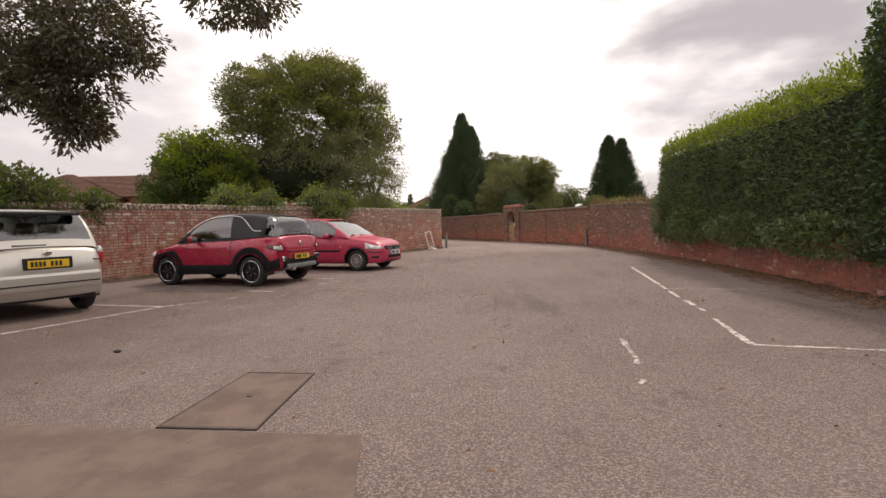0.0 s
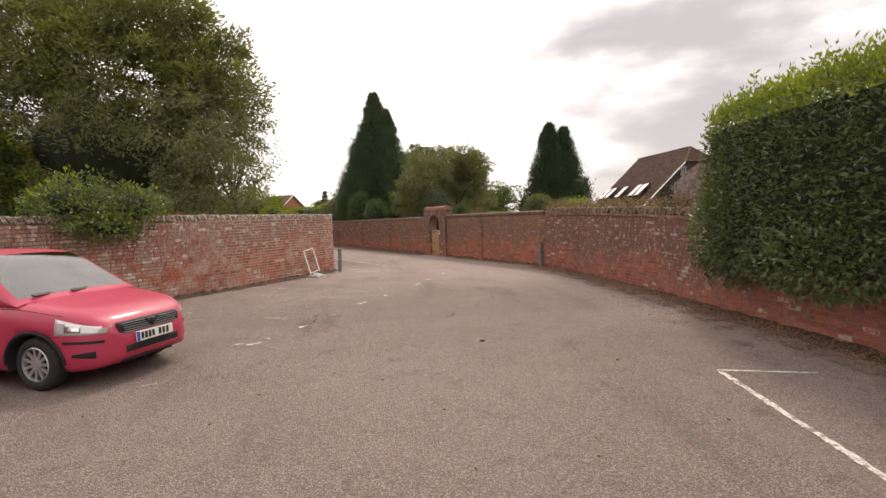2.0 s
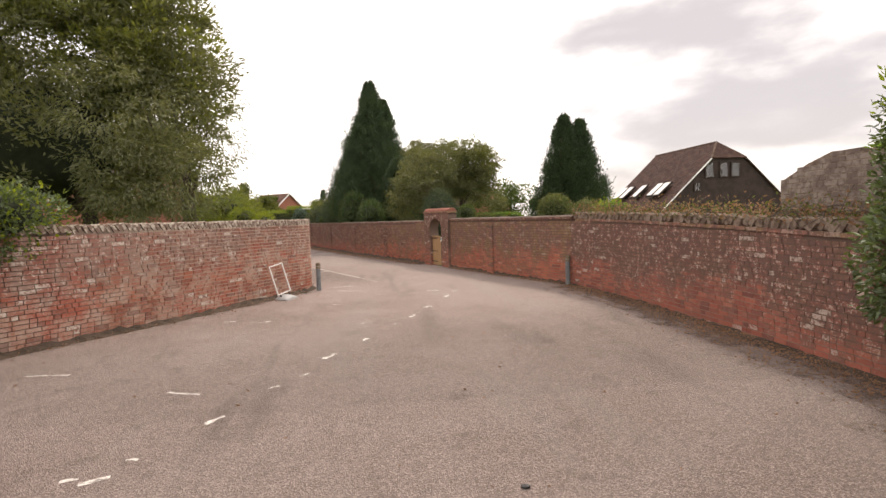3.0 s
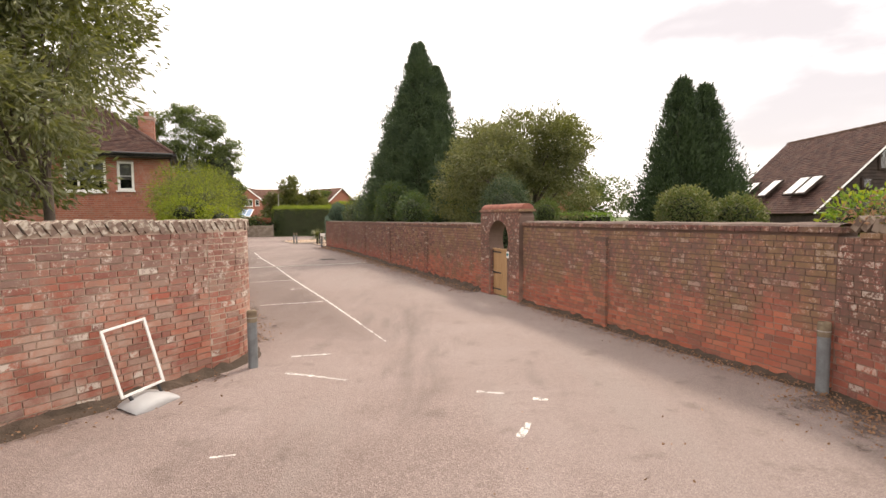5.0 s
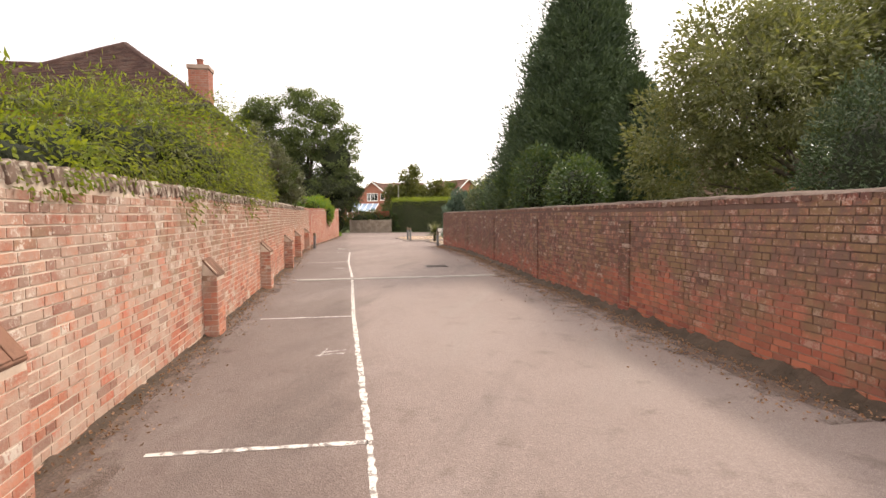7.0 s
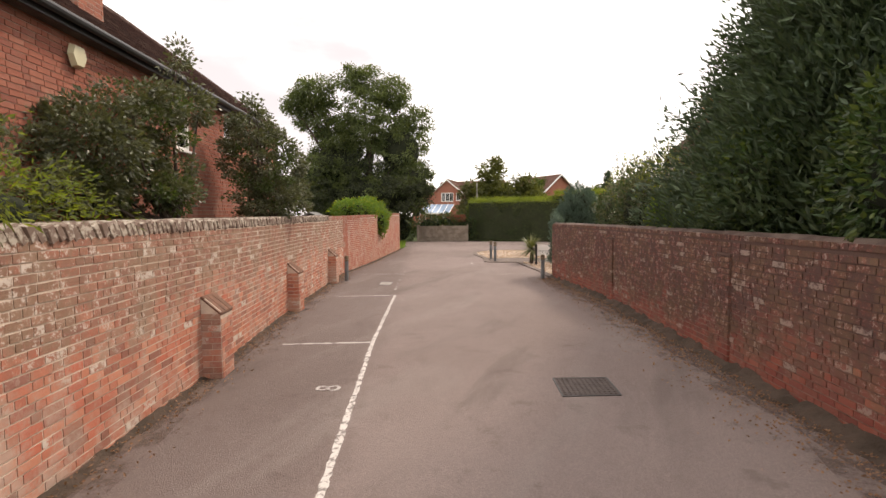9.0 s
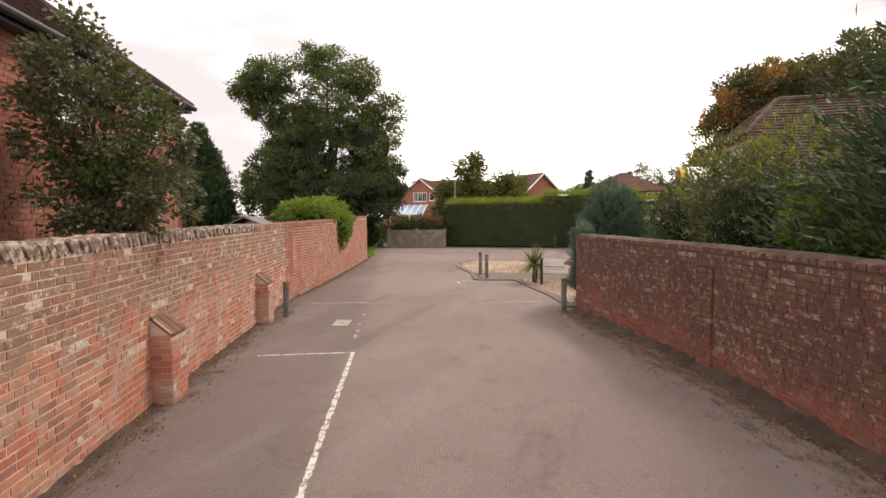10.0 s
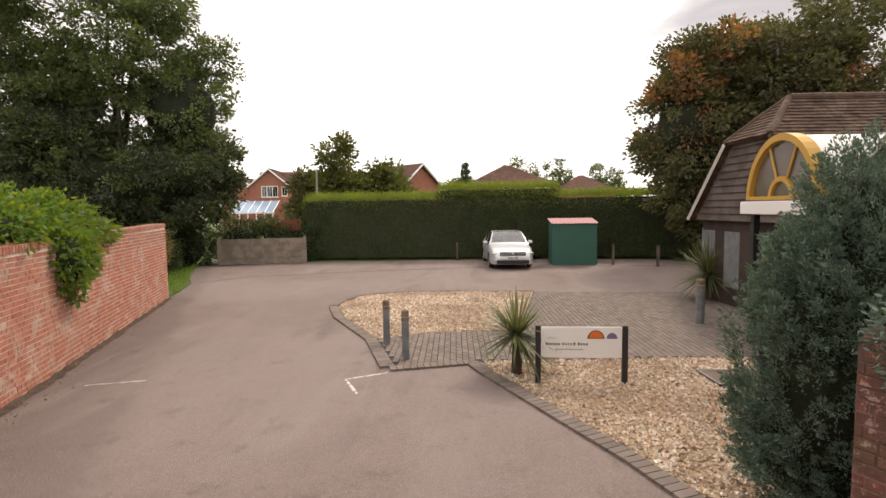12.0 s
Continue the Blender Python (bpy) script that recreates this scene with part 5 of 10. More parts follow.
# ---- buttresses of the lane wall
def buttress(y, seed):
    s = l_lane.s_of_y(y)
    a = math.atan2(*l_lane.tan(s)[::-1])
    root = thing("buttress", "small red brick buttress with a sloping cap against the lane wall", "buttress", (*l_lane.at(s), 0), math.degrees(a), "buttresses of the lane wall")
    b = bmesh.new()
    prof = [(0.01, 0), (-0.30, 0), (-0.30, 0.80), (0.01, 1.02)]
    f0 = [b.verts.new((-0.2, y, z)) for y, z in prof]
    f1 = [b.verts.new((0.2, y, z)) for y, z in prof]
    b.faces.new(f0)
    b.faces.new(f1[::-1])
    for i in range(4):
        b.faces.new((f0[i], f0[(i + 1) % 4], f1[(i + 1) % 4], f1[i]))
    part("body", b, m_mortar, root)
    rng = random.Random(seed)
    it = []
    X, Y, Z = np.eye(3)
    for r in range(11):
        z = 0.036 + r * 0.076
        if z < 0.79:
            for cx, w in (((-0.1, 0.2), (0.1, 0.2)) if r % 2 else ((-0.155, 0.09), (0.0, 0.215), (0.155, 0.09))):
                it.append((np.array([cx, -0.295, z]), X, Y, Z, (w - 0.01, 0.03, 0.065)))
        d = 0.30 if z < 0.8 else 0.30 - (z - 0.8) * 1.35
        for sx in (-0.195, 0.195):
            for cy, w in (((-0.08, 0.16), (-0.23, 0.14)) if r % 2 else ((-0.055, 0.11), (-0.20, 0.20))):
                if -cy + w / 2 < d + 0.03:
                    it.append((np.array([sx, cy, z]), X, Y, Z, (0.03, w - 0.01, 0.065)))
    pieces(root, "brick", it, m_brickL1, m_brickL, pick=lambda p: True)
    b = bmesh.new()
    ang = math.atan2(0.22, 0.31)
    m = Matrix.Translation((0, -0.15, 0.915)) @ Matrix.Rotation(ang, 4, 'X')
    box(b, (0, 0, 0.012), (0.40, 0.385, 0.028), m, 0.006)
    part("cap", b, m_capping, root, "brown brick sloping cap")
    for k in range(3):
        b = bmesh.new()
        box(b, (-0.135 + k * 0.135, rng.uniform(-0.01, 0.01), 0.030), (0.122, 0.36, 0.022), m, 0.005)
        part("cap_brick", b, m_capping, root)
    b = bmesh.new()
    box(b, (-0.196, -0.02, 0.034), (0.022, 0.30, 0.02), m, 0.006)
    part("lime_edge", b, m_mortar, root, "pale lime mortar edge")
    return root


for i, (y, deep) in enumerate(((33.95, 0.5), (37.9, 0.6), (42.02, 0.7), (46.12, 0.8), (50.08, 0.8), (54.12, 0.8))):
    buttress(y, i).scale[1] = deep

# ---- arched gateway in the right wall
GA = math.atan2(GATE[1][1] - GATE[0][1], GATE[1][0] - GATE[0][0])
gm = Matrix.Translation((*GATE[0], 0)) @ Matrix.Rotation(GA, 4, 'Z')      # x along the wall, y away to the lane side
GL, GC, GR, GZ, GH = l_gate.length, 0.95, 0.47, 1.40, 2.14
gate = thing("garden_gateway", "brick gateway with round arch and red half-round coping", "gateway", (*GATE[0], 0), math.degrees(GA))


def opening():
    """The opening's outline from its foot at one side over the arch to the other."""
    pts = [(GC - 0.41, -0.1), (GC - 0.41, 1.16)]
    a0 = math.asin((1.16 - GZ) / GR)
    for i in range(21):
        a = math.pi - a0 + (math.pi + 2 * a0) * -i / 20 if False else (math.pi - a0) - (math.pi - 2 * a0) * i / 20
        pts.append((GC + GR * math.cos(a), GZ + GR * math.sin(a)))
    return pts + [(GC + 0.41, 1.16), (GC + 0.41, -0.1)]


b = bmesh.new()
inner = opening()
outer = []
for x, z in inner:
    if z < 1.2:
        outer.append((0.0 if x < GC else GL, z))
    else:
        a = math.atan2(z - GZ, x - GC)
        k = min((GL / 2 + 0.03) / max(abs(math.cos(a)), 1e-6), (GH - GZ) / max(math.sin(a), 1e-6) if math.sin(a) > 0 else 9)
        outer.append((min(GL, max(0, GC + k * math.cos(a))), min(GH, GZ + k * math.sin(a))))
rows = []
for yy in (0.10, -0.30):
    rows.append(([b.verts.new((x, yy, z)) for x, z in inner], [b.verts.new((x, yy, z)) for x, z in outer]))
for (i0, o0) in rows:
    for k in range(len(inner) - 1):
        b.faces.new((i0[k], i0[k + 1], o0[k + 1], o0[k]))
for k in range(len(inner) - 1):
    b.faces.new((rows[0][0][k], rows[0][0][k + 1], rows[1][0][k + 1], rows[1][0][k]))
    b.faces.new((rows[0][1][k], rows[0][1][k + 1], rows[1][1][k + 1], rows[1][1][k]))
part("arch_wall", b, m_mortarR, gate)
gl = Line([(0, 0.1), (GL, 0.1)])


def gate_hole(s, z):
    if z < 1.16:
        return abs(s - GC) < 0.41 + 0.06
    return math.hypot(s - GC, z - GZ) < GR + 0.24


g_items = courses(gl, 0, GL, 0, lambda s: GH, -1, 51, gate_hole)
for i in range(26):
    a = radians(-18 + i * 216 / 25)
    d = np.array([math.cos(a), 0, math.sin(a)])
    t = np.array([-math.sin(a), 0, math.cos(a)])
    g_items.append((np.array([GC, 0.075, GZ]) + d * (GR + 0.115), t, np.array([0, 1.0, 0]), d, (0.066, 0.07, 0.215)))
for sx in (GC - 0.43, GC + 0.43):
    for r in range(15):
        g_items.append((np.array([sx + (0.006 if sx > GC else -0.006), -0.1, 0.038 + r * 0.076]), np.array([1.0, 0, 0]), np.array([0, 1.0, 0]), np.array([0, 0, 1.0]), (0.06, 0.38, 0.065)))
pieces(gate, "brick", g_items, m_brickY1, m_brickY, pick=lambda p: True)
b = bmesh.new()
n = 9
for seg in range(4):
    x0, x1 = GL * seg / 4 - 0.03, GL * (seg + 1) / 4 + 0.015
    r0 = 0.125 + 0.006 * (seg % 2)
    ra = [[b.verts.new((x, -0.1 - 1.35 * r0 * math.cos(math.pi * i / n), GH + r0 * math.sin(math.pi * i / n))) for i in range(n + 1)] for x in (x0, x1)]
    for i in range(n):
        b.faces.new((ra[0][i], ra[0][i + 1], ra[1][i + 1], ra[1][i]))
    b.faces.new(ra[0])
    b.faces.new(ra[1][::-1])
    b.faces.new((ra[0][0], ra[1][0], ra[1][n], ra[0][n]))
part("ridge_coping", b, m_ridge, gate, "red half-round coping tiles", smooth=False)
b = bmesh.new()
box(b, (GL / 2, -0.1, GH - 0.035), (GL + 0.06, 0.46, 0.06), None, 0.01)
part("coping_bed", b, m_brickR, gate)

door = thing("garden_gate_door", "light oiled boarded wooden gate with black strap hinges", "gate", (*(Vector((*GATE[0], 0)) + Matrix.Rotation(GA, 3, 'Z') @ Vector((GC - 0.4, 0.0, 0.03))),), math.degrees(GA))
X, Y, Z = np.eye(3)
pieces(door, "board", [(np.array([0.057 + i * 0.114, 0.0, 0.56]), X, Y, Z, (0.108, 0.028, 1.10)) for i in range(7)], m_wood, m_wood, pick=lambda p: True)
b = bmesh.new()
box(b, (0.4, 0.0, 1.13), (0.82, 0.06, 0.035), None, 0.006)
part("top_rail", b, m_wood, door)
b = bmesh.new()
for z in (0.16, 0.56, 0.98):
    box(b, (0.4, -0.035, z), (0.78, 0.035, 0.10))
part("back_rail", b, m_wood, door)
for z in (0.14, 0.55, 1.06):
    b = bmesh.new()
    box(b, (0.60, 0.02, z), (0.40, 0.008, 0.035), None, 0.003)
    tube(b, (0.805, 0.02, z - 0.04), (0.805, 0.02, z + 0.04), 0.013)
    part("strap_hinge", b, m_black, door, "black iron strap hinge")
b = bmesh.new()
for i in range(6):
    a0, a1 = i / 6, (i + 1) / 6
    f = lambda t: (0.80 + 0.012 - 0.05 * math.sin(t * 3), 0.025 + 0.02 * math.sin(t * 3.1), 0.62 + 0.2 * t)
    tube(b, f(a0), f(a1), 0.009, 0.009, 6)
part("latch", b, m_black, door)
sg = thing("round_notice", "small blue-green round notice on a white plate by the gate", "sign", tuple(gm @ Vector((GC - 0.46, 0.112, 1.06))), math.degrees(GA))
b = bmesh.new()
box(b, (0, 0.0, 0), (0.10, 0.008, 0.15), None, 0.002)
part("plate", b, m_white, sg)
b = bmesh.new()
tube(b, (0, 0.003, 0.01), (0, 0.009, 0.01), 0.042, 0.042, 18)
part("disc", b, plain("notice_teal", (0.02, 0.20, 0.22), 0.5), sg, "blue-green disc")

# ---------------------------------------------------------------- trees, hedges and shrubs
def slab_hedge(name, label, outline, z0, top, density, leaf, size, seed, face_dirs=True, topleaf=None, top_density=1.3, ragged=0.06, shoots=0, fall=None, band=0.0, core=None):
    """A clipped hedge on a plan outline: a solid core coloured as its inner shade, with leaves over its sides and top.
    """
    rng = np.random.default_rng(seed)
    o = np.array([outline[0][0], outline[0][1], 0.0])
    root = thing(name, label, "hedge", tuple(o))
    n = len(outline)
    P, D, TP, TD = [], [], [], []
    cen = np.mean(np.array(outline), 0)
    for i in range(n):
        a, b2 = np.array(outline[i]), np.array(outline[(i + 1) % n])
        L = np.hypot(*(b2 - a))
        nrm = np.array([(b2 - a)[1], -(b2 - a)[0]]) / L
        if np.dot(nrm, (a + b2) / 2 - cen) < 0:
            nrm = -nrm
        m = int(L * (top - z0) * density)
        f, h = rng.random(m), rng.random(m)
        xy = a + (b2 - a) * f[:, None]
        z = z0 + (top - z0) * h
        bulge = np.array([noise.noise(Vector((x * 1.3, y * 1.3, zz * 1.3))) for x, y, zz in zip(xy[:, 0], xy[:, 1], z)]) * 0.14 - 0.10 * np.clip((h - 0.86) / 0.14, 0, 1) ** 2 * 2
        xy = xy + nrm * (bulge + rng.normal(size=m) * ragged * 0.5)[:, None]
        P.append(np.column_stack([xy, z]))
        D.append(np.column_stack([np.tile(nrm, (m, 1)), np.full(m, 0.25)]) * 0.8 + rng.normal(size=(m, 3)) * 0.6)
    lo, hi = np.min(outline, 0), np.max(outline, 0)
    m = int(np.prod(hi - lo) * density * top_density)
    xy = lo + rng.random((m, 2)) * (hi - lo)
    poly = np.array(outline)
    inside = np.zeros(m, bool)
    j = n - 1
    for i in range(n):
        c = ((poly[i, 1] > xy[:, 1]) != (poly[j, 1] > xy[:, 1])) & (xy[:, 0] < (poly[j, 0] - poly[i, 0]) * (xy[:, 1] - poly[i, 1]) / (poly[j, 1] - poly[i, 1] + 1e-9) + poly[i, 0])
        inside ^= c
        j = i
    xy = xy[inside]
    z = top + np.array([noise.noise(Vector((x * 1.1, y * 1.1, 3))) for x, y in xy]) * 0.10 + np.abs(rng.normal(size=len(xy))) * ragged
    TP.append(np.column_stack([xy, z]))
    TD.append(np.column_stack([rng.normal(size=(len(xy), 2)) * 0.6, np.full(len(xy), 1.0)]))
    for _ in range(shoots):
        c = xy[rng.integers(len(xy))]
        k = rng.integers(8, 18)
        hgt = rng.uniform(0.15, 0.5)
        zz = rng.random(k) * hgt
        TP.append(np.column_stack([c + rng.normal(size=(k, 2)) * 0.03, top + zz]))
        TD.append(np.column_stack([rng.normal(size=(k, 2)), np.full(k, 0.7)]))
    P, D = np.concatenate(P), np.concatenate(D)
    if band:
        # the sunlit top's tint thins out down the upper part of the sides
        lime = rng.random(len(P)) < np.clip((P[:, 2] - (top - band)) / band, 0, 1) ** 1.3
        TP.append(P[lime])
        TD.append(D[lime])
        P, D = P[~lime], D[~lime]
    T, TD = np.concatenate(TP), np.concatenate(TD)
    if fall:
        for q in (P, T):
            g = np.clip((q[:, 1] - fall[0]) / (fall[1] - fall[0]), 0, 1)
            q[:, 2] = z0 + (q[:, 2] - z0) * (1 - fall[2] * g * g)
    put("leaves", leaf_mesh("leaves", P - o, D, size[0], size[1], rng), leaf, root)
    put("new_growth", leaf_mesh("new_growth", T - o, TD, size[0], size[1], rng), topleaf or leaf, root, "leaves with the sunlit top put into their colour" if topleaf else "")
    b = bmesh.new()
    k = [((x - cen[0]) * 0.0 + x, (y - cen[1]) * 0.0 + y) for x, y in outline]
    ins = []
    for x, y in k:
        d = np.array([x, y]) - cen
        l = np.hypot(*d)
        q = cen + d * max(0.0, (l - 0.16) / l)
        ins.append((q[0] - o[0], q[1] - o[1]))
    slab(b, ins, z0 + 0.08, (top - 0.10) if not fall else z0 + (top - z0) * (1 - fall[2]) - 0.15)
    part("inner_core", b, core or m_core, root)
    return root


# clipped laurel hedge over the right yard wall
slab_hedge("laurel_hedge", "tall clipped green hedge with bright yellow-green top over the yard wall",
           [(6.55, 11.35), (6.85, 15.7), (7.0, 19.8), (7.32, 20.65), (8.3, 20.8), (10.6, 20.2), (10.6, 10.5), (7.0, 10.4)], 0.78, 3.22, 760, lf_hedge, (0.085, 0.034), 101, topleaf=lf_top, shoots=110, ragged=0.10, fall=(18.2, 20.9, 0.06), band=0.42)
slab_hedge("laurel_hedge", "taller dark end of the clipped hedge", [(6.15, 7.2), (6.42, 11.6), (6.62, 12.0), (8.8, 12.1), (8.8, 7.0)], 0.5, 3.85, 520, lf_dark, (0.09, 0.04), 102, shoots=16)
bush("hanging_hedge_foot", "leafy hedge skirt hanging over the brick wall", "hedge", [(7.15, 19.9, 1.3, 0.34, 0.75, 0.75), (6.95, 18.0, 1.0, 0.28, 1.2, 0.42), (6.72, 15.2, 0.9, 0.25, 1.4, 0.30), (6.5, 12.7, 0.85, 0.25, 1.3, 0.32)], 320, lf_hedge, (0.085, 0.038), 103, core=False)

# ivy and shrubs on the left yard wall
bush("ivy_mound", "dark ivy mound on top of the yard wall", "ivy", [(-9.4, 15.0, 2.15, 0.8, 1.0, 0.8), (-8.8, 15.9, 2.05, 0.7, 0.8, 0.62), (-8.0, 16.9, 1.9, 0.4, 0.6, 0.34), (-10.5, 13.6, 2.2, 0.9, 1.2, 0.85)], 300, lf_mid, (0.10, 0.065), 104, extra=(lf_olive, 0.3), wobble=0.55)
bush("ivy_mound", "bushy green shrub spilling over the yard wall", "ivy", [(-6.2, 20.7, 2.05, 0.6, 0.9, 0.5), (-5.5, 21.7, 2.0, 0.5, 0.8, 0.45)], 330, lf_hedge, (0.085, 0.05), 105, extra=(lf_lime, 0.22), grow=0.3, wobble=0.55)
bush("ivy_mound", "rounded green shrub on the yard wall", "ivy", [(-4.2, 23.5, 2.18, 0.6, 0.95, 0.5), (-3.6, 24.6, 2.1, 0.55, 0.85, 0.48), (-3.75, 24.0, 1.75, 0.42, 1.3, 0.3)], 360, lf_hedge, (0.08, 0.048), 106, extra=(lf_lime, 0.22), grow=0.3, wobble=0.55)

# broad trees behind the left yard wall
tree("broadleaf_tree", "large rounded olive-green willow behind the yard wall", "tree", (-6.5, 32.0, 0), 11,
     [(-1.0, -0.3, 7.0, 3.5, 2.9, 2.7, 215), (-3.0, -0.5, 7.9, 1.9, 1.8, 1.6, 110), (0.5, -0.2, 8.6, 2.2, 2.0, 1.3, 110), (2.1, 0.3, 6.2, 2.0, 2.0, 2.2, 130), (-0.7, -0.9, 4.2, 3.2, 2.8, 2.1, 150), (-3.0, -0.6, 5.8, 1.6, 1.7, 1.8, 90), (1.0, 0.6, 3.1, 1.8, 1.6, 1.2, 90),
      (-3.9, -0.6, 9.2, 0.3, 0.3, 0.7, 8), (-2.2, -0.5, 9.5, 0.5, 0.4, 0.6, 14), (-0.8, -0.4, 9.7, 0.5, 0.4, 0.6, 14), (0.6, -0.3, 9.9, 0.5, 0.4, 0.5, 14), (1.9, -0.2, 9.3, 0.5, 0.4, 0.5, 14), (3.2, 0.0, 8.1, 0.6, 0.5, 0.5, 14)],
     70, lf_grey, (0.17, 0.062), 201, 0.24, 0.36, extra=[([(-0.8, -0.4, 7.4, 3.5, 2.9, 2.5, 130), (2.1, 0.3, 6.5, 2.1, 2.1, 2.1, 90), (0.6, -0.2, 8.8, 2.3, 2.0, 1.2, 50)], lf_willow, 100)], zmin=1.9, surface=0.62, droop=-0.15, cores=(4,))
tree("willow_tree", "airy grey-green tree with drooping sprays over the wall end", "tree", (-3.35, 31.3, 0), 7,
     [(0.1, 0.2, 5.4, 1.25, 1.3, 1.6, 80), (-0.3, 0.1, 6.6, 1.0, 1.0, 0.9, 34), (-0.2, -1.9, 3.1, 1.5, 1.1, 1.2, 66), (0.7, -1.5, 3.3, 0.8, 0.7, 1.1, 26), (1.0, -0.6, 3.9, 0.6, 0.6, 0.9, 20), (-0.8, -2.2, 4.6, 1.4, 1.2, 1.2, 50)],
     66, lf_grey, (0.13, 0.036), 202, 0.09, 0.34, surface=0.8, droop=0.5, zmin=1.85, forks=10)
tree("small_tree", "bright green garden tree behind the ivy", "tree", (-11.2, 28.7, 0), 5.6, [(0, 0, 3.9, 1.9, 1.9, 1.5, 120), (1.3, 0.3, 2.9, 1.5, 1.5, 1.2, 80), (-1.3, -0.3, 2.9, 1.4, 1.4, 1.1, 80), (0.2, 0, 5.0, 0.9, 0.9, 0.6, 30), (1.5, 0.2, 4.2, 0.7, 0.7, 0.7, 24)], 70, lf_mid, (0.16, 0.085), 203, 0.1, 0.32, surface=0.8, extra=[([(0.2, -0.1, 4.3, 2.0, 2.0, 1.6, 110), (1.4, 0.2, 3.3, 1.5, 1.5, 1.3, 70)], lf_lime, 60)], cores=(0,))
# evergreen boughs that hang into view beside the entrance
tree("evergreen_oak", "dark evergreen tree whose boughs hang over the parked car", "tree", (-9.58, 9.05, 0), 9,
     [(1.5, 1.5, 6.2, 3.0, 2.6, 1.8, 60), (5.2, 2.2, 6.0, 2.6, 2.4, 1.1, 60), (4.1, 2.9, 4.15, 0.95, 0.8, 0.75, 112), (5.35, 2.9, 4.15, 0.85, 0.75, 0.65, 95), (4.9, 2.9, 3.45, 0.72, 0.55, 0.6, 88), (5.0, 2.9, 2.85, 0.34, 0.36, 0.40, 44), (5.85, 3.0, 3.85, 0.28, 0.35, 0.32, 14), (3.9, 2.9, 3.45, 0.35, 0.35, 0.35, 24), (7.25, 3.3, 4.75, 0.85, 0.7, 0.42, 80)],
     40, lf_evergreen, (0.105, 0.042), 204, 0.28, 0.16, forks=2, droop=0.3, limb=0.3)

# behind the right wall
conifer("leyland_cypress", "tall dark green conifer behind the lane wall", (1.6, 50.2, 0), [(0, 0, 10.9, 2.9), (0.85, 0.5, 9.8, 2.5), (0.1, -1.5, 6.2, 2.0), (-1.1, 1.9, 7.4, 2.8), (1.6, -2.3, 5.6, 1.9), (-0.6, 0.2, 8.6, 2.8)], lf_conifer, 205, (0.15, 0.045), 1500, 46, 0.88, 0.24, 1.2, 0.25)
bush("cherry_laurel", "glossy dark laurel leaning over the lane wall", "shrub", [(1.6, 45.2, 2.1, 0.7, 1.2, 0.9), (0.5, 47.6, 2.4, 0.8, 1.5, 1.2), (-0.5, 50.3, 2.3, 0.8, 1.3, 1.1)], 300, lf_dark, (0.11, 0.045), 206, extra=(lf_mid, 0.3))
tree("garden_tree", "spreading grey-olive tree in the garden", "tree", (6.35, 43.8, 0.2), 6.3,
     [(0.3, 0, 4.3, 1.9, 1.9, 1.6, 165), (-1.8, -1.6, 3.7, 1.4, 1.4, 1.2, 110), (1.1, -0.4, 4.5, 1.0, 1.1, 1.1, 80), (0.2, 0.2, 2.6, 2.4, 2.2, 1.2, 130), (-2.6, -0.8, 2.6, 1.2, 1.2, 1.5, 80), (-2.0, -0.2, 4.7, 1.0, 1.0, 0.8, 40)], 90, lf_grey, (0.11, 0.05), 207, 0.16, 0.30, surface=0.72, forks=14, extra=[([(0.2, 0, 4.5, 2.2, 2.1, 1.6, 80), (1.2, -0.4, 4.5, 1.0, 1.1, 1.0, 36)], lf_olive, 85)])
conifer("twin_cypress", "dense dark twin-topped conifer", (13.65, 45.7, 0), [(-0.42, 0, 7.75, 1.95), (0.6, 0.1, 7.45, 1.95)], lf_yew, 208, (0.17, 0.05), 2200, 32, 0.86, 0.14, 1.0, 0.9)
bush("clipped_yew", "dark clipped yew dome behind the gateway", "topiary", [(4.75, 38.5, 1.7, 0.85, 0.85, 1.42)], 900, lf_yew, (0.06, 0.022), 209, wobble=0.05)
bush("clipped_ball", "round clipped green bush", "topiary", [(6.15, 39.6, 2.05, 0.42, 0.42, 0.45)], 800, lf_mid, (0.06, 0.03), 210, wobble=0.06, stem=True)
bush("clipped_ball", "round clipped variegated bush", "topiary", [(10.3, 39.0, 2.0, 0.78, 0.78, 0.78)], 600, lf_mid, (0.08, 0.05), 211, wobble=0.06, extra=(lf_grey, 0.55), stem=True)
bush("clipped_ball", "low round clipped bush", "topiary", [(11.85, 38.9, 1.85, 0.72, 0.72, 0.66)], 600, lf_mid, (0.08, 0.05), 212, wobble=0.06, stem=True, extra=(lf_grey, 0.5))
slab_hedge("garden_hedge", "low clipped garden hedge", [(7.4, 49.0), (11.8, 50.2), (12.0, 51.2), (7.4, 50.2)], 0.0, 2.0, 160, lf_bright, (0.09, 0.05), 213)
tree("garden_tree", "low distant garden tree", "tree", (11.0, 57.0, 0), 5.2, [(0, 0, 3.4, 2.4, 2.0, 1.7, 80), (2.2, 0, 3.0, 1.8, 1.6, 1.5, 60)], 50, lf_mid, (0.2, 0.1), 214, 0.14)
bush("wall_top_shrub", "yellow-green shrub above the yard wall", "shrub", [(9.3, 31.0, 1.85, 0.55, 0.5, 0.42)], 260, lf_bright, (0.10, 0.05), 215, extra=(lf_lime, 0.4), stem=True)
bush("wall_top_shrub", "leafy shrub behind the raised wall", "shrub", [(9.6, 22.2, 2.45, 0.45, 0.5, 0.45), (9.4, 20.9, 2.5, 0.4, 0.5, 0.4)], 260, lf_bright, (0.12, 0.06), 216, extra=(lf_lime, 0.3), stem=True)

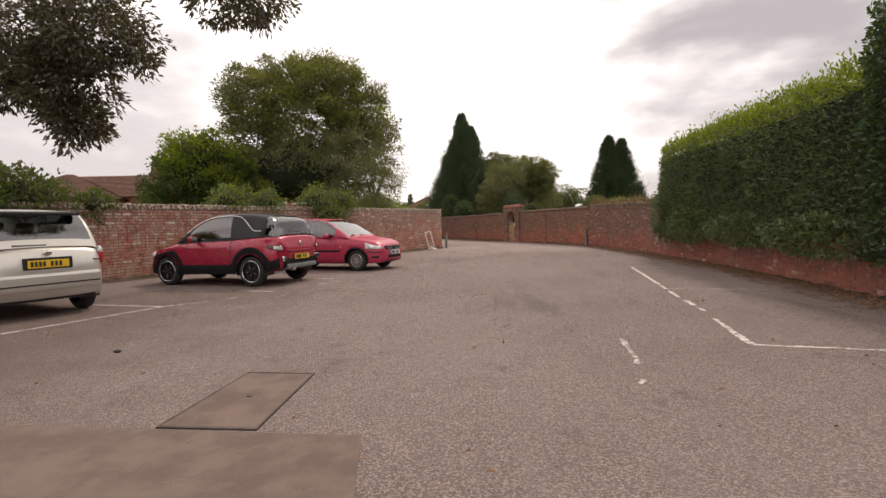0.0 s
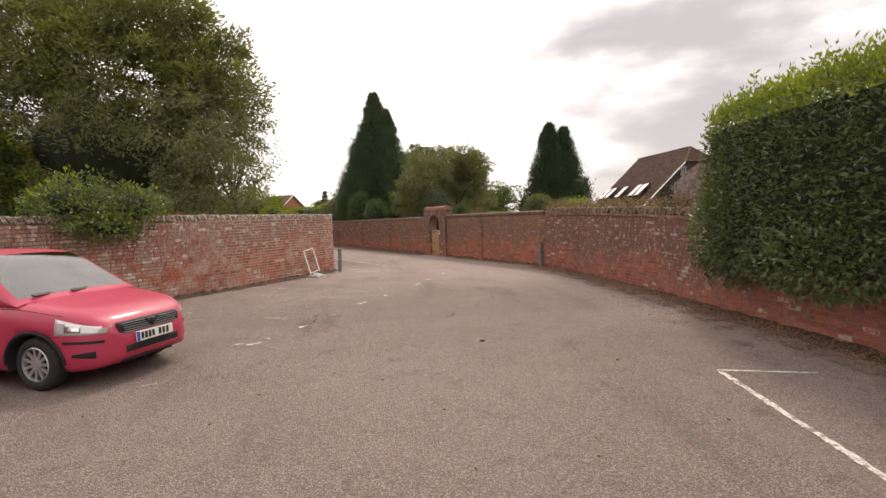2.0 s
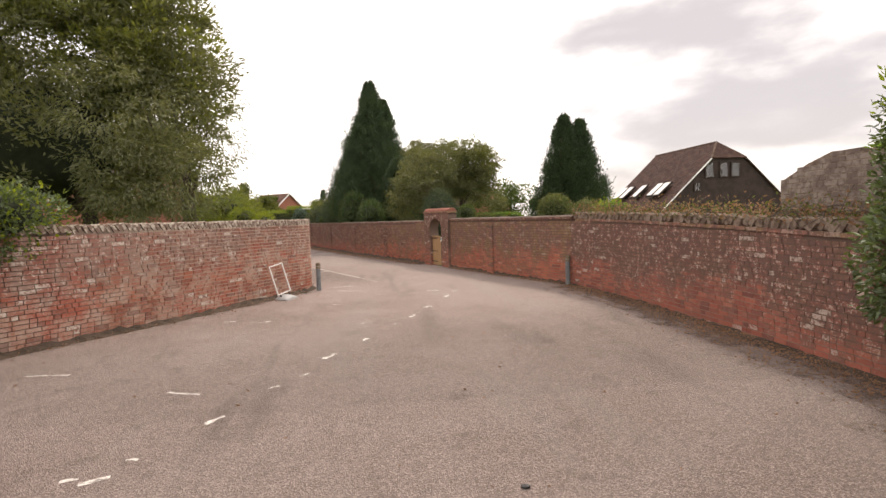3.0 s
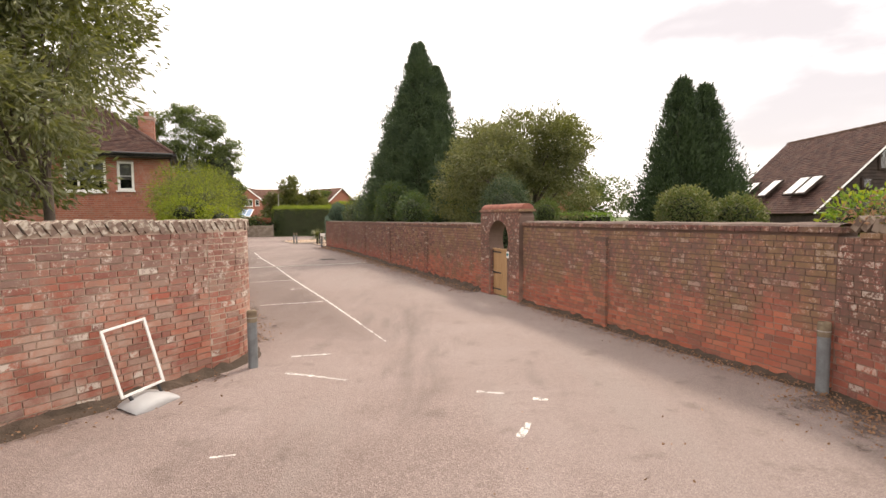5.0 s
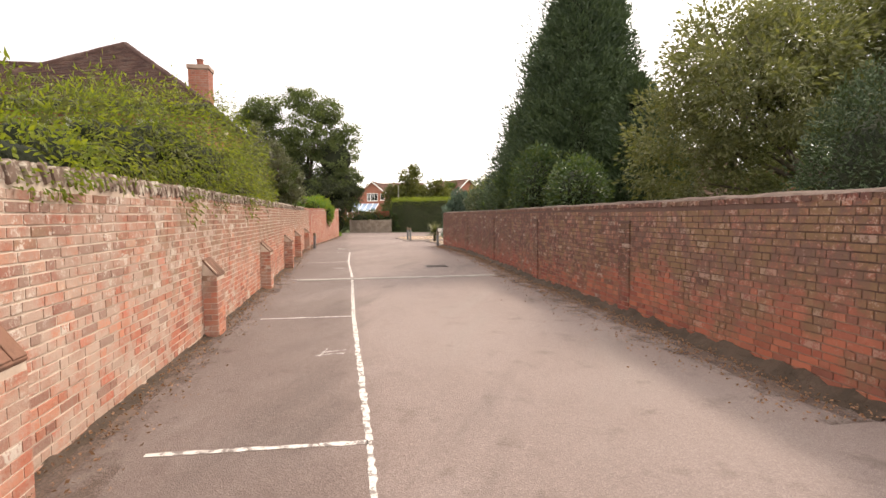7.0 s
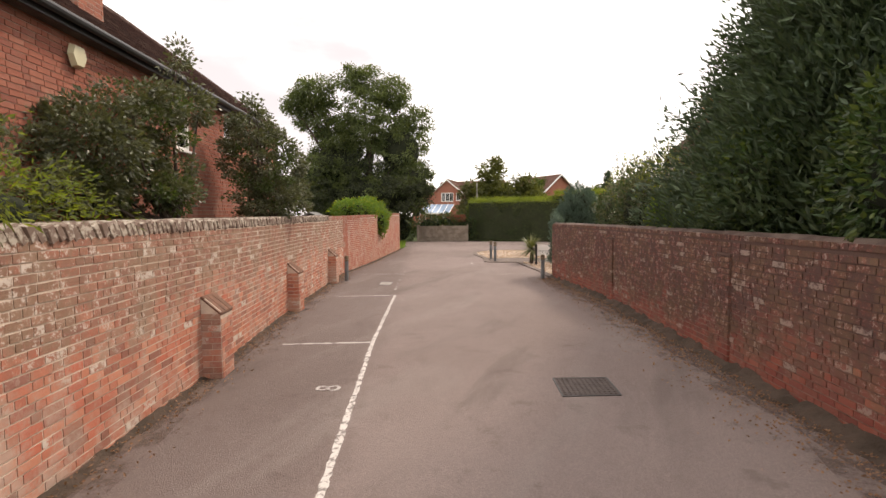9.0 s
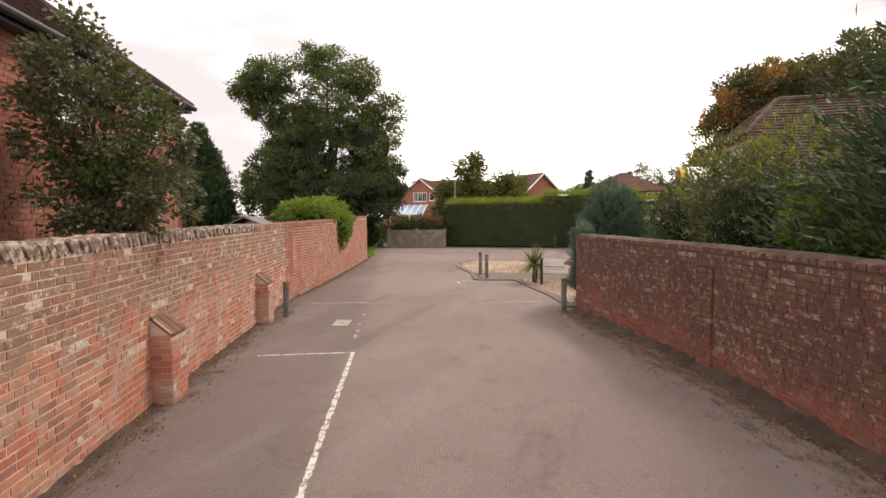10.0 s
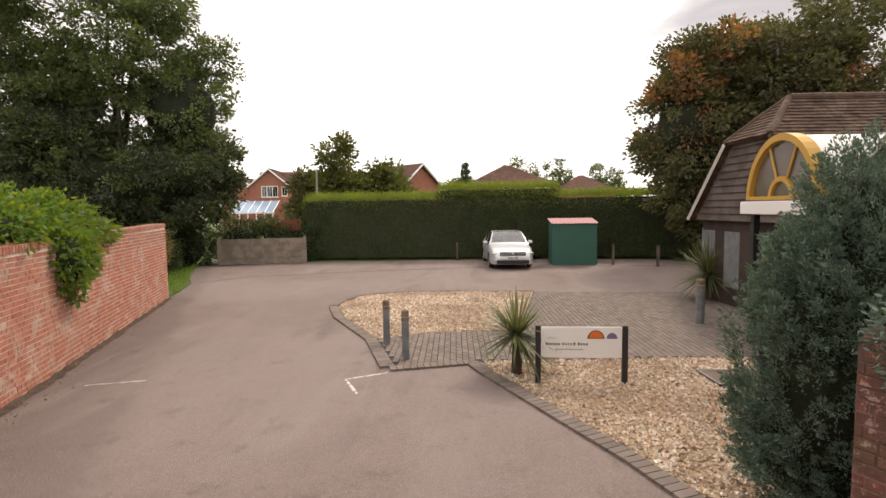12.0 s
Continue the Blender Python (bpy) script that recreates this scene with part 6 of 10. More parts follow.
# dry creepers along the ragged top of the right yard wall
rng = np.random.default_rng(33)
creeper = thing("dry_creeper", "dry twiggy creeper along the ragged top of the yard wall", "creeper", (7.6, 24.0, 1.9))
b = bmesh.new()
for i in range(170):
    s = rng.uniform(17.5, r_yard.length + 0.4)
    p = r_yard.at(min(s, r_yard.length)) + r_yard.n(20) * rng.uniform(-0.02, 0.5)
    z = t_ry(s) + 0.2
    a = Vector((p[0] - 7.6, p[1] - 24.0, z - 1.9 + rng.uniform(-0.1, 0.1)))
    prev = a
    d = Vector((rng.normal() * 0.5, rng.normal(), rng.uniform(0.1, 0.8))).normalized()
    for k in range(3):
        q = prev + d * rng.uniform(0.08, 0.16)
        tube(b, prev, q, 0.006, 0.004, 4, False)
        prev = q
        d = (d + Vector((rng.normal() * 0.5, rng.normal() * 0.5, -0.35))).normalized()
tagged(part("stemwork", b, m_bark, creeper), "thin dry stems", kind="stuff")
m = 5200
S = rng.uniform(17.5, r_yard.length, m)
PP = np.array([[*(r_yard.at(s) + r_yard.n(s) * o), t_ry(s) + 0.14 + h] for s, o, h in zip(S, rng.uniform(-0.06, 0.55, m), np.abs(rng.normal(size=m)) * 0.14)])
DD = rng.normal(size=(m, 3)) + np.array([0, 0, 0.4])
k = rng.random(m) < 0.42
for nm, sel, mm in (("green_leaves", k, lf_olive), ("dry_leaves", ~k, lf_dry)):
    put(nm, leaf_mesh(nm, PP[sel] - np.array([7.6, 24.0, 1.9]), DD[sel], 0.06, 0.03, rng), mm, creeper, kind="stuff")

# behind the left lane wall
bush("feathery_shrub", "feathery yellow-green shrub spilling over the lane wall", "shrub", [(-3.5, 36.6, 2.35, 0.8, 1.1, 0.72), (-4.4, 38.4, 2.6, 1.0, 1.3, 0.95), (-5.3, 40.2, 2.5, 1.0, 1.2, 0.9), (-6.1, 42.0, 2.3, 0.8, 1.1, 0.75), (-2.7, 35.2, 2.15, 0.55, 0.8, 0.5), (-6.9, 43.6, 2.05, 0.55, 0.9, 0.5)], 480, lf_olive, (0.075, 0.02), 220, extra=(lf_lime, 0.45), droop=0.35, wobble=0.6, inner=0.45)
bush("golden_shrub", "golden-leaved shrub on the lane wall", "shrub", [(-1.95, 34.5, 1.98, 0.35, 0.6, 0.28), (-2.6, 34.2, 2.1, 0.5, 0.6, 0.35)], 380, lf_lime, (0.055, 0.022), 221, inner=0.4, droop=0.2)
tree("apple_tree", "gnarled fruit tree leaning over the lane wall", "tree", (-8.9, 46.9, 0), 4.4,
     [(0.0, -0.3, 2.8, 0.45, 0.6, 0.5, 30), (-0.1, 0.3, 3.85, 0.4, 0.7, 0.32, 26), (0.15, -0.4, 2.35, 0.5, 0.7, 0.35, 30), (0.2, -1.4, 2.45, 0.4, 0.6, 0.3, 20), (0.2, -2.1, 2.25, 0.3, 0.35, 0.22, 9), (0.0, 0.3, 4.5, 0.12, 0.15, 0.25, 5), (0.45, -1.3, 3.05, 0.55, 0.7, 0.5, 42), (0.45, -2.1, 2.75, 0.45, 0.6, 0.38, 24), (0.1, -0.5, 3.5, 0.55, 0.65, 0.45, 36)], 70, lf_apple, (0.07, 0.046), 222, 0.1, 0.15, surface=0.8, extra=[([(0.1, -0.1, 3.0, 0.5, 0.75, 0.75, 18), (0.2, -0.6, 2.4, 0.45, 0.8, 0.3, 12)], lf_mid, 70)], zmin=1.75, forks=12, limb=0.4)
tree("apple_tree", "leafy fruit tree behind the lane wall", "tree", (-9.95, 49.95, 0), 4.4,
     [(0.1, 0.0, 3.2, 0.75, 0.8, 0.75, 58), (0.2, 0.1, 2.4, 0.75, 0.85, 0.5, 52), (0.0, -0.1, 3.9, 0.45, 0.5, 0.35, 22), (0.1, -0.2, 4.35, 0.15, 0.15, 0.2, 5), (0.5, 0.6, 3.3, 0.25, 0.25, 0.35, 8)], 76, lf_apple, (0.07, 0.046), 223, 0.09, 0.15, surface=0.75, extra=[([(0.1, 0.1, 2.9, 0.8, 0.85, 0.95, 34)], lf_mid, 76)], zmin=1.75, forks=12, limb=0.35)
bush("climbing_shrub", "bright green climber tumbling over the lane wall", "shrub", [(-14.7, 61.0, 2.25, 0.8, 1.3, 0.55), (-14.9, 62.5, 2.3, 0.7, 0.8, 0.55), (-14.1, 62.1, 1.75, 0.3, 0.55, 0.6), (-15.0, 63.6, 2.1, 0.4, 0.7, 0.3)], 380, lf_bright, (0.12, 0.065), 224, extra=(lf_lime, 0.18), droop=0.3, wobble=0.35)
# The oak's lower crown also carries leaves coloured as its underside shade.
tree("oak_tree", "great dark oak beyond the end of the wall", "tree", (-23.2, 75.6, 0), 13.9,
     [(0.6, -0.4, 9.3, 2.3, 2.2, 2.2, 150), (2.6, 0.8, 7.0, 2.2, 2.2, 2.2, 140), (-1.9, -1.0, 6.0, 2.4, 2.3, 2.2, 150), (0.2, 0, 3.6, 4.8, 3.6, 2.4, 120), (-3.3, -1.2, 9.6, 1.9, 1.6, 1.4, 90), (3.2, 1.0, 4.2, 1.9, 1.9, 2.1, 110), (-3.0, -2.2, 11.4, 1.6, 1.4, 1.0, 66), (-4.4, -2.6, 10.6, 1.0, 1.0, 0.8, 36), (1.9, 0.6, 11.4, 1.4, 1.3, 1.2, 64), (-0.4, -0.3, 12.5, 1.7, 1.5, 1.0, 70), (3.6, 1.4, 9.2, 1.2, 1.2, 1.2, 44), (-1.4, -0.8, 8.0, 2.0, 1.8, 1.6, 90)],
     78, lf_oak, (0.17, 0.10), 225, 0.42, 0.36, surface=0.72, forks=16, cores=(1, 2, 3, 5),
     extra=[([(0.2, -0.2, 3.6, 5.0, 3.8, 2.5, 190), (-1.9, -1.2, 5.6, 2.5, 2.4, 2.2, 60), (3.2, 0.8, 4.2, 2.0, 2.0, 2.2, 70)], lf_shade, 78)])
conifer("garden_cypress", "dark green cypress in a back garden", (-34.1, 75.2, 0), [(0, 0, 9.0, 2.5), (0.9, 0.3, 7.2, 2.1)], lf_conifer, 226, (0.32, 0.10), 800, 26, 0.72, 0.2)
tree("garden_tree", "shadowy garden trees behind the lane wall", "tree", (-29.0, 78.0, 0), 7.5, [(0, 0, 4.6, 2.8, 2.4, 2.6, 110), (2.8, -0.6, 3.2, 2.6, 2.4, 2.2, 90), (-2.2, 0.4, 3.9, 1.9, 1.8, 2.2, 60)], 60, lf_oak, (0.26, 0.14), 227, 0.2)
bush("bramble_bank", "dark tangled brambles behind the concrete fence", "shrub", [(-19.0, 78.4, 0.9, 1.5, 0.8, 1.25), (-16.6, 79.4, 1.0, 1.2, 0.7, 1.2), (-17.9, 78.9, 1.0, 1.1, 0.7, 1.25), (-21.0, 77.2, 0.9, 1.1, 1.0, 1.3), (-20.8, 74.0, 0.7, 0.9, 1.6, 1.1), (-20.6, 72.6, 0.7, 0.9, 1.2, 1.2)], 170, lf_dark, (0.12, 0.07), 228, extra=(lf_olive, 0.3))
bush("reddish_shrub", "rust-leaved shrub at the wall end", "shrub", [(-18.6, 70.8, 1.3, 0.6, 0.8, 0.7)], 260, lf_olive, (0.09, 0.05), 229, extra=(lf_rust, 0.35))

# the end of the lane
slab_hedge("conifer_hedge", "long clipped conifer hedge, bright along the top", [(-16.2, 79.4), (-8.6, 79.5), (-3.0, 79.4), (2.2, 78.6), (7.5, 77.0), (8.0, 79.5), (2.2, 81.0), (-16.2, 81.4)], 0.0, 3.05, 620, lf_cypress, (0.10, 0.03), 230, topleaf=lf_top, ragged=0.14, shoots=160, band=0.8, core=m_hedgecore)
slab_hedge("conifer_hedge", "taller stretch of the clipped hedge", [(-9.4, 79.6), (-3.4, 79.6), (-3.4, 81.2), (-9.4, 81.2)], 2.3, 3.5, 560, lf_cypress, (0.10, 0.032), 231, topleaf=lf_top, ragged=0.14, shoots=60, band=0.7, core=m_hedgecore)
tree("maple_tree", "large maple turning rusty at its edge", "tree", (5.6, 77.0, 0), 12,
     [(-0.6, 0, 7.0, 3.6, 3.2, 3.0, 210), (-4.0, -0.6, 5.4, 2.2, 2.4, 2.6, 140), (3.4, -0.6, 7.6, 3.4, 3.0, 3.0, 150), (-2.9, 0, 8.2, 2.1, 2.0, 1.7, 95), (-1.8, 0, 3.2, 4.0, 2.8, 2.2, 150), (1.2, 0.0, 9.6, 2.2, 2.2, 1.4, 70)],
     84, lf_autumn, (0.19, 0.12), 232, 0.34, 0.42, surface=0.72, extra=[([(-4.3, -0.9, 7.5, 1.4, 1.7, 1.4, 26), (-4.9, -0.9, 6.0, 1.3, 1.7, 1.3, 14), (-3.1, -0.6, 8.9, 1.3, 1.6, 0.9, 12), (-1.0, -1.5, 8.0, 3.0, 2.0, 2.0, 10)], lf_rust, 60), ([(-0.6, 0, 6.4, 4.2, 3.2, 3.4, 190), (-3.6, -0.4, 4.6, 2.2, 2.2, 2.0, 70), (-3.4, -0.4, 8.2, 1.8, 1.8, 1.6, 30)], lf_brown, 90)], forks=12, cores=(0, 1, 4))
plume_shrub("blue_juniper", "large blue-green juniper with feathery plumes at the wall end", [(-4.55, 58.24, 1.25, 0.66, 0.62, 1.15), (-4.38, 58.25, 2.1, 0.52, 0.5, 0.74), (-4.62, 58.32, 0.62, 0.60, 0.52, 0.58), (-4.12, 58.45, 1.7, 0.5, 0.5, 0.9), (-4.4, 58.17, 1.7, 0.56, 0.46, 0.78)], 1900, lf_juniper, 233, tuft=0.20, spray=(0.036, 0.012), per=110)
bush("evergreen_shrub", "mixed leafy shrubs above the lane wall", "shrub", [(-2.3, 54.4, 2.1, 0.75, 0.9, 0.95), (-3.0, 56.2, 2.0, 0.6, 0.9, 0.75), (-1.7, 53.2, 1.6, 0.4, 0.5, 0.45)], 400, lf_apple, (0.085, 0.036), 234, extra=(lf_dark, 0.35), grow=0.35, wobble=0.3)
bush("wall_top_shrub", "bright green leafy shrub over the lane wall", "shrub", [(-1.75, 53.0, 2.0, 0.45, 0.55, 0.34), (-1.35, 52.3, 1.85, 0.4, 0.5, 0.3)], 300, lf_bright, (0.09, 0.05), 238, extra=(lf_lime, 0.3), core=False, stem=True)
bush("tall_shrub", "light airy shrub with upright sprays", "shrub", [(-2.6, 55.2, 2.5, 0.5, 0.7, 0.85), (-1.9, 54.0, 2.75, 0.55, 0.7, 0.7)], 210, lf_grey, (0.085, 0.032), 235, core=False, wobble=0.6, grow=0.8, extra=(lf_lime, 0.3))
bush("dark_climber", "dark ivy on the end of the wall", "ivy", [(-4.9, 57.0, 1.7, 0.22, 0.5, 0.35)], 900, lf_juniper, (0.05, 0.022), 236, core=False)


def yucca(at, h, r, n, seed, label):
    rng = np.random.default_rng(seed)
    root = thing("yucca", label, "yucca", at)
    b = bmesh.new()
    tube(b, (0, 0, -0.02), (0.02, 0.0, h * 0.45), 0.085, 0.07, 10)
    part("stem", b, m_bark, root, "shaggy brown stem")
    V, Q = [], []
    for i in range(n):
        a, e = rng.uniform(0, 2 * math.pi), math.asin(rng.uniform(-0.45, 1.0))
        d = np.array([math.cos(a) * math.cos(e), math.sin(a) * math.cos(e), math.sin(e)])
        sd = np.array([-math.sin(a), math.cos(a), 0])
        L = r * rng.uniform(0.75, 1.1)
        o = len(V)
        for k, w in ((0.0, 0.012), (0.35, 0.02), (0.75, 0.013), (1.0, 0.001)):
            p = np.array([0, 0, h * 0.45 - 0.05 + 0.12 * rng.random()]) * (1 if k == 0 else 1)
            if k == 0:
                base = p
            q = base + d * L * k + np.array([0, 0, -0.14 * L * k * k * (1.2 - d[2])])
            V += [tuple(q + sd * w), tuple(q - sd * w)]
        for k in range(3):
            Q.append((o + 2 * k, o + 2 * k + 1, o + 2 * k + 3, o + 2 * k + 2))
    put("leaf_rosette", quick_mesh("leaf_rosette", V, Q), lf_yucca, root, "stiff sword-like leaves")
    return root


yucca((-6.78, 61.75, 0), 1.35, 0.72, 190, 5, "spiky yucca with a dark stem in the gravel")
yucca((-1.3, 68.0, 0), 1.5, 1.15, 240, 6, "broad spiky yucca by the building")
# distant greenery
for x, y, h, rr, lf, sd in ((-15.9, 85.5, 7.2, 1.9, lf_olive, 301), (-13.2, 86.5, 5.6, 1.7, lf_olive, 302), (-18.5, 87.0, 5.2, 1.6, lf_autumn, 303), (-14.6, 98, 6, 2.2, lf_mid, 304), (-2.0, 122, 9.0, 3.2, lf_mid, 305), (3.0, 124, 9.0, 3.4, lf_mid, 306), (9.0, 122, 8.2, 3.4, lf_mid, 307), (-9.8, 116, 6.5, 2.4, lf_mid, 308)):
    tree("distant_tree", "distant garden tree behind the houses", "tree", (x, y, 0), h, [(0, 0, h * 0.66, rr * 0.7, rr * 0.7, h * 0.3, 60), (rr * 0.3, 0, h * 0.45, rr, rr, h * 0.25, 60)], 60, lf, (0.30, 0.16), sd, 0.12, 0.5, limb=0.3)
conifer("distant_conifer", "small pointed conifer behind the hedge", (-9.0, 116, 0), [(0, 0, 7.6, 1.4)], lf_conifer, 309, (0.5, 0.16), 300, 16)
g = np.random.default_rng(77)
m = 6000
xy = np.column_stack([g.uniform(-20.4, -16.6, m), g.uniform(69.2, 77.0, m)])
keep = (xy[:, 0] < -16.75 - (xy[:, 1] - 69) * 0.50 + 0.25) & (xy[:, 0] > -19.0 - (xy[:, 1] - 69) * 0.25)
xy = xy[keep]
tagged(put("grass_verge", leaf_mesh("grass_verge", np.column_stack([xy, np.zeros(len(xy))]), np.column_stack([g.normal(size=(len(xy), 2)) * 0.5, np.ones(len(xy))]), 0.16, 0.02, g), lf_grass), "strip of rough green grass beside the tarmac", "grass", kind="stuff")
flat("verge_2", [(-16.6, 68.6), (-17.35, 71.1), (-20.7, 76.5), (-22.5, 76.5), (-20.0, 70.0), (-18.0, 68.4)], 0.01, m_grass, "grass verge by the concrete fence", "grass")

# ---------------------------------------------------------------- buildings
AX, AY, AZ = np.eye(3)


def roof_face(root, pts, tile=(0.165, 0.105), mats=None, pick=None, name="tile", thick=0.06):
    """A tiled slope: pts run round it, the first two along the eave."""
    m1, mm = mats or (m_tile1, m_tile)
    P = [np.array(p, float) for p in pts]
    u = unit(P[1] - P[0])
    nrm = unit(np.cross(P[1] - P[0], P[2] - P[0]))
    if nrm[2] < 0:
        nrm = -nrm
    v = np.cross(nrm, u)
    uv = [((p - P[0]) @ u, (p - P[0]) @ v) for p in P]
    b = bmesh.new()
    hi = [b.verts.new(p) for p in P]
    lo = [b.verts.new(p - nrm * thick) for p in P]
    b.faces.new(hi)
    b.faces.new(lo[::-1])
    for i in range(len(P)):
        b.faces.new((hi[i], hi[(i + 1) % len(P)], lo[(i + 1) % len(P)], lo[i]))
    face = part("roof_slope", b, mm, root)
    w, g = tile
    tilt = -0.2
    tv, tn = v * math.cos(tilt) - nrm * -math.sin(tilt) * -1, nrm * math.cos(tilt) + v * math.sin(tilt) * -1
    tv = unit(np.cross(tn, u))
    items = []
    u0, u1 = min(a for a, _ in uv), max(a for a, _ in uv)
    v1 = max(c for _, c in uv)
    rng = random.Random(int(v1 * 100))
    for j in range(int(v1 / g) + 1):
        c = (j + 0.4) * g
        cut = [x0 + (x1 - x0) * (c - y0) / (y1 - y0) for (x0, y0), (x1, y1) in zip(uv, uv[1:] + uv[:1]) if (y0 > c) != (y1 > c)]
        for i in range(int((u1 - u0) / w) + 2 if len(cut) > 1 else 0):
            a0 = u0 + (i - (0.5 if j % 2 else 0.0)) * w
            a0, a1 = max(a0, min(cut)), min(a0 + w, max(cut))
            if a1 - a0 > 0.03:
                a = (a0 + a1) / 2
                items.append((P[0] + u * a + v * c + nrm * (0.024 + rng.uniform(-0.002, 0.006)), u, tv, tn, ((a1 - a0) * 0.985, g * 1.3, 0.018)))
    pieces(root, name, items, m1, mm, pick=pick, rest="tiling", wear=0.002)
    return face


def ridge_line(root, a, b2, r=0.10, mat=None):
    a, b2 = Vector(a), Vector(b2)
    n = max(1, int((b2 - a).length / 0.45))
    for i in range(n):
        bm2 = bmesh.new()
        tube(bm2, a.lerp(b2, i / n), a.lerp(b2, (i + 1) / n - 0.01 / n), r * (1.0 if i % 2 else 0.94), r * (1.0 if i % 2 else 0.94), 10)
        part("ridge_tile", bm2, mat or m_tile, root)


def facade(root, a, b2, z0, z1, holes, thick=0.25, mat=None, name="wall"):
    """A wall from a to b2 (local plan points) with rectangular holes (s0, s1, z0, z1)."""
    a, b2 = Vector((*a, 0)), Vector((*b2, 0))
    L = (b2 - a).length
    m = Matrix.Translation(a) @ Matrix.Rotation(math.atan2(b2.y - a.y, b2.x - a.x), 4, 'Z')
    xs = sorted({0, L, *[h[0] for h in holes], *[h[1] for h in holes]})
    bm2 = bmesh.new()
    for x0, x1 in zip(xs, xs[1:]):
        cuts = [(z0, z0)] + sorted((h[2], h[3]) for h in holes if h[0] <= x0 and h[1] >= x1) + [(z1, z1)]
        for (_, lo), (hi, _) in zip(cuts, cuts[1:]):
            if hi - lo > 0.001:
                box(bm2, ((x0 + x1) / 2, thick / 2 + 0.006, (lo + hi) / 2), (x1 - x0, thick, hi - lo), m)
    return part(name, bm2, mat or m_mortar, root), m


def window_in(root, m, s0, s1, z0, z1, cols=2, rows=2, fw=0.055, sill=True, curtain=True, mat=None, net=False):
    """A framed window in a facade hole; m is the facade's own frame of axes."""
    fm = mat or m_white
    bm2 = bmesh.new()
    cx, cz, w, h = (s0 + s1) / 2, (z0 + z1) / 2, s1 - s0, z1 - z0
    for x in (s0 + fw / 2, s1 - fw / 2):
        box(bm2, (x, 0.06, cz), (fw, 0.07, h), m, 0.006)
    for z in (z0 + fw / 2, z1 - fw / 2):
        box(bm2, (cx, 0.06, z), (w - 2 * fw, 0.07, fw), m, 0.006)
    for i in range(1, cols):
        box(bm2, (s0 + w * i / cols, 0.06, cz), (fw * 0.8, 0.055, h - 2 * fw), m)
    for i in range(cols):
        for j in range(1, rows):
            box(bm2, (s0 + w * (i + 0.5) / cols, 0.055, z0 + h * j / rows), (w / cols - fw * 0.9, 0.03, 0.022), m)
        if not net:
            box(bm2, (s0 + w * (i + 0.5) / cols, 0.055, cz), (0.02, 0.03, h - 2 * fw), m)
    win = part("window", bm2, fm, root, "white framed window")
    for i in range(cols):
        bm2 = bmesh.new()
        box(bm2, (s0 + w * (i + 0.5) / cols, 0.072, cz), (w / cols - fw * 0.9, 0.006, h - 2 * fw), m)
        g = part("pane", bm2, m_pane, win)
        g.visible_shadow = False
    bm2 = bmesh.new()
    box(bm2, (cx, 0.20, cz), (w, 0.02, h), m)
    part("room_dark", bm2, m_dark, win)
    if net:
        bm2 = bmesh.new()
        for k in range(int(w / 0.05)):
            box(bm2, (s0 + 0.025 + k * 0.05, 0.13 + 0.012 * (k % 2), z0 + h * 0.68), (0.05, 0.015, h * 0.6), m)
        part("net_curtain", bm2, m_curtain, win, "white net curtain")
    elif curtain:
        for sx, ww in ((s0 + w * 0.15, w * 0.26), (s1 - w * 0.15, w * 0.26)):
            bm2 = bmesh.new()
            box(bm2, (sx, 0.14, cz), (ww, 0.015, h * 0.94), m)
            part("curtain", bm2, m_curtain, win)
    if sill:
        bm2 = bmesh.new()
        box(bm2, (cx, -0.01, z0 - 0.03), (w + 0.1, 0.14, 0.05), m, 0.008)
        part("sill", bm2, m_white, win)
    return win


def gutter(root, a, b2, drop=None):
    bm2 = bmesh.new()
    tube(bm2, a, b2, 0.055, 0.055, 10)
    g = part("gutter", bm2, m_black, root, "black gutter")
    if drop:
        bm2 = bmesh.new()
        tube(bm2, drop[0], drop[1], 0.035, 0.035, 8)
        part("downpipe", bm2, m_black, root, "black downpipe")
    return g


# ---- brick house behind the lane wall
h1 = thing("brick_house", "two-storey red brick house with hipped clay tile roof", "house", (-8.5, 43.9, 0), 25.5)
EV = 4.55
f_holes = [(1.35, 1.92, 3.1, 4.22), (2.30, 3.65, 3.05, 4.25), (4.02, 4.58, 3.12, 4.25)]
_, fm1 = facade(h1, (-5.5, 0), (0.3, 0), 0, EV, f_holes, mat=m_mortarH)
l_holes = [(4.62, 5.17, 3.32, 3.95), (6.9, 7.45, 3.55, 4.25), (9.27, 10.02, 3.64, 4.44)]
_, fm2 = facade(h1, (0.3, 0), (0.3, 10.95), 0, EV, l_holes, mat=m_mortarH)
for bx in (((-2.6, 10.8, EV / 2), (5.8, 0.25, EV)), ((-5.4, 5.6, EV / 2), (0.25, 10.8, EV)), ((-2.75, 5.6, EV - 0.15), (5.2, 10.8, 0.1))):
    b = bmesh.new()
    box(b, *bx)
    part("rear_wall", b, m_brickN, h1)
for hl, cols in zip(f_holes, (1, 3, 1)):
    window_in(h1, fm1, *hl, cols=cols, rows=2, fw=0.085, net=True)
for hl, cols in zip(l_holes, (1, 1, 1)):
    window_in(h1, fm2, *hl, cols=cols, rows=4 if hl[0] > 9 else 2, fw=0.06, net=hl[0] < 9, curtain=False)
hole_f = lambda hs: (lambda s, z: any(a - 0.004 < s < b2 + 0.004 and c - 0.02 < z < d + 0.03 for a, b2, c, d in hs))
l1, l2 = Line([(-5.5, 0), (0.3, 0)]), Line([(0.3, 0), (0.3, 10.95)])
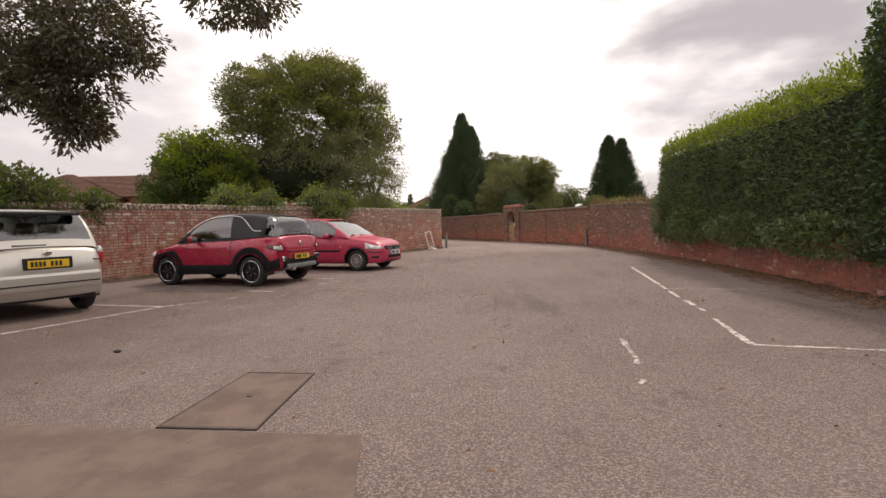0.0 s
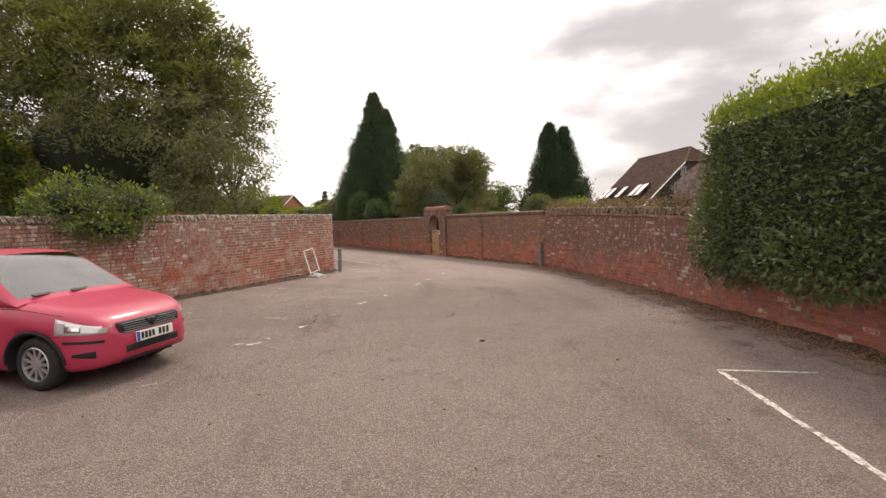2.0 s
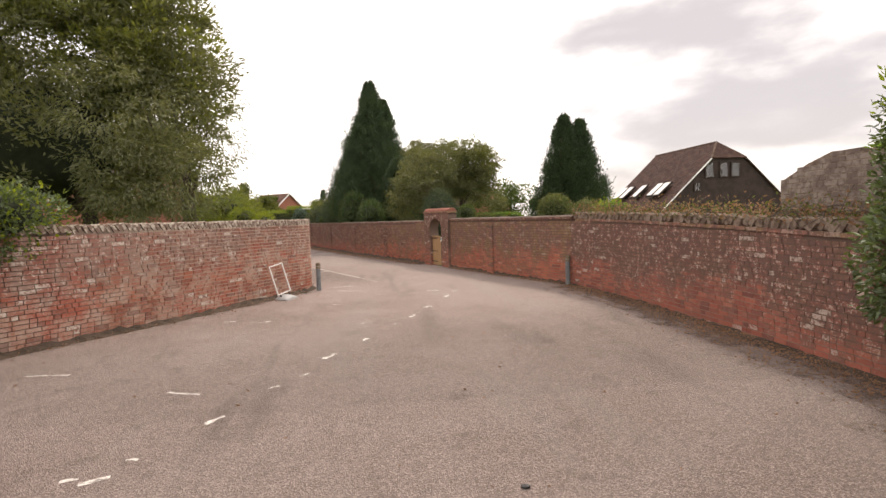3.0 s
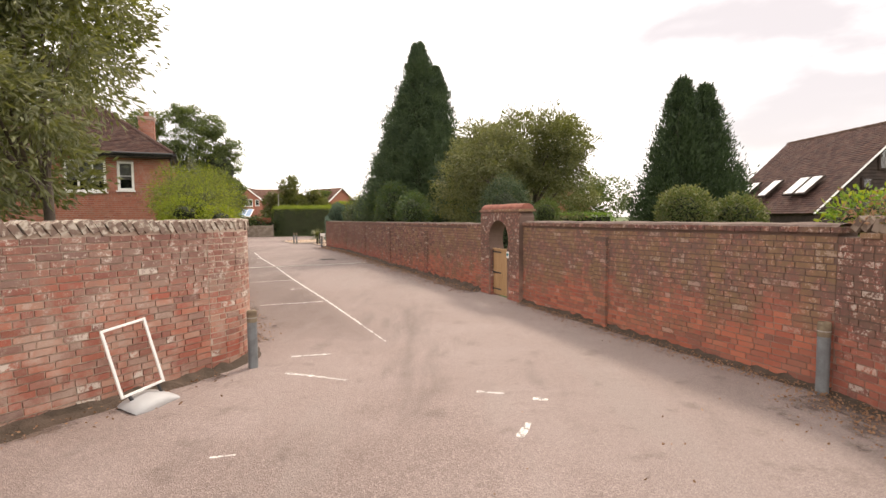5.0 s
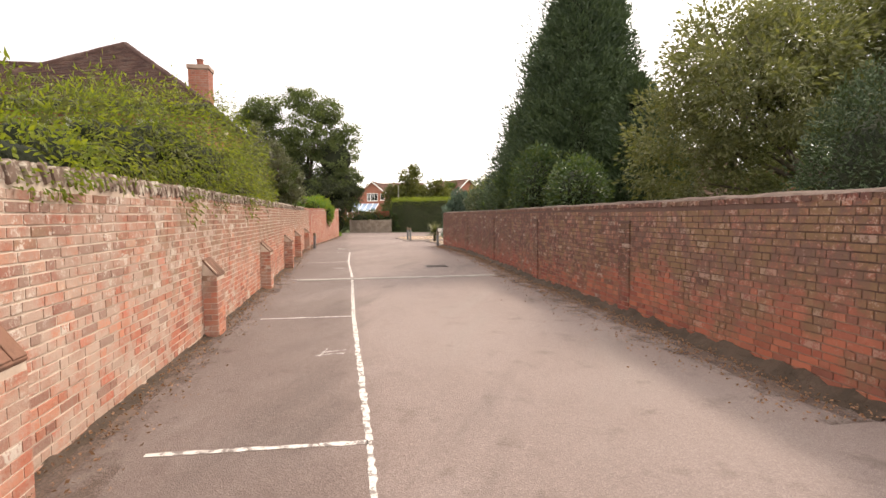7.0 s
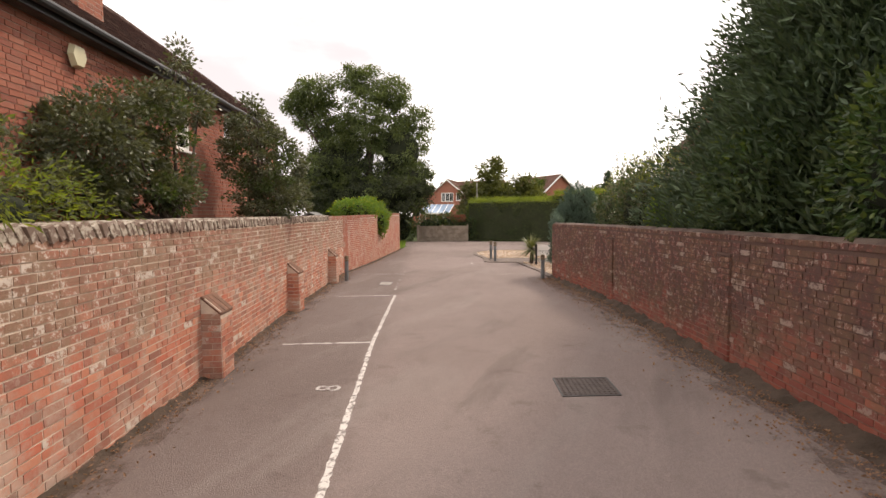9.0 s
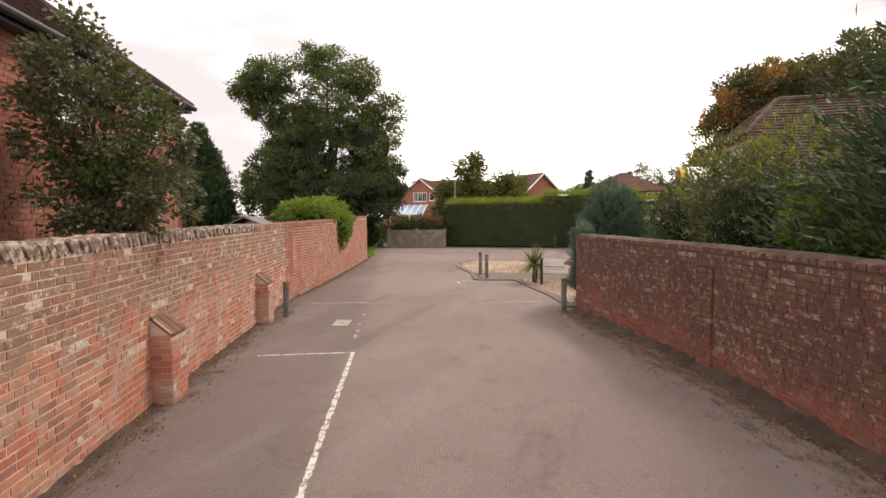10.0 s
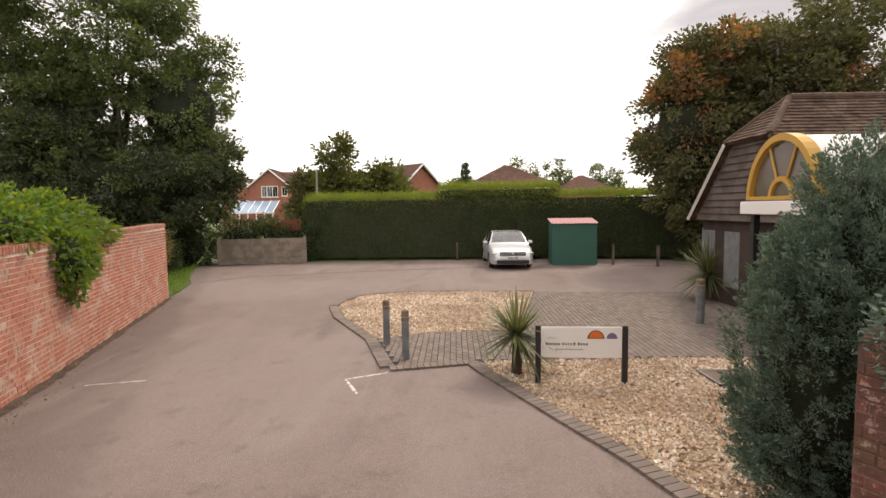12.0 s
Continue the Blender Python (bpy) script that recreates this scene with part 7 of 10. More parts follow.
pieces(h1, "brick", courses(l1, 0, 5.8, 1.5, lambda s: EV - 0.1, 1, 61, hole_f(f_holes)) + courses(l2, 0, 10.95, 1.5, lambda s: EV - 0.1, 1, 62, hole_f(l_holes)), m_brickN1, m_brickN, pick=lambda p: p[0] > 0.1 and 8.4 < p[1] < 10.4 and p[2] > 2.6)
E0 = 0.5
R0, R1 = (-2.75, 2.9, 7.05), (-2.75, 8.4, 7.05)
c00, c10, c11, c01 = (-6.0, -E0, EV), (E0, -E0, EV), (E0, 11.15, EV), (-6.0, 11.15, EV)
roof_face(h1, [c00, c10, R0])
roof_face(h1, [c10, c11, R1, R0], pick=lambda p: p[0] > -0.6 and p[1] > 8.5)
roof_face(h1, [c11, c01, R1], tile=(0.33, 0.2))
roof_face(h1, [c01, c00, R0, R1], tile=(0.33, 0.2))
for a, b2 in ((R0, R1), (c10, R0), (c00, R0), (c11, R1)):
    ridge_line(h1, a, b2)
for a, b2 in (((-6.0, -0.48, EV - 0.07), (0.5, -0.48, EV - 0.07)), ((0.48, -0.5, EV - 0.07), (0.48, 11.15, EV - 0.07))):
    b = bmesh.new()
    lo, hi = Vector(a), Vector(b2)
    box(b, (lo + hi) / 2, ((hi - lo).x + 0.03, max((hi - lo).y, 0.03), 0.13) if abs((hi - lo).x) > 1 else (0.03, (hi - lo).y, 0.13))
    part("fascia", b, m_black, h1, "dark fascia board")
b = bmesh.new()
box(b, (-2.75, -0.24, EV - 0.15), (6.4, 0.44, 0.02))
part("soffit", b, m_board, h1)
b = bmesh.new()
box(b, (0.39, 5.3, EV - 0.13), (0.16, 11.6, 0.02))
part("soffit", b, m_board, h1)
gutter(h1, (0.56, -0.5, EV - 0.03), (0.56, 11.15, EV - 0.03), ((0.37, 10.8, 0), (0.37, 10.8, EV - 0.1)))
gutter(h1, (-6, -0.56, EV - 0.03), (0.5, -0.56, EV - 0.03), ((0.37, 0.2, 0), (0.37, 0.2, EV - 0.1)))
ch = part("chimney", (lambda bb: (box(bb, (-0.68, 3.4, 5.5), (0.62, 0.62, 2.2)), box(bb, (-0.68, 3.4, 6.52), (0.70, 0.70, 0.14), None, 0.02), bb)[2])(bmesh.new()), m_mortarH, h1)
it = []
for sgn, fx in ((1, -0.37), (-1, -0.99)):
    ln = Line([(fx, 3.09), (fx, 3.71)] if sgn > 0 else [(fx, 3.71), (fx, 3.09)])
    it += courses(ln, 0, 0.62, 4.9, lambda s: 6.45, 1, 63)
for fy in (3.09, 3.71):
    ln = Line([(-0.99, fy), (-0.37, fy)] if fy < 3.3 else [(-0.37, fy), (-0.99, fy)])
    it += courses(ln, 0, 0.62, 4.9, lambda s: 6.45, 1, 64)
pieces(ch, "chimney_brick", it, m_brickN1, m_brickN, pick=lambda p: p[1] < 3.2)
b = bmesh.new()
lathe(b, [(0.11, 6.58), (0.10, 6.8), (0.12, 6.83), (0.09, 6.84)], 14, Matrix.Translation((-0.68, 3.4, 0)))
part("chimney_pot", b, m_ridge, ch, "red clay pot")
b = bmesh.new()
box(b, (-0.52, 3.4, 5.05), (0.55, 0.8, 0.25))
part("flashing", b, m_lead, ch)
al = thing("alarm_box", "yellowed white burglar alarm box under the eaves", "alarm box", tuple(Matrix.Translation((-8.5, 43.9, 0)) @ Matrix.Rotation(radians(25.5), 4, 'Z') @ Vector((0.35, 1.85, 4.15))), 25.5)
b = bmesh.new()
pts = [(-0.10, 0.14), (0.10, 0.14), (0.15, 0.0), (0.08, -0.15), (-0.08, -0.15), (-0.15, 0.0)]
lo = [b.verts.new((0.0, y, z)) for y, z in pts]
hi = [b.verts.new((0.07, y * 0.85, z * 0.85)) for y, z in pts]
b.faces.new(lo)
b.faces.new(hi[::-1])
for i in range(6):
    b.faces.new((lo[i], lo[(i + 1) % 6], hi[(i + 1) % 6], hi[i]))
part("cover", b, plain("aged_white_plastic", (0.62, 0.57, 0.38), 0.5), al)
# left wing of the house
wing = thing("house_wing", "lower tiled wing of the brick house", "house", (-8.5, 43.9, 0), 25.5)
facade(wing, (-12.5, 1.6), (-5.55, 1.6), 0, EV, [], mat=m_brickN)
roof_face(wing, [(-12.6, 1.1, EV), (-5.3, 1.1, EV), (-3.2, 4.4, 6.7), (-12.6, 4.4, 6.7)], tile=(0.33, 0.11))
roof_face(wing, [(-5.3, 7.7, EV), (-12.6, 7.7, EV), (-12.6, 4.4, 6.7), (-3.2, 4.4, 6.7)], tile=(0.33, 0.2))
ridge_line(wing, (-12.6, 4.4, 6.7), (-3.2, 4.4, 6.7))

# ---- second brick house farther along
h2 = thing("brick_house", "red brick house with small-paned white windows", "house", (-27.35, 67.15, 0), 120.0)
hs = [(1.75, 2.1, 3.5, 4.62), (3.85, 5.65, 3.55, 4.62), (3.2, 6.2, 0.4, 2.2), (1.3, 2.15, 1.1, 2.25)]
_, fm3 = facade(h2, (-9.2, 0), (0, 0), 0, 4.75, [(9.2 - b2, 9.2 - a, c, d) for a, b2, c, d in hs], mat=m_mortarR)
m_h2 = fm3
for (a, b2, c, d), cols in zip(hs, (1, 3, 4, 2)):
    window_in(h2, m_h2, 9.2 - b2, 9.2 - a, c, d, cols=cols, rows=4)
lh2 = Line([(-9.2, 0), (0, 0)])
pieces(h2, "brick", courses(lh2, 0, 9.2, 1.4, lambda s: 4.7, 1, 65, hole_f([(9.2 - b2, 9.2 - a, c, d) for a, b2, c, d in hs])), m_brickN1, m_brickN)
facade(h2, (0, 0), (0, 7), 0, 4.75, [], mat=m_brickN)
facade(h2, (-7.2, -0.45), (-7.2, 0), 0, 4.75, [], mat=m_brickN)
facade(h2, (-11.0, -0.45), (-7.2, -0.45), 0, 4.75, [], mat=m_brickN)
roof_face(h2, [(-9.5, -0.4, 4.75), (0.4, -0.4, 4.75), (-3.4, 3.4, 7.2), (-9.5, 3.4, 7.2)], tile=(0.25, 0.14))
roof_face(h2, [(0.4, -0.4, 4.75), (0.4, 7.2, 4.75), (-3.4, 3.4, 7.2)], tile=(0.33, 0.2))
roof_face(h2, [(-11.4, -0.85, 4.75), (-7.0, -0.85, 4.75), (-9.2, 2.4, 7.0)], tile=(0.25, 0.14))
roof_face(h2, [(-7.0, -0.85, 4.75), (-7.0, 3.0, 4.75), (-9.2, 2.4, 7.0)], tile=(0.25, 0.14))
ridge_line(h2, (0.4, -0.4, 4.75), (-3.4, 3.4, 7.2))
gutter(h2, (-9.5, -0.45, 4.72), (0.45, -0.45, 4.72), ((-0.12, -0.06, 0), (-0.12, -0.06, 4.6)))

# ---- garden sheds behind the lane wall
gs = thing("garden_shed", "small shed with grey felt roof behind the wall", "shed", (-15.2, 58.6, 0), 115)
b = bmesh.new()
box(b, (0, 0, 0.95), (1.3, 1.2, 1.9))
part("shed_wall", b, m_dkboard, gs)
b = bmesh.new()
for sgn in (-1, 1):
    m = Matrix.Translation((0, sgn * 0.36, 2.03)) @ Matrix.Rotation(-sgn * 0.42, 4, 'X')
    box(b, (0, 0, 0), (1.5, 0.85, 0.04), m)
part("felt_roof", b, plain("grey_green_felt", (0.17, 0.17, 0.16), 0.9, scale=3.0), gs, "weathered grey felt roof")
fr = thing("timber_fence", "reddish-brown timber fence behind the wall", "fence", (-17.6, 62.0, 0), 112)
X = AX
pieces(fr, "board", [(np.array([i * 0.15 - 2.5, 0.02 * (i % 2), 1.0]), AX, AY, AZ, (0.145, 0.02, 2.0)) for i in range(34)], plain("red_brown_stain", (0.15, 0.055, 0.04), 0.8), plain("red_brown_stain_b", (0.15, 0.055, 0.04), 0.8), pick=lambda p: True)

# ---- half-hipped barns by the car park
def half_hip(root, L, half, eave, ridge, hip, tiles=(0.20, 0.11), mats=None, pick=None, boards=None):
    """Ridge along x from 0; the boarded gable with its half hip looks along -x."""
    sl = (ridge - eave) / half
    hw = (ridge - hip) / sl
    inset = hw * 0.95
    for sg in (-1, 1):
        e0, e1 = (-0.12, sg * half, eave), (L, sg * half, eave)
        p2, p3, p4 = (L, 0, ridge), (inset, 0, ridge), (-0.12, sg * hw, hip)
        roof_face(root, [e0, e1, p2, p3, p4] if sg < 0 else [e1, e0, p4, p3, p2], tiles, mats, pick if sg < 0 else None)
    roof_face(root, [(-0.12, hw, hip), (-0.12, -hw, hip), (inset, 0, ridge)], tiles, mats)
    ridge_line(root, (inset, 0, ridge), (L, 0, ridge), 0.10, m_tile_old)
    ridge_line(root, (-0.12, -hw, hip), (inset, 0, ridge), 0.08, m_tile_old)
    ridge_line(root, (-0.12, hw, hip), (inset, 0, ridge), 0.08, m_tile_old)
    it2 = []
    n = int((hip - eave) / 0.17)
    for i in range(n + 1):
        z = eave + 0.05 + i * 0.17
        w = half + (eave - z - 0.1) / sl - 0.05
        if z < hip:
            it2.append((np.array([0.02, 0.0, z]), AY, np.array([0.97, 0, -0.243]), np.array([0.243, 0, 0.97]), (2 * w, 0.022, 0.19)))
    pieces(root, "weatherboard", it2, boards or m_board, boards or m_board, pick=lambda p: True)
    for sg in (-1, 1):
        b2 = bmesh.new()
        tube(b2, (-0.14, sg * half, eave - 0.03), (-0.14, sg * hw, hip - 0.03), 0.05, 0.05, 4)
        part("bargeboard", b2, m_white if sg > 0 else m_dkboard, root)
    b2 = bmesh.new()
    box(b2, (L / 2 + 0.1, 0, eave / 2), (L - 0.1, 2 * half - 0.5, eave))
    part("wall", b2, m_dkboard, root, "dark boarded wall")
    b2 = bmesh.new()
    vs = [b2.verts.new((0.05, y, z)) for y, z in ((-half, eave), (half, eave), (hw, hip), (-hw, hip))]
    b2.faces.new(vs)
    part("gable", b2, m_dkboard, root)


bA = thing("tiled_barn", "old barn with brown mossy tile roof and boarded gable", "barn", (-1.55, 60.0, 0), 9)
half_hip(bA, 11, 2.85, 2.1, 4.9, 3.95, mats=(m_tile_old, m_tile_old), pick=None, boards=m_paleboard)
bB = thing("tiled_barn", "weatherboarded barn with half-hipped clay tile roof", "barn", (-1.25, 66.2, 0), 4)
half_hip(bB, 12, 2.55, 2.15, 4.85, 3.95, mats=(m_tile_old, m_tile_old))
for y in (-1.9, -0.6, 0.9, 2.0):
    b = bmesh.new()
    box(b, (0.2, y, 1.15), (0.06, 0.75, 1.5))
    box(b, (0.17, y, 1.15), (0.05, 0.66, 1.38))
    part("window", b, m_galv, bB)

cp = thing("barrel_porch", "white barrel-vaulted porch with yellow arched window", "porch", (-2.52, 62.75, 0), 4)
yel = plain("yellow_painted_frame", (0.52, 0.30, 0.045), 0.5)
wht = plain("translucent_white_vault", (0.74, 0.73, 0.72), 0.35, var=0.05)
b = bmesh.new()
n = 20
arcs = []
for x in (0.05, 1.0, 2.0, 3.0):
    arcs.append([b.verts.new((x, 0.82 * math.cos(math.pi * i / n), 2.58 + 1.0 * math.sin(math.pi * i / n))) for i in range(n + 1)])
for a, c in zip(arcs, arcs[1:]):
    for i in range(n):
        b.faces.new((a[i], a[i + 1], c[i + 1], c[i]))
part("vault", b, wht, cp, smooth=True)


def arch_bar(r0, r1, x0, x1, z=2.58, k=1.0, seg=20):
    bb = bmesh.new()
    rings = []
    for x in (x0, x1):
        for r in (r0, r1):
            rings.append([bb.verts.new((x, r * 0.82 * math.cos(math.pi * i / seg), z + r * k * math.sin(math.pi * i / seg))) for i in range(seg + 1)])
    for i in range(seg):
        for p, q in ((0, 1), (1, 3), (3, 2), (2, 0)):
            bb.faces.new((rings[p][i], rings[p][i + 1], rings[q][i + 1], rings[q][i]))
    return bb


part("arch_frame", arch_bar(0.92, 1.03, -0.06, 0.14), yel, cp, "yellow arched frame")
part("inner_arch", arch_bar(0.28, 0.36, -0.03, 0.05), yel, cp)
part("seam", arch_bar(0.99, 1.02, 1.45, 1.52), m_concrete, cp)
for ang in (65, 115):
    b = bmesh.new()
    c, s = math.cos(radians(ang)), math.sin(radians(ang))
    tube(b, (0, 0.82 * 0.34 * c, 2.58 + 0.34 * s), (0, 0.82 * 0.92 * c, 2.58 + 0.92 * s), 0.022, 0.022, 6)
    part("glazing_bar", b, yel, cp)
b = bmesh.new()
box(b, (0.0, 0, 2.60), (0.10, 1.70, 0.06))
part("sill_bar", b, yel, cp)
# Opaque pane: the glass's brown reflection is put into its colour.
b = bmesh.new()
vs = [b.verts.new((0.02, 0.82 * 0.9 * math.cos(math.pi * i / n), 2.6 + 0.9 * math.sin(math.pi * i / n))) for i in range(n + 1)]
b.faces.new(vs)
part("arched_pane", b, plain("brown_arch_pane", (0.15, 0.125, 0.10), 0.12, var=0.3), cp, "opaque pane with its dull reflection painted in")
b = bmesh.new()
box(b, (1.5, 0, 2.44), (3.2, 1.9, 0.22), None, 0.02)
part("fascia", b, m_white, cp, "white fascia")
for y in (-0.85, 0.85):
    for x in (0.12, 2.8):
        b = bmesh.new()
        box(b, (x, y, 1.17), (0.11, 0.11, 2.34), None, 0.01)
        part("post", b, m_black, cp)

# ---- big barn with roof lights beyond the right wall
bb_ = thing("long_barn", "large brown-tiled barn with roof lights and dark boarded gable", "barn", (26.4, 49.1, 0), 90)
half_hip(bb_, 9.4, 4.95, 2.0, 6.75, 5.5, tiles=(0.33, 0.16), mats=(m_tile1, m_tile), boards=m_dkboard)
for y, z, w0, h0 in ((1.45, 4.66, 0.5, 0.9), (0.36, 4.66, 0.5, 0.9), (-0.5, 4.66, 0.5, 0.9), (2.35, 3.5, 0.34, 0.4)):
    b = bmesh.new()
    box(b, (-0.06, y, z), (0.1, w0 + 0.14, h0 + 0.14), None, 0.01)
    w = part("window", b, m_dkboard, bb_)
    b = bmesh.new()
    box(b, (-0.11, y, z), (0.02, w0, h0))
    part("pane", b, m_pane, w)
for x in (1.9, 2.85, 5.2, 7.3, 8.3):
    for k in range(1):
        m = Matrix.Translation((x, 3.75, 3.46)) @ Matrix.Rotation(-math.atan2(4.75, 5.4), 4, 'X')
        b = bmesh.new()
        box(b, (0, 0, 0.06), (0.85, 1.5, 0.10), m, 0.01)
        r = part("roof_light", b, m_dkboard, bb_)
        # Opaque white pane: the sky's reflection is put into its colour.
        b = bmesh.new()
        box(b, (0, 0, 0.12), (0.68, 1.3, 0.02), m)
        part("pane", b, wht, r, "roof-light pane with a pale sky reflection painted in")

# ---- distant houses
def far_house(name, label, at, rz, w, d, eave, ridge, wins, hip=False, wall=None):
    """A gable or hip looks along -y; wins are (x, z, w, h, columns) on that face."""
    root = thing(name, label, "house", at, rz, "houses beyond the hedge")
    wl = wall or m_brickN
    _, m = facade(root, (-w / 2, 0), (w / 2, 0), 0, eave, [(x + w / 2 - ww / 2, x + w / 2 + ww / 2, z, z + h) for x, z, ww, h, c in wins if z + h < eave], mat=wl)
    for x, z, ww, h, c in wins:
        window_in(root, m, x + w / 2 - ww / 2, x + w / 2 + ww / 2, z, z + h, cols=c, rows=1, fw=0.09, curtain=False)
    facade(root, (w / 2, 0), (w / 2, d), 0, eave, [], mat=wl)
    facade(root, (-w / 2, d), (-w / 2, 0), 0, eave, [], mat=wl)
    t = (0.4, 0.25)
    far = (m_tile_far, m_tile_far)
    if hip:
        k = min(w, d) * 0.48
        roof_face(root, [(-w / 2 - .3, -.3, eave), (w / 2 + .3, -.3, eave), (0.3, k, ridge), (-0.3, k, ridge)], t, far)
        roof_face(root, [(w / 2 + .3, -.3, eave), (w / 2 + .3, d, eave), (0.3, k, ridge)], t, far)
        roof_face(root, [(-w / 2 - .3, d, eave), (-w / 2 - .3, -.3, eave), (-0.3, k, ridge)], t, far)
    else:
        b2 = bmesh.new()
        vs = [b2.verts.new((x, 0.02, z)) for x, z in ((-w / 2, eave), (w / 2, eave), (0, ridge - 0.05))]
        b2.faces.new(vs)
        part("gable", b2, wl, root)
        roof_face(root, [(w / 2 + .3, -.25, eave - .2), (w / 2 + .3, d, eave - .2), (0, d, ridge), (0, -.25, ridge)], t, far)
        roof_face(root, [(-w / 2 - .3, d, eave - .2), (-w / 2 - .3, -.25, eave - .2), (0, -.25, ridge), (0, d, ridge)], t, far)
        for sg in (-1, 1):
            b2 = bmesh.new()
            tube(b2, (sg * (w / 2 + .3), -.3, eave - .25), (0, -.3, ridge - 0.05), 0.09, 0.09, 4)
            part("bargeboard", b2, m_white, root)
    return root


far_house("distant_house", "brick house with white-edged gable beyond the gardens", (-31.6, 111.8, 0), 8, 4.6, 9, 5.4, 7.35, [(0, 4.1, 1.9, 1.3, 3), (1.7, 4.2, 0.7, 1.1, 1)])
far_house("distant_house", "tiled house wing with plain gable", (-36.0, 113.5, 0), 8, 4.4, 9, 4.9, 6.6, [(-0.6, 3.8, 1.3, 1.2, 2), (1.0, 3.8, 1.0, 1.2, 2)])
far_house("distant_house", "long tiled roof between the gardens", (-24.4, 117.0, 0), 98, 5.0, 10, 5.0, 7.3, [])
far_house("distant_house", "brick house with tile roof and bare gable", (-12.3, 98.0, 0), 48, 4.3, 7, 4.5, 6.38, [])
far_house("distant_house", "brick bungalow with hipped roof above the hedge", (-4.4, 101.0, 0), 3, 8.2, 8, 4.45, 6.6, [(-0.4, 3.5, 1.6, 0.9, 3), (2.8, 3.5, 1.3, 0.8, 2)], True)
far_house("distant_house", "low tiled roof beyond the hedge", (4.6, 112.0, 0), 0, 6.4, 8, 4.2, 6.1, [], True)
far_house("distant_house", "brown hipped tile roof beyond the yard wall", (-29.6, 42.5, 0), 22, 8.4, 8.4, 3.9, 6.15, [], True)
far_house("distant_house", "long brown tiled roof wing beyond the yard wall", (-24.4, 49.6, 0), 96, 6.4, 9.5, 4.4, 6.3, [])
far_house("distant_house", "brick house end among garden trees", (12.8, 66.0, 0), -10, 4.6, 6, 3.4, 5.0, [])
cs = thing("conservatory", "blue-glazed conservatory roof behind the brambles", "conservatory", (-31.8, 108.0, 0), 8)
b = bmesh.new()
for i in range(6):
    m = Matrix.Translation((-2.2 + i * 0.88, 0.6, 3.0)) @ Matrix.Rotation(0.42, 4, 'X')
    box(b, (0, 0, 0), (0.09, 3.2, 0.08), m)
box(b, (0, -0.85, 2.32), (4.7, 0.12, 0.16))
part("roof_bars", b, m_white, cs)
for i in range(5):
    m = Matrix.Translation((-1.76 + i * 0.88, 0.6, 3.0)) @ Matrix.Rotation(0.42, 4, 'X')
    b = bmesh.new()
    box(b, (0, 0, 0.0), (0.78, 3.1, 0.03), m)
    part("roof_pane", b, plain("blue_glazing", (0.26, 0.36, 0.48), 0.1, var=0.1) if i == 0 else bpy.data.materials["blue_glazing"], cs, "bluish glazing")
for i in range(6):
    b = bmesh.new()
    box(b, (-2.2 + i * 0.88, -0.85, 1.15), (0.1, 0.1, 2.3))
    part("post", b, m_white, cs)

# ---------------------------------------------------------------- cars
m_cglass = sheet_glass("car_window_sheet", (0.34, 0.37, 0.365), 0.04, 0.10, 1.7)
m_tyre = plain("tyre_rubber", (0.02, 0.02, 0.021), 0.85, var=0.2, relief=0.002, scale=20)
m_alloy = plain("silver_alloy", (0.50, 0.50, 0.50), 0.35, 0.7, scale=12)
m_lens = plain("clear_lamp_lens", (0.62, 0.62, 0.62), 0.12, 0.35, var=0.25, scale=25)
m_redlens = plain("red_lamp_lens", (0.35, 0.015, 0.02), 0.15, var=0.3, scale=25)
m_plate_y = plain("yellow_plate", (0.66, 0.42, 0.02), 0.4, var=0.05)
m_plate_w = plain("white_plate", (0.72, 0.72, 0.70), 0.4, var=0.05)
m_ink = plain("plate_ink", (0.02, 0.02, 0.02), 0.5)
m_blue = plain("plate_blue", (0.02, 0.09, 0.36), 0.4)
m_trim = plain("dark_grey_trim", (0.014, 0.014, 0.015), 0.6, var=0.2, spec=0.3)
m_clad = plain("black_cladding", (0.009, 0.009, 0.010), 0.8, var=0.2, spec=0.15)
m_seat = plain("seat_fabric", (0.035, 0.036, 0.04), 0.9, var=0.3)
m_chrome = plain("chrome", (0.6, 0.6, 0.6), 0.12, 1.0, var=0.05)


def interp(tab):
    xs, ys = [t[0] for t in tab], [t[1] for t in tab]

    def f(x):
        # smooth through the control points
        i = int(np.clip(np.searchsorted(xs, x) - 1, 0, len(xs) - 2))
        t = np.clip((x - xs[i]) / (xs[i + 1] - xs[i]), 0, 1)
        d = lambda k: 0.0 if k <= 0 or k >= len(xs) - 1 else (ys[k + 1] - ys[k - 1]) / (xs[k + 1] - xs[k - 1])
        h = xs[i + 1] - xs[i]
        m0 = d(i) if i > 0 else (ys[1] - ys[0]) / (xs[1] - xs[0])
        m1 = d(i + 1) if i + 1 < len(xs) - 1 else (ys[-1] - ys[-2]) / (xs[-1] - xs[-2])
        return float((2 * t**3 - 3 * t**2 + 1) * ys[i] + (t**3 - 2 * t**2 + t) * h * m0 + (-2 * t**3 + 3 * t**2) * ys[i + 1] + (t**3 - t**2) * h * m1)
    return f


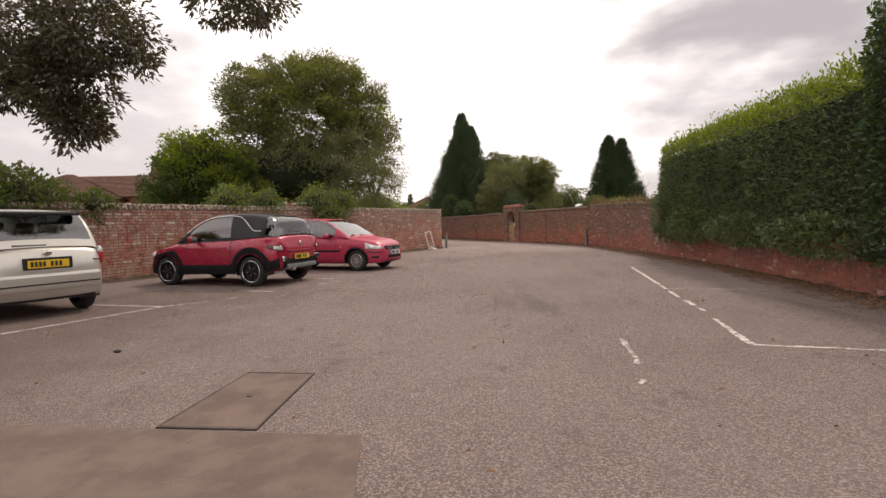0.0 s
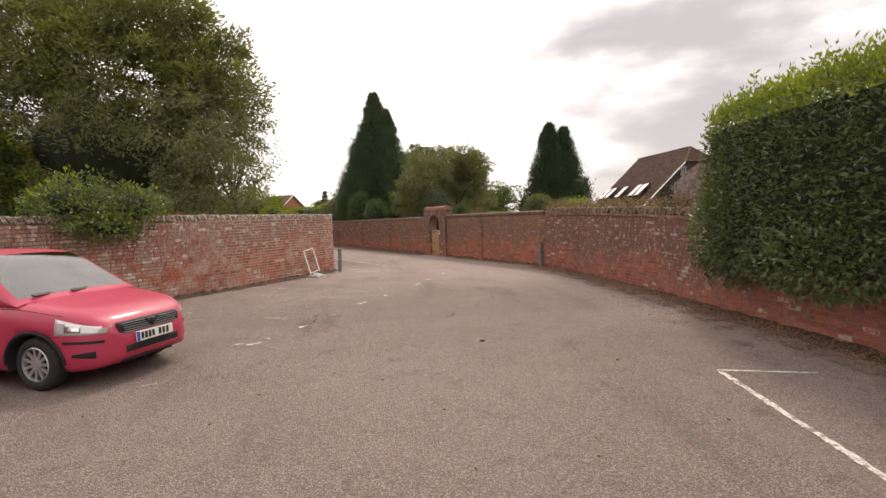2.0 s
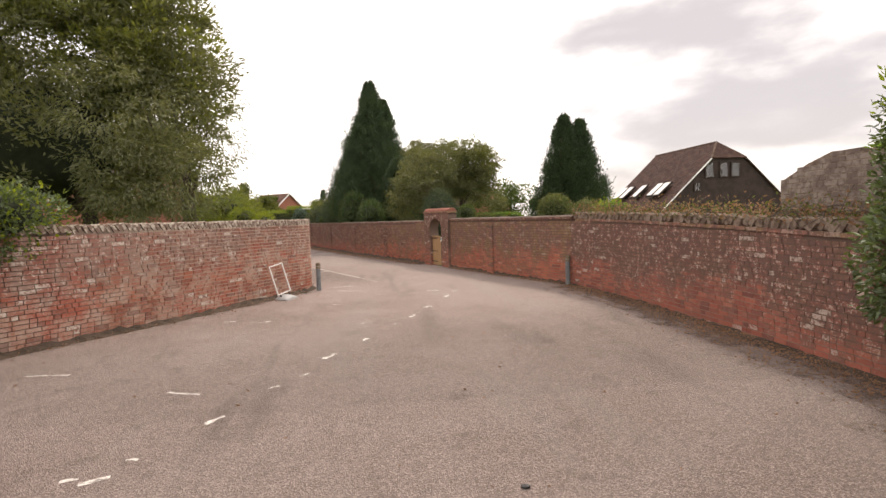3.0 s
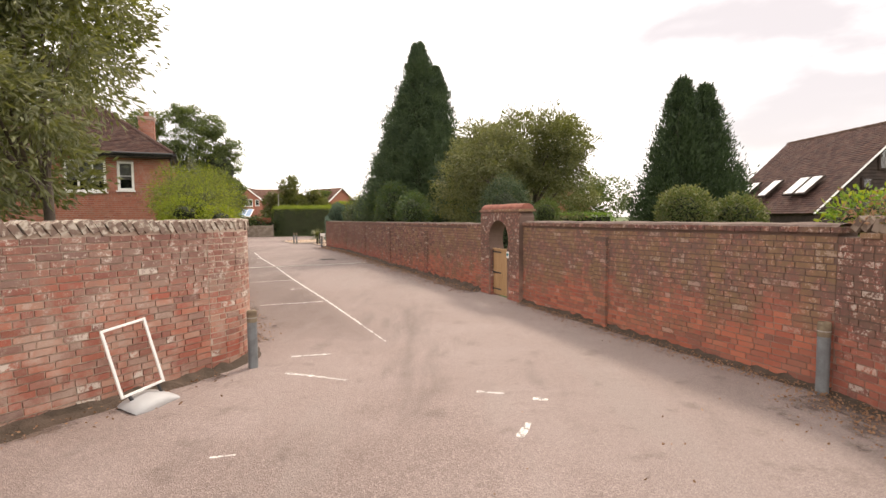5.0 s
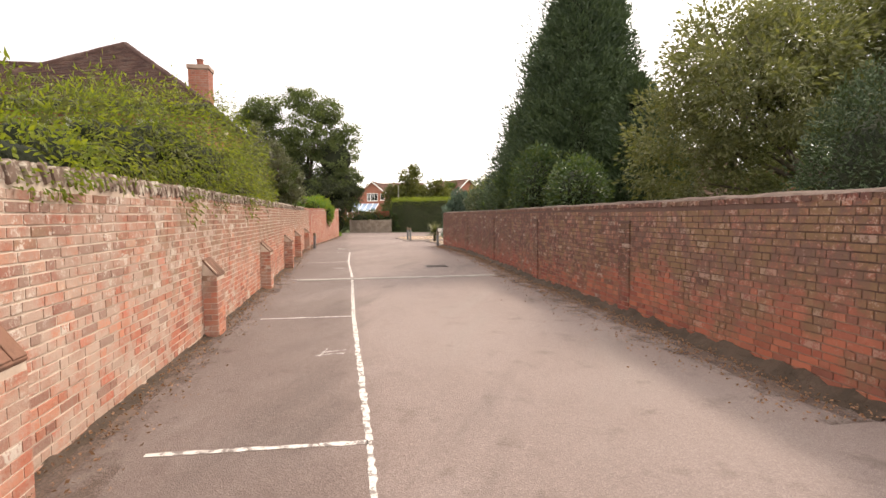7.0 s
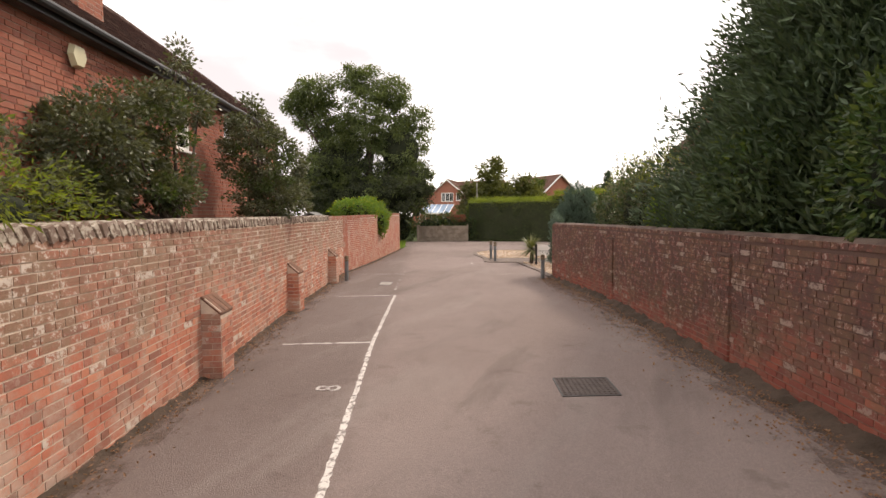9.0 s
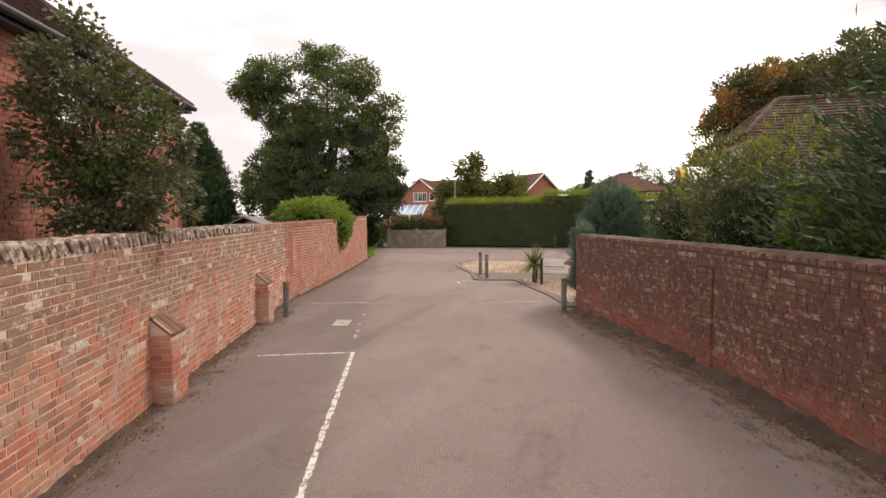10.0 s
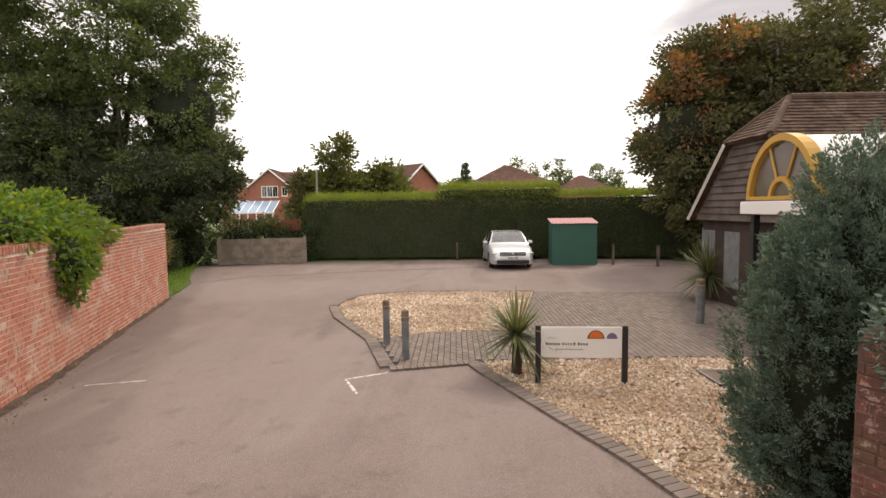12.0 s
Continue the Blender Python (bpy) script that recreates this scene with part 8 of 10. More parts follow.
def grid_part(name, rows, mat, parent, label="", keep=None, closed_ends=False, smooth=True):
    """A skin through rows of points; keep(i, j) picks its faces."""
    bm2 = bmesh.new()
    vs = {}

    def vert(i, j):
        if (i, j) not in vs:
            vs[(i, j)] = bm2.verts.new(rows[i][j])
        return vs[(i, j)]
    n, m = len(rows), len(rows[0])
    for i in range(n - 1):
        for j in range(m - 1):
            if keep is None or keep(i, j):
                try:
                    bm2.faces.new((vert(i, j), vert(i + 1, j), vert(i + 1, j + 1), vert(i, j + 1)))
                except ValueError:
                    pass
    if closed_ends:
        for i in (0, n - 1):
            try:
                bm2.faces.new([vert(i, j) for j in range(m)])
            except ValueError:
                pass
    bmesh.ops.remove_doubles(bm2, verts=bm2.verts, dist=0.0005)
    if not bm2.faces:
        bm2.free()
        return None
    return part(name, bm2, mat, parent, label, smooth=smooth)


def wheel(root, x, y, r, w, rim_mat, spokes, label, ratio=0.66, lip=None):
    sg = 1 if y > 0 else -1
    m = Matrix.Translation((x, y, r)) @ Matrix.Rotation(radians(-90 * sg), 4, 'X')
    b2 = bmesh.new()
    rr = r * ratio
    lathe(b2, [(rr, -w / 2), (r * 0.86, -w / 2 - 0.006), (r * 0.97, -w / 2 + 0.02), (r, -w / 4), (r, w / 4), (r * 0.97, w / 2 - 0.02), (r * 0.86, w / 2 + 0.006), (rr, w / 2), (rr * 0.97, w / 2 - 0.02), (rr * 0.95, -w / 2)], 32, m, cap=False)
    ty = part("wheel", b2, m_tyre, root, "black tyre", smooth=True)
    b2 = bmesh.new()
    lathe(b2, [(rr * 0.99, w / 2 - 0.004), (rr * 0.93, w / 2 + 0.004), (rr * 0.90, w / 2 - 0.02), (rr * 0.9, w / 2 - 0.06)], 32, m, cap=False)
    if lip:
        b3 = bmesh.new()
        lathe(b3, [(rr * 1.0, w / 2 + 0.006), (rr * 0.965, w / 2 + 0.012), (rr * 0.93, w / 2 + 0.006)], 36, m, cap=False)
        for i in range(spokes):
            box(b3, (rr * 0.36, 0, w / 2 - 0.010), (rr * 0.36, rr * 0.035, 0.008), m @ Matrix.Rotation(2 * math.pi * (i + 0.13) / spokes, 4, 'Z'))
        part("rim_lip", b3, lip, ty, "bright rim edge")
    lathe(b2, [(0.001, w / 2 - 0.005), (0.05, w / 2 - 0.006), (0.055, w / 2 - 0.03)], 20, m)
    for i in range(spokes):
        a = 2 * math.pi * i / spokes
        wid = rr * (1.9 / spokes if spokes > 6 else 0.20)
        box(b2, (rr * 0.53, 0, w / 2 - 0.025), (rr * 0.78, wid, 0.022), m @ Matrix.Rotation(a, 4, 'Z'), 0.004)
    part("rim", b2, rim_mat, ty, label)
    b2 = bmesh.new()
    lathe(b2, [(0.001, w / 2 - 0.05), (rr * 0.9, w / 2 - 0.05), (rr * 0.9, w / 2 - 0.09), (0.001, w / 2 - 0.09)], 24, m)
    part("brake_disc", b2, m_trim, ty)


def plate(root, x, z, ry, mat, facing, blue=False):
    """A number plate with plain bars in place of its characters."""
    b2 = bmesh.new()
    m = Matrix.Translation((x, 0, z)) @ Matrix.Rotation(ry, 4, 'Y')
    box(b2, (0, 0, 0), (0.012, 0.52, 0.111), m, 0.004)
    p = part("number_plate", b2, mat, root, "yellow plate" if mat is m_plate_y else "white plate")
    f = 0.0075 * facing
    for i, y in enumerate((-0.195, -0.145, -0.095, -0.045, 0.05, 0.105, 0.16)):
        b2 = bmesh.new()
        box(b2, (f, y * facing + 0.015, 0), (0.004, 0.034, 0.074), m)
        part("bar", b2, m_ink, p)
    if blue:
        b2 = bmesh.new()
        box(b2, (f, -0.238 * facing, 0), (0.003, 0.04, 0.104), m)
        part("blue_band", b2, m_blue, p)


CAR_SEC = [(0.0, 0.0), (0.58, 0.0), (0.60, 0.001), (0.93, 0.02), (0.985, 0.09), (1.0, 0.30), (1.0, 0.52), (0.985, 0.74), (0.955, 0.90), (0.90, 0.975), (0.78, 1.01), (0.5, 1.035), (0.0, 1.05)]


def skin_patch(c, name, sg, x0, x1, lo, hi, mat, label="", out=0.007, nx=9, nz=5):
    """A lamp or trim panel that follows the car's side skin from x0 to x1, its lower and upper edges given at both ends."""
    root, o, top, bot, half = c
    fzs, fys = [q[1] for q in CAR_SEC[2:]], [q[0] for q in CAR_SEC[2:]]
    us = [0.0] + [i / (nx - 1) for i in range(nx)] + [1.0]
    vs = [0.0] + [i / (nz - 1) for i in range(nz)] + [1.0]
    rows = []
    for i, u in enumerate(us):
        x = x0 + (x1 - x0) * u
        a, b2 = lo[0] + (lo[1] - lo[0]) * u, hi[0] + (hi[1] - hi[0]) * u
        slope = (half(x + 0.01) - half(x - 0.01)) / 0.02
        row = []
        for j, v in enumerate(vs):
            z = a + (b2 - a) * v
            fz = (z - bot(x)) / max(0.05, top(x) - bot(x))
            rim = i in (0, len(us) - 1) or j in (0, len(vs) - 1)
            n = Vector((-slope, 1.0, max(0.0, fz - 0.75) * 2.5)).normalized() * (-0.006 if rim else out)
            row.append((x - o + n.x, sg * (half(x) * float(np.interp(fz, fzs, fys)) + n.y), z + n.z))
        rows.append(row)
    return grid_part(name, rows, mat, root, label)


def skin_line(c, name, sg, pts, r, mat, label=""):
    """A thin seam or strip along the skin through (x, height) points."""
    root, o, top, bot, half = c
    fzs, fys = [q[1] for q in CAR_SEC[2:]], [q[0] for q in CAR_SEC[2:]]
    b2, prev = bmesh.new(), None
    for x, z in pts:
        fz = (z - bot(x)) / max(0.05, top(x) - bot(x))
        p = (x - o, sg * half(x) * float(np.interp(fz, fzs, fys)), z)
        if prev:
            tube(b2, prev, p, r, r, 6)
        prev = p
    return part(name, b2, mat, root, label)


def arch_lips(c, S, r=0.02):
    """Dark lips round the wheel openings."""
    R = S["wheel"] + S.get("arch", 0.055) + 0.012
    for a in (S["rear"], S["rear"] + S["base"]):
        for sg in (-1, 1):
            pts = [(a + R * math.cos(k * math.pi / 16), max(S["wheel"] + R * 0.98 * math.sin(k * math.pi / 16), c[3](a) + 0.03)) for k in range(17)]
            skin_line(c, "arch_lip", sg, pts, r, m_trim, "dark wheel-arch lip")


def car(name, label, at, rz, S):
    """S holds the car's lengths and side lines: x runs from the rear bumper to the nose, the root stands under its middle."""
    root = thing(name, label, "car", at, rz, "parked cars")
    L, W, r = S["L"], S["W"], S["wheel"]
    ax = (S["rear"], S["rear"] + S["base"])
    top, bot, half = interp(S["top"]), interp(S["bot"]), interp(S["plan"])
    o = L / 2
    R = r + S.get("arch", 0.055)
    paint = S["paint"]

    def arch(x):
        z = -1.0
        for a in ax:
            if abs(x - a) < R:
                z = max(z, r + math.sqrt(R * R - (x - a) ** 2) * 0.98)
        return z
    SEC = CAR_SEC
    rows = []
    xs = np.unique(np.concatenate([np.linspace(0, L, 96), [a + k * R for a in ax for k in (-0.999, -0.97, 0.97, 0.999)]]))
    for x in xs:
        zb, zt, w = bot(x), top(x), half(x)
        A = arch(x)
        pts = []
        for k, (fy, fz) in enumerate(SEC):
            z = zb + (zt - zb) * fz
            if k >= 2:
                z = max(z, min(A, zt - 0.05))
            pts.append((x - o, fy * w, z))
        rows.append([(px, -py, pz) for px, py, pz in reversed(pts)] + pts[1:])
    body = grid_part("body", rows, paint, root, S.get("paint_label", ""), closed_ends=True)
    # lower cladding, a hand's width
    if S.get("clad"):
        crow = []
        for x in xs:
            zb, zt, w = bot(x), top(x), half(x)
            A, h = arch(x), S["clad"]
            ring = max([r + math.sqrt((R + S["ring"]) ** 2 - (x - a) ** 2) for a in ax if abs(x - a) < R + S["ring"]] + [0.0])
            lo_z, hi_z = max(zb + 0.01, A), max(zb + h, min(ring, zt - 0.12))
            crow.append([(x - o, 0.99 * w, lo_z), (x - o, w + 0.008, lo_z + (hi_z - lo_z) * 0.3), (x - o, w + 0.008, hi_z - 0.01), (x - o, w - 0.004, hi_z)])
        for sg in (-1, 1):
            grid_part("side_cladding", [[(a, sg * b2, c) for a, b2, c in rw] for rw in crow], m_clad, root, "black plastic cladding", keep=lambda i, j: S.get("clad0", 0.10) < xs[i] < L - 0.12)
    # greenhouse
    gx0, gx1 = S["roof"][0][0], S["roof"][-1][0]
    roof = interp(S["roof"])
    gxs = np.linspace(gx0, gx1, 64)
    wr = W / 2 * S["rw"]
    g_rows = []
    for x in gxs:
        zt, zr = top(x) - 0.012, max(roof(x), top(x) - 0.01)
        wb = half(x) * 0.915 - S.get("turn", 0.0) * float(np.clip((0.5 - x) / 0.45, 0, 1)) ** 2
        f = np.clip((zr - zt) / (S["H"] - zt), 0, 1)
        we = wb + (wr * (1 - S.get("taper", 0.0) * float(np.clip((1.1 - x) / 0.9, 0, 1))) - wb) * f
        pts = [(x - o, wb + (we - wb) * t - 0.02 * math.sin(math.pi * t) * -1, zt + (zr - zt) * t) for t in (0.0, 0.10, 0.35, 0.65, 0.88, 1.0)]
        pts += [(x - o, we * 0.93, zr + 0.018), (x - o, we * 0.6, zr + 0.032), (x - o, we * 0.3, zr + 0.038), (x - o, 0, zr + 0.04)]
        g_rows.append([(a, -b2, c) for a, b2, c in pts] + pts[::-1][1:])
    n = len(g_rows[0])
    mid = n // 2                      # columns: 0..8 right half from roof centre outwards mirrored
    x_ws, x_rw = S["ws_top"], S["rw_top"]

    def zone(i, j):
        x = (gxs[i] + gxs[i + 1]) / 2
        k = abs(j + 0.5 - mid)        # 0 at the roof's middle
        if k > 9:
            return "roof"
        lvl = k
        hgt = roof(x) - top(x)
        if lvl < 3.0:                 # roof panel, screens
            if x > x_ws and x < gx1 - 0.10:
                return "windscreen"
            if x < x_rw and x > gx0 + (0.02 if "quarter" in S else 0.06):
                return "rear_window"
            return "roof"
        if "quarter" in S and lvl < 8.0 and gx0 + 0.02 < x < x_rw - 0.012 * lvl:
            return "rear_window"
        if "quarter" in S and lvl > 4.0 and x < S["quarter"][min(3, int(8 - lvl))]:
            return "roof"
        if 4.0 < lvl < 8.0 and hgt > 0.13 and S["sw"][0] < x < S["sw"][1]:
            for p in S["pillars"]:
                if abs(x - p) < 0.045:
                    return "roof"
            seg = sum(x > p for p in S["pillars"])
            return ("left" if j + 0.5 > mid else "right") + str(seg)
        return "roof"
    rp = S.get("roof_paint", paint)
    grid_part("roof", g_rows, rp, root, S.get("roof_label", ""), keep=lambda i, j: zone(i, j) == "roof")
    for z in ("windscreen", "rear_window"):
        grid_part(z, g_rows, m_cglass, root, keep=lambda i, j, z=z: zone(i, j) == z)
    for sd in ("left", "right"):
        for seg in range(len(S["pillars"]) + 1):
            grid_part("side_window", g_rows, S.get("quarter_glass", m_cglass) if seg == 0 else m_cglass, root, keep=lambda i, j, q=sd + str(seg): zone(i, j) == q)
    # cabin
    b2 = bmesh.new()
    box(b2, ((gx0 + gx1) / 2 - o, 0, top((gx0 + gx1) / 2) - 0.12), ((gx1 - gx0) * 0.86, W * 0.72, 0.16))
    part("cabin_floor", b2, m_dark, root)
    for sx, h in ((S["sw"][0] + 0.25, 0.42), ((gx0 + gx1) / 2 + 0.1, 0.46)):
        for y in (-0.34, 0.34):
            b2 = bmesh.new()
            m = Matrix.Translation((sx - o, y, top(sx) + 0.05)) @ Matrix.Rotation(-0.2, 4, 'Y')
            box(b2, (0, 0, 0.0), (0.13, 0.42, h), m, 0.05)
            box(b2, (0, 0, h / 2 + 0.08), (0.09, 0.24, 0.17), m, 0.04)
            part("seat", b2, m_seat, root)
    # wheels, wells
    for a in ax:
        for sg in (-1, 1):
            wheel(root, a - o, sg * (half(a) - 0.115), r, 0.18, S["rim"], S["spokes"], S["rim_label"], S.get("ratio", 0.66), S.get("lip"))
            # dark liner of the wheel well
            wl = []
            for k in range(19):
                q = math.pi * (k / 18 * 1.16 - 0.08)
                px, pz = a - o + (R - 0.012) * math.cos(q), r + (R - 0.012) * 0.98 * math.sin(q)
                wl.append([(a - o, sg * half(a) * 0.62, r), (px, sg * half(a) * 0.62, pz), (px, sg * (half(px + o) + 0.003), pz)])
            grid_part("wheel_well", wl, m_black, root)
    # door seams, handles, mirrors
    for x in S["seams"]:
        for sg in (-1, 1):
            b2 = bmesh.new()
            z0, z1 = bot(x) + 0.10, top(x) - 0.02
            for k in range(6):
                a0, a1 = z0 + (z1 - z0) * k / 6, z0 + (z1 - z0) * (k + 1) / 6
                f0 = np.interp((a0 + a1) / 2, [bot(x) + (top(x) - bot(x)) * q[1] for q in SEC], [q[0] for q in SEC])
                box(b2, (x - o, sg * half(x) * f0, (a0 + a1) / 2), (0.009, 0.012, a1 - a0))
            part("door_seam", b2, m_dark, root)
    for x in S["handles"]:
        for sg in (-1, 1):
            b2 = bmesh.new()
            box(b2, (x - o, sg * (half(x) * 0.985 + 0.012), top(x) - 0.17), (0.17, 0.028, 0.03), None, 0.01)
            part("door_handle", b2, paint, root)
    for sg in (-1, 1):
        b2 = bmesh.new()
        x = S["mirror"]
        box(b2, (x - o, sg * (half(x) * 0.93 + 0.12), top(x) + 0.06), (0.11, 0.20, 0.13), None, 0.045)
        mr = part("mirror", b2, S.get("mirror_paint", paint), root, smooth=True)
        b2 = bmesh.new()
        box(b2, (x - o - 0.056, sg * (half(x) * 0.93 + 0.125), top(x) + 0.06), (0.004, 0.15, 0.09))
        part("mirror_glass", b2, m_chrome, mr)
        b2 = bmesh.new()
        box(b2, (x - o, sg * (half(x) * 0.93 + 0.0), top(x) + 0.02), (0.07, 0.12, 0.03))
        part("mirror_arm", b2, m_trim, mr)
    return root, o, top, bot, half


def blob(root, name, c, s, mat, rz=0.0, ry=0.0, label="", seg=3):
    """A rounded lens or badge."""
    b2 = bmesh.new()
    bmesh.ops.create_icosphere(b2, subdivisions=seg, radius=1.0, matrix=Matrix.Translation(c) @ Matrix.Rotation(rz, 4, 'Z') @ Matrix.Rotation(ry, 4, 'Y') @ Matrix.Diagonal((*s, 1)))
    return part(name, b2, mat, root, label, smooth=True)


def bar(root, name, c, s, mat, rz=0.0, ry=0.0, bev=0.01, label=""):
    b2 = bmesh.new()
    box(b2, (0, 0, 0), s, Matrix.Translation(c) @ Matrix.Rotation(rz, 4, 'Z') @ Matrix.Rotation(ry, 4, 'Y'), bev)
    return part(name, b2, mat, root, label)


red_faded = plain("sun_faded_red_paint", (0.43, 0.030, 0.075), 0.46, var=0.10, scale=1.5, coat=0.25)
red_deep = plain("deep_red_paint", (0.34, 0.010, 0.040), 0.26, 0.2, var=0.06, scale=2, coat=0.6)
silver = plain("silver_metallic_paint", (0.52, 0.50, 0.46), 0.36, 0.65, var=0.05, scale=3, coat=0.4)
white_silver = plain("pale_silver_paint", (0.60, 0.62, 0.64), 0.3, 0.35, var=0.04, scale=3, coat=0.5)
black_gloss = plain("gloss_black_paint", (0.010, 0.010, 0.012), 0.42, var=0.05, coat=0.15, spec=0.3)

# small faded red three-door hatchback
SC = dict(L=3.84, W=1.65, H=1.42, wheel=0.285, rear=0.60, base=2.49, rw=0.735, paint=red_faded, paint_label="sun-faded red paint",
          top=[(0, 0.58), (0.04, 0.80), (0.16, 0.90), (0.5, 0.93), (1.4, 0.92), (2.4, 0.90), (2.85, 0.90), (3.2, 0.855), (3.55, 0.785), (3.74, 0.675), (3.84, 0.50)],
          bot=[(0, 0.34), (0.12, 0.25), (0.5, 0.21), (1.9, 0.19), (3.4, 0.19), (3.7, 0.21), (3.84, 0.29)],
          plan=[(0, 0.56), (0.06, 0.69), (0.25, 0.79), (0.7, 0.822), (1.9, 0.825), (3.0, 0.812), (3.4, 0.765), (3.66, 0.66), (3.79, 0.52), (3.84, 0.40)],
          roof=[(0.12, 0.90), (0.26, 1.13), (0.42, 1.30), (0.62, 1.385), (1.1, 1.42), (1.7, 1.415), (2.05, 1.36), (2.45, 1.14), (2.88, 0.88)],
          ws_top=2.0, rw_top=0.5, sw=(0.52, 2.42), pillars=[1.22], seams=[1.22, 2.45], handles=[1.42], mirror=2.22, rim=m_alloy, spokes=11, rim_label="silver wheel trim")
corsa, co, ctop, cbot, chalf = car("red_hatchback", "faded red three-door hatchback parked by the wall", (-2.63, 19.42, 0), -21, SC)
corsa_c = (corsa, co, ctop, cbot, chalf)
arch_lips(corsa_c, SC, 0.022)
for sg in (-1, 1):
    skin_patch(corsa_c, "headlight", sg, 3.36, 3.765, (0.595, 0.585), (0.765, 0.645), m_lens, "large clear headlight")
    skin_patch(corsa_c, "headlight_bowl", sg, 3.46, 3.60, (0.625, 0.615), (0.71, 0.68), m_chrome, "bright reflector", out=0.012)
    skin_patch(corsa_c, "fog_recess", sg, 3.52, 3.71, (0.36, 0.335), (0.39, 0.41), m_trim, "dark fog-lamp recess", out=0.004)
    skin_patch(corsa_c, "bumper_strip", sg, 3.44, 3.76, (0.505, 0.49), (0.53, 0.515), m_trim, "dark bumper strip", out=0.008)
    skin_line(corsa_c, "bonnet_seam", sg, [(2.62 + k * 0.1, ctop(2.62 + k * 0.1) * 0.955) for k in range(9)], 0.004, m_dark)
    skin_line(corsa_c, "bumper_seam", sg, [(3.14 + k * 0.03, 0.58) for k in range(8)], 0.004, m_dark)
    bar(corsa, "side_moulding", (1.83 - co, sg * 0.828, 0.55), (1.55, 0.022, 0.055), m_trim, label="dark rubbing strip")
    blob(corsa, "tail_light", (0.12 - co, sg * 0.70, 0.85), (0.06, 0.09, 0.17), m_redlens)
    blob(corsa, "indicator", (2.62 - co, sg * 0.822, 0.66), (0.03, 0.012, 0.016), m_lens)
bar(corsa, "grille", (3.775 - co, 0, 0.61), (0.09, 0.84, 0.11), m_dark, bev=0.02, label="dark grille")
for k in range(4):
    bar(corsa, "grille_bar", (3.815 - co + 0.004 * k, 0, 0.65 - 0.024 * k), (0.03, 0.80 - 0.03 * k, 0.008), m_lead, bev=0.003)
bar(corsa, "grille_lip", (3.822 - co, 0, 0.556), (0.04, 0.74, 0.010), m_lead, bev=0.004, label="grey grille lip")
for sg in (-1, 1):
    b2 = bmesh.new()
    tube(b2, (3.838 - co, 0.0, 0.58), (3.828 - co, sg * 0.085, 0.657), 0.017, 0.010, 8)
    part("grille_vee", b2, m_trim, corsa)
blob(corsa, "badge", (3.843 - co, 0, 0.617), (0.012, 0.034, 0.034), m_trim)
bar(corsa, "lower_intake", (3.805 - co, 0, 0.375), (0.09, 0.74, 0.08), m_dark, bev=0.02)
for k in range(2):
    bar(corsa, "intake_bar", (3.852 - co, 0, 0.36 + 0.03 * k), (0.012, 0.66, 0.008), m_trim, bev=0.003)
bar(corsa, "chin", (3.70 - co, 0, 0.232), (0.14, 0.70, 0.04), m_trim, bev=0.02, label="dark lower lip")
plate(corsa, 3.868 - co, 0.482, -0.05, m_plate_w, 1, True)
for y in (-0.25, 0.2):
    bar(corsa, "wiper", (2.76 - co, y, 0.975), (0.035, 0.62, 0.016), m_black, 0.22, 0.5, 0.004)
bm_a = bmesh.new()
tube(bm_a, (1.0 - co, 0, 1.45), (0.86 - co, 0, 1.60), 0.004, 0.003, 6)
part("aerial", bm_a, m_black, corsa)

# red small hatchback with a black roof, nose to the wall
SA = dict(L=3.72, W=1.72, H=1.49, wheel=0.322, rear=0.66, base=2.31, rw=0.76, arch=0.05, paint=red_deep, paint_label="deep red paint", roof_paint=black_gloss, roof_label="gloss black roof", clad=0.22, clad0=0.02, ring=0.14, taper=0.15, turn=0.10,
          top=[(0, 0.76), (0.03, 0.97), (0.10, 1.03), (0.45, 1.05), (1.3, 1.0), (2.2, 0.965), (2.6, 0.95), (3.0, 0.87), (3.4, 0.78), (3.62, 0.66), (3.72, 0.48)],
          bot=[(0, 0.42), (0.12, 0.34), (0.5, 0.27), (1.9, 0.25), (3.2, 0.25), (3.6, 0.28), (3.72, 0.36)],
          plan=[(0, 0.50), (0.02, 0.63), (0.06, 0.725), (0.14, 0.80), (0.30, 0.855), (0.6, 0.87), (1.9, 0.855), (2.9, 0.845), (3.3, 0.80), (3.55, 0.68), (3.68, 0.52), (3.72, 0.42)],
          roof=[(0.09, 1.05), (0.14, 1.17), (0.21, 1.31), (0.31, 1.42), (0.60, 1.485), (1.1, 1.525), (1.6, 1.515), (1.95, 1.44), (2.3, 1.24), (2.68, 0.94)],
          ws_top=1.9, rw_top=0.42, sw=(0.40, 2.30), quarter=(0.46, 0.66, 0.78, 0.94), quarter_glass=black_gloss, pillars=[1.15], seams=[1.16, 2.38], handles=[1.36], mirror=2.12, rim=black_gloss, spokes=5, ratio=0.72, lip=plain("diamond_cut_alloy", (0.62, 0.62, 0.63), 0.25, 0.8), rim_label="gloss black alloy wheel")
adam, ao, atop, abot, ahalf = car("red_city_car", "red city car with a black roof and grey underbody cladding", (-4.31, 16.32, 0), 162.5, SA)
adam_c = (adam, ao, atop, abot, ahalf)
m_smoke = plain("smoked_lens", (0.055, 0.018, 0.02), 0.12, var=0.3, scale=25, coat=0.4)
aroof = interp(SA["roof"])


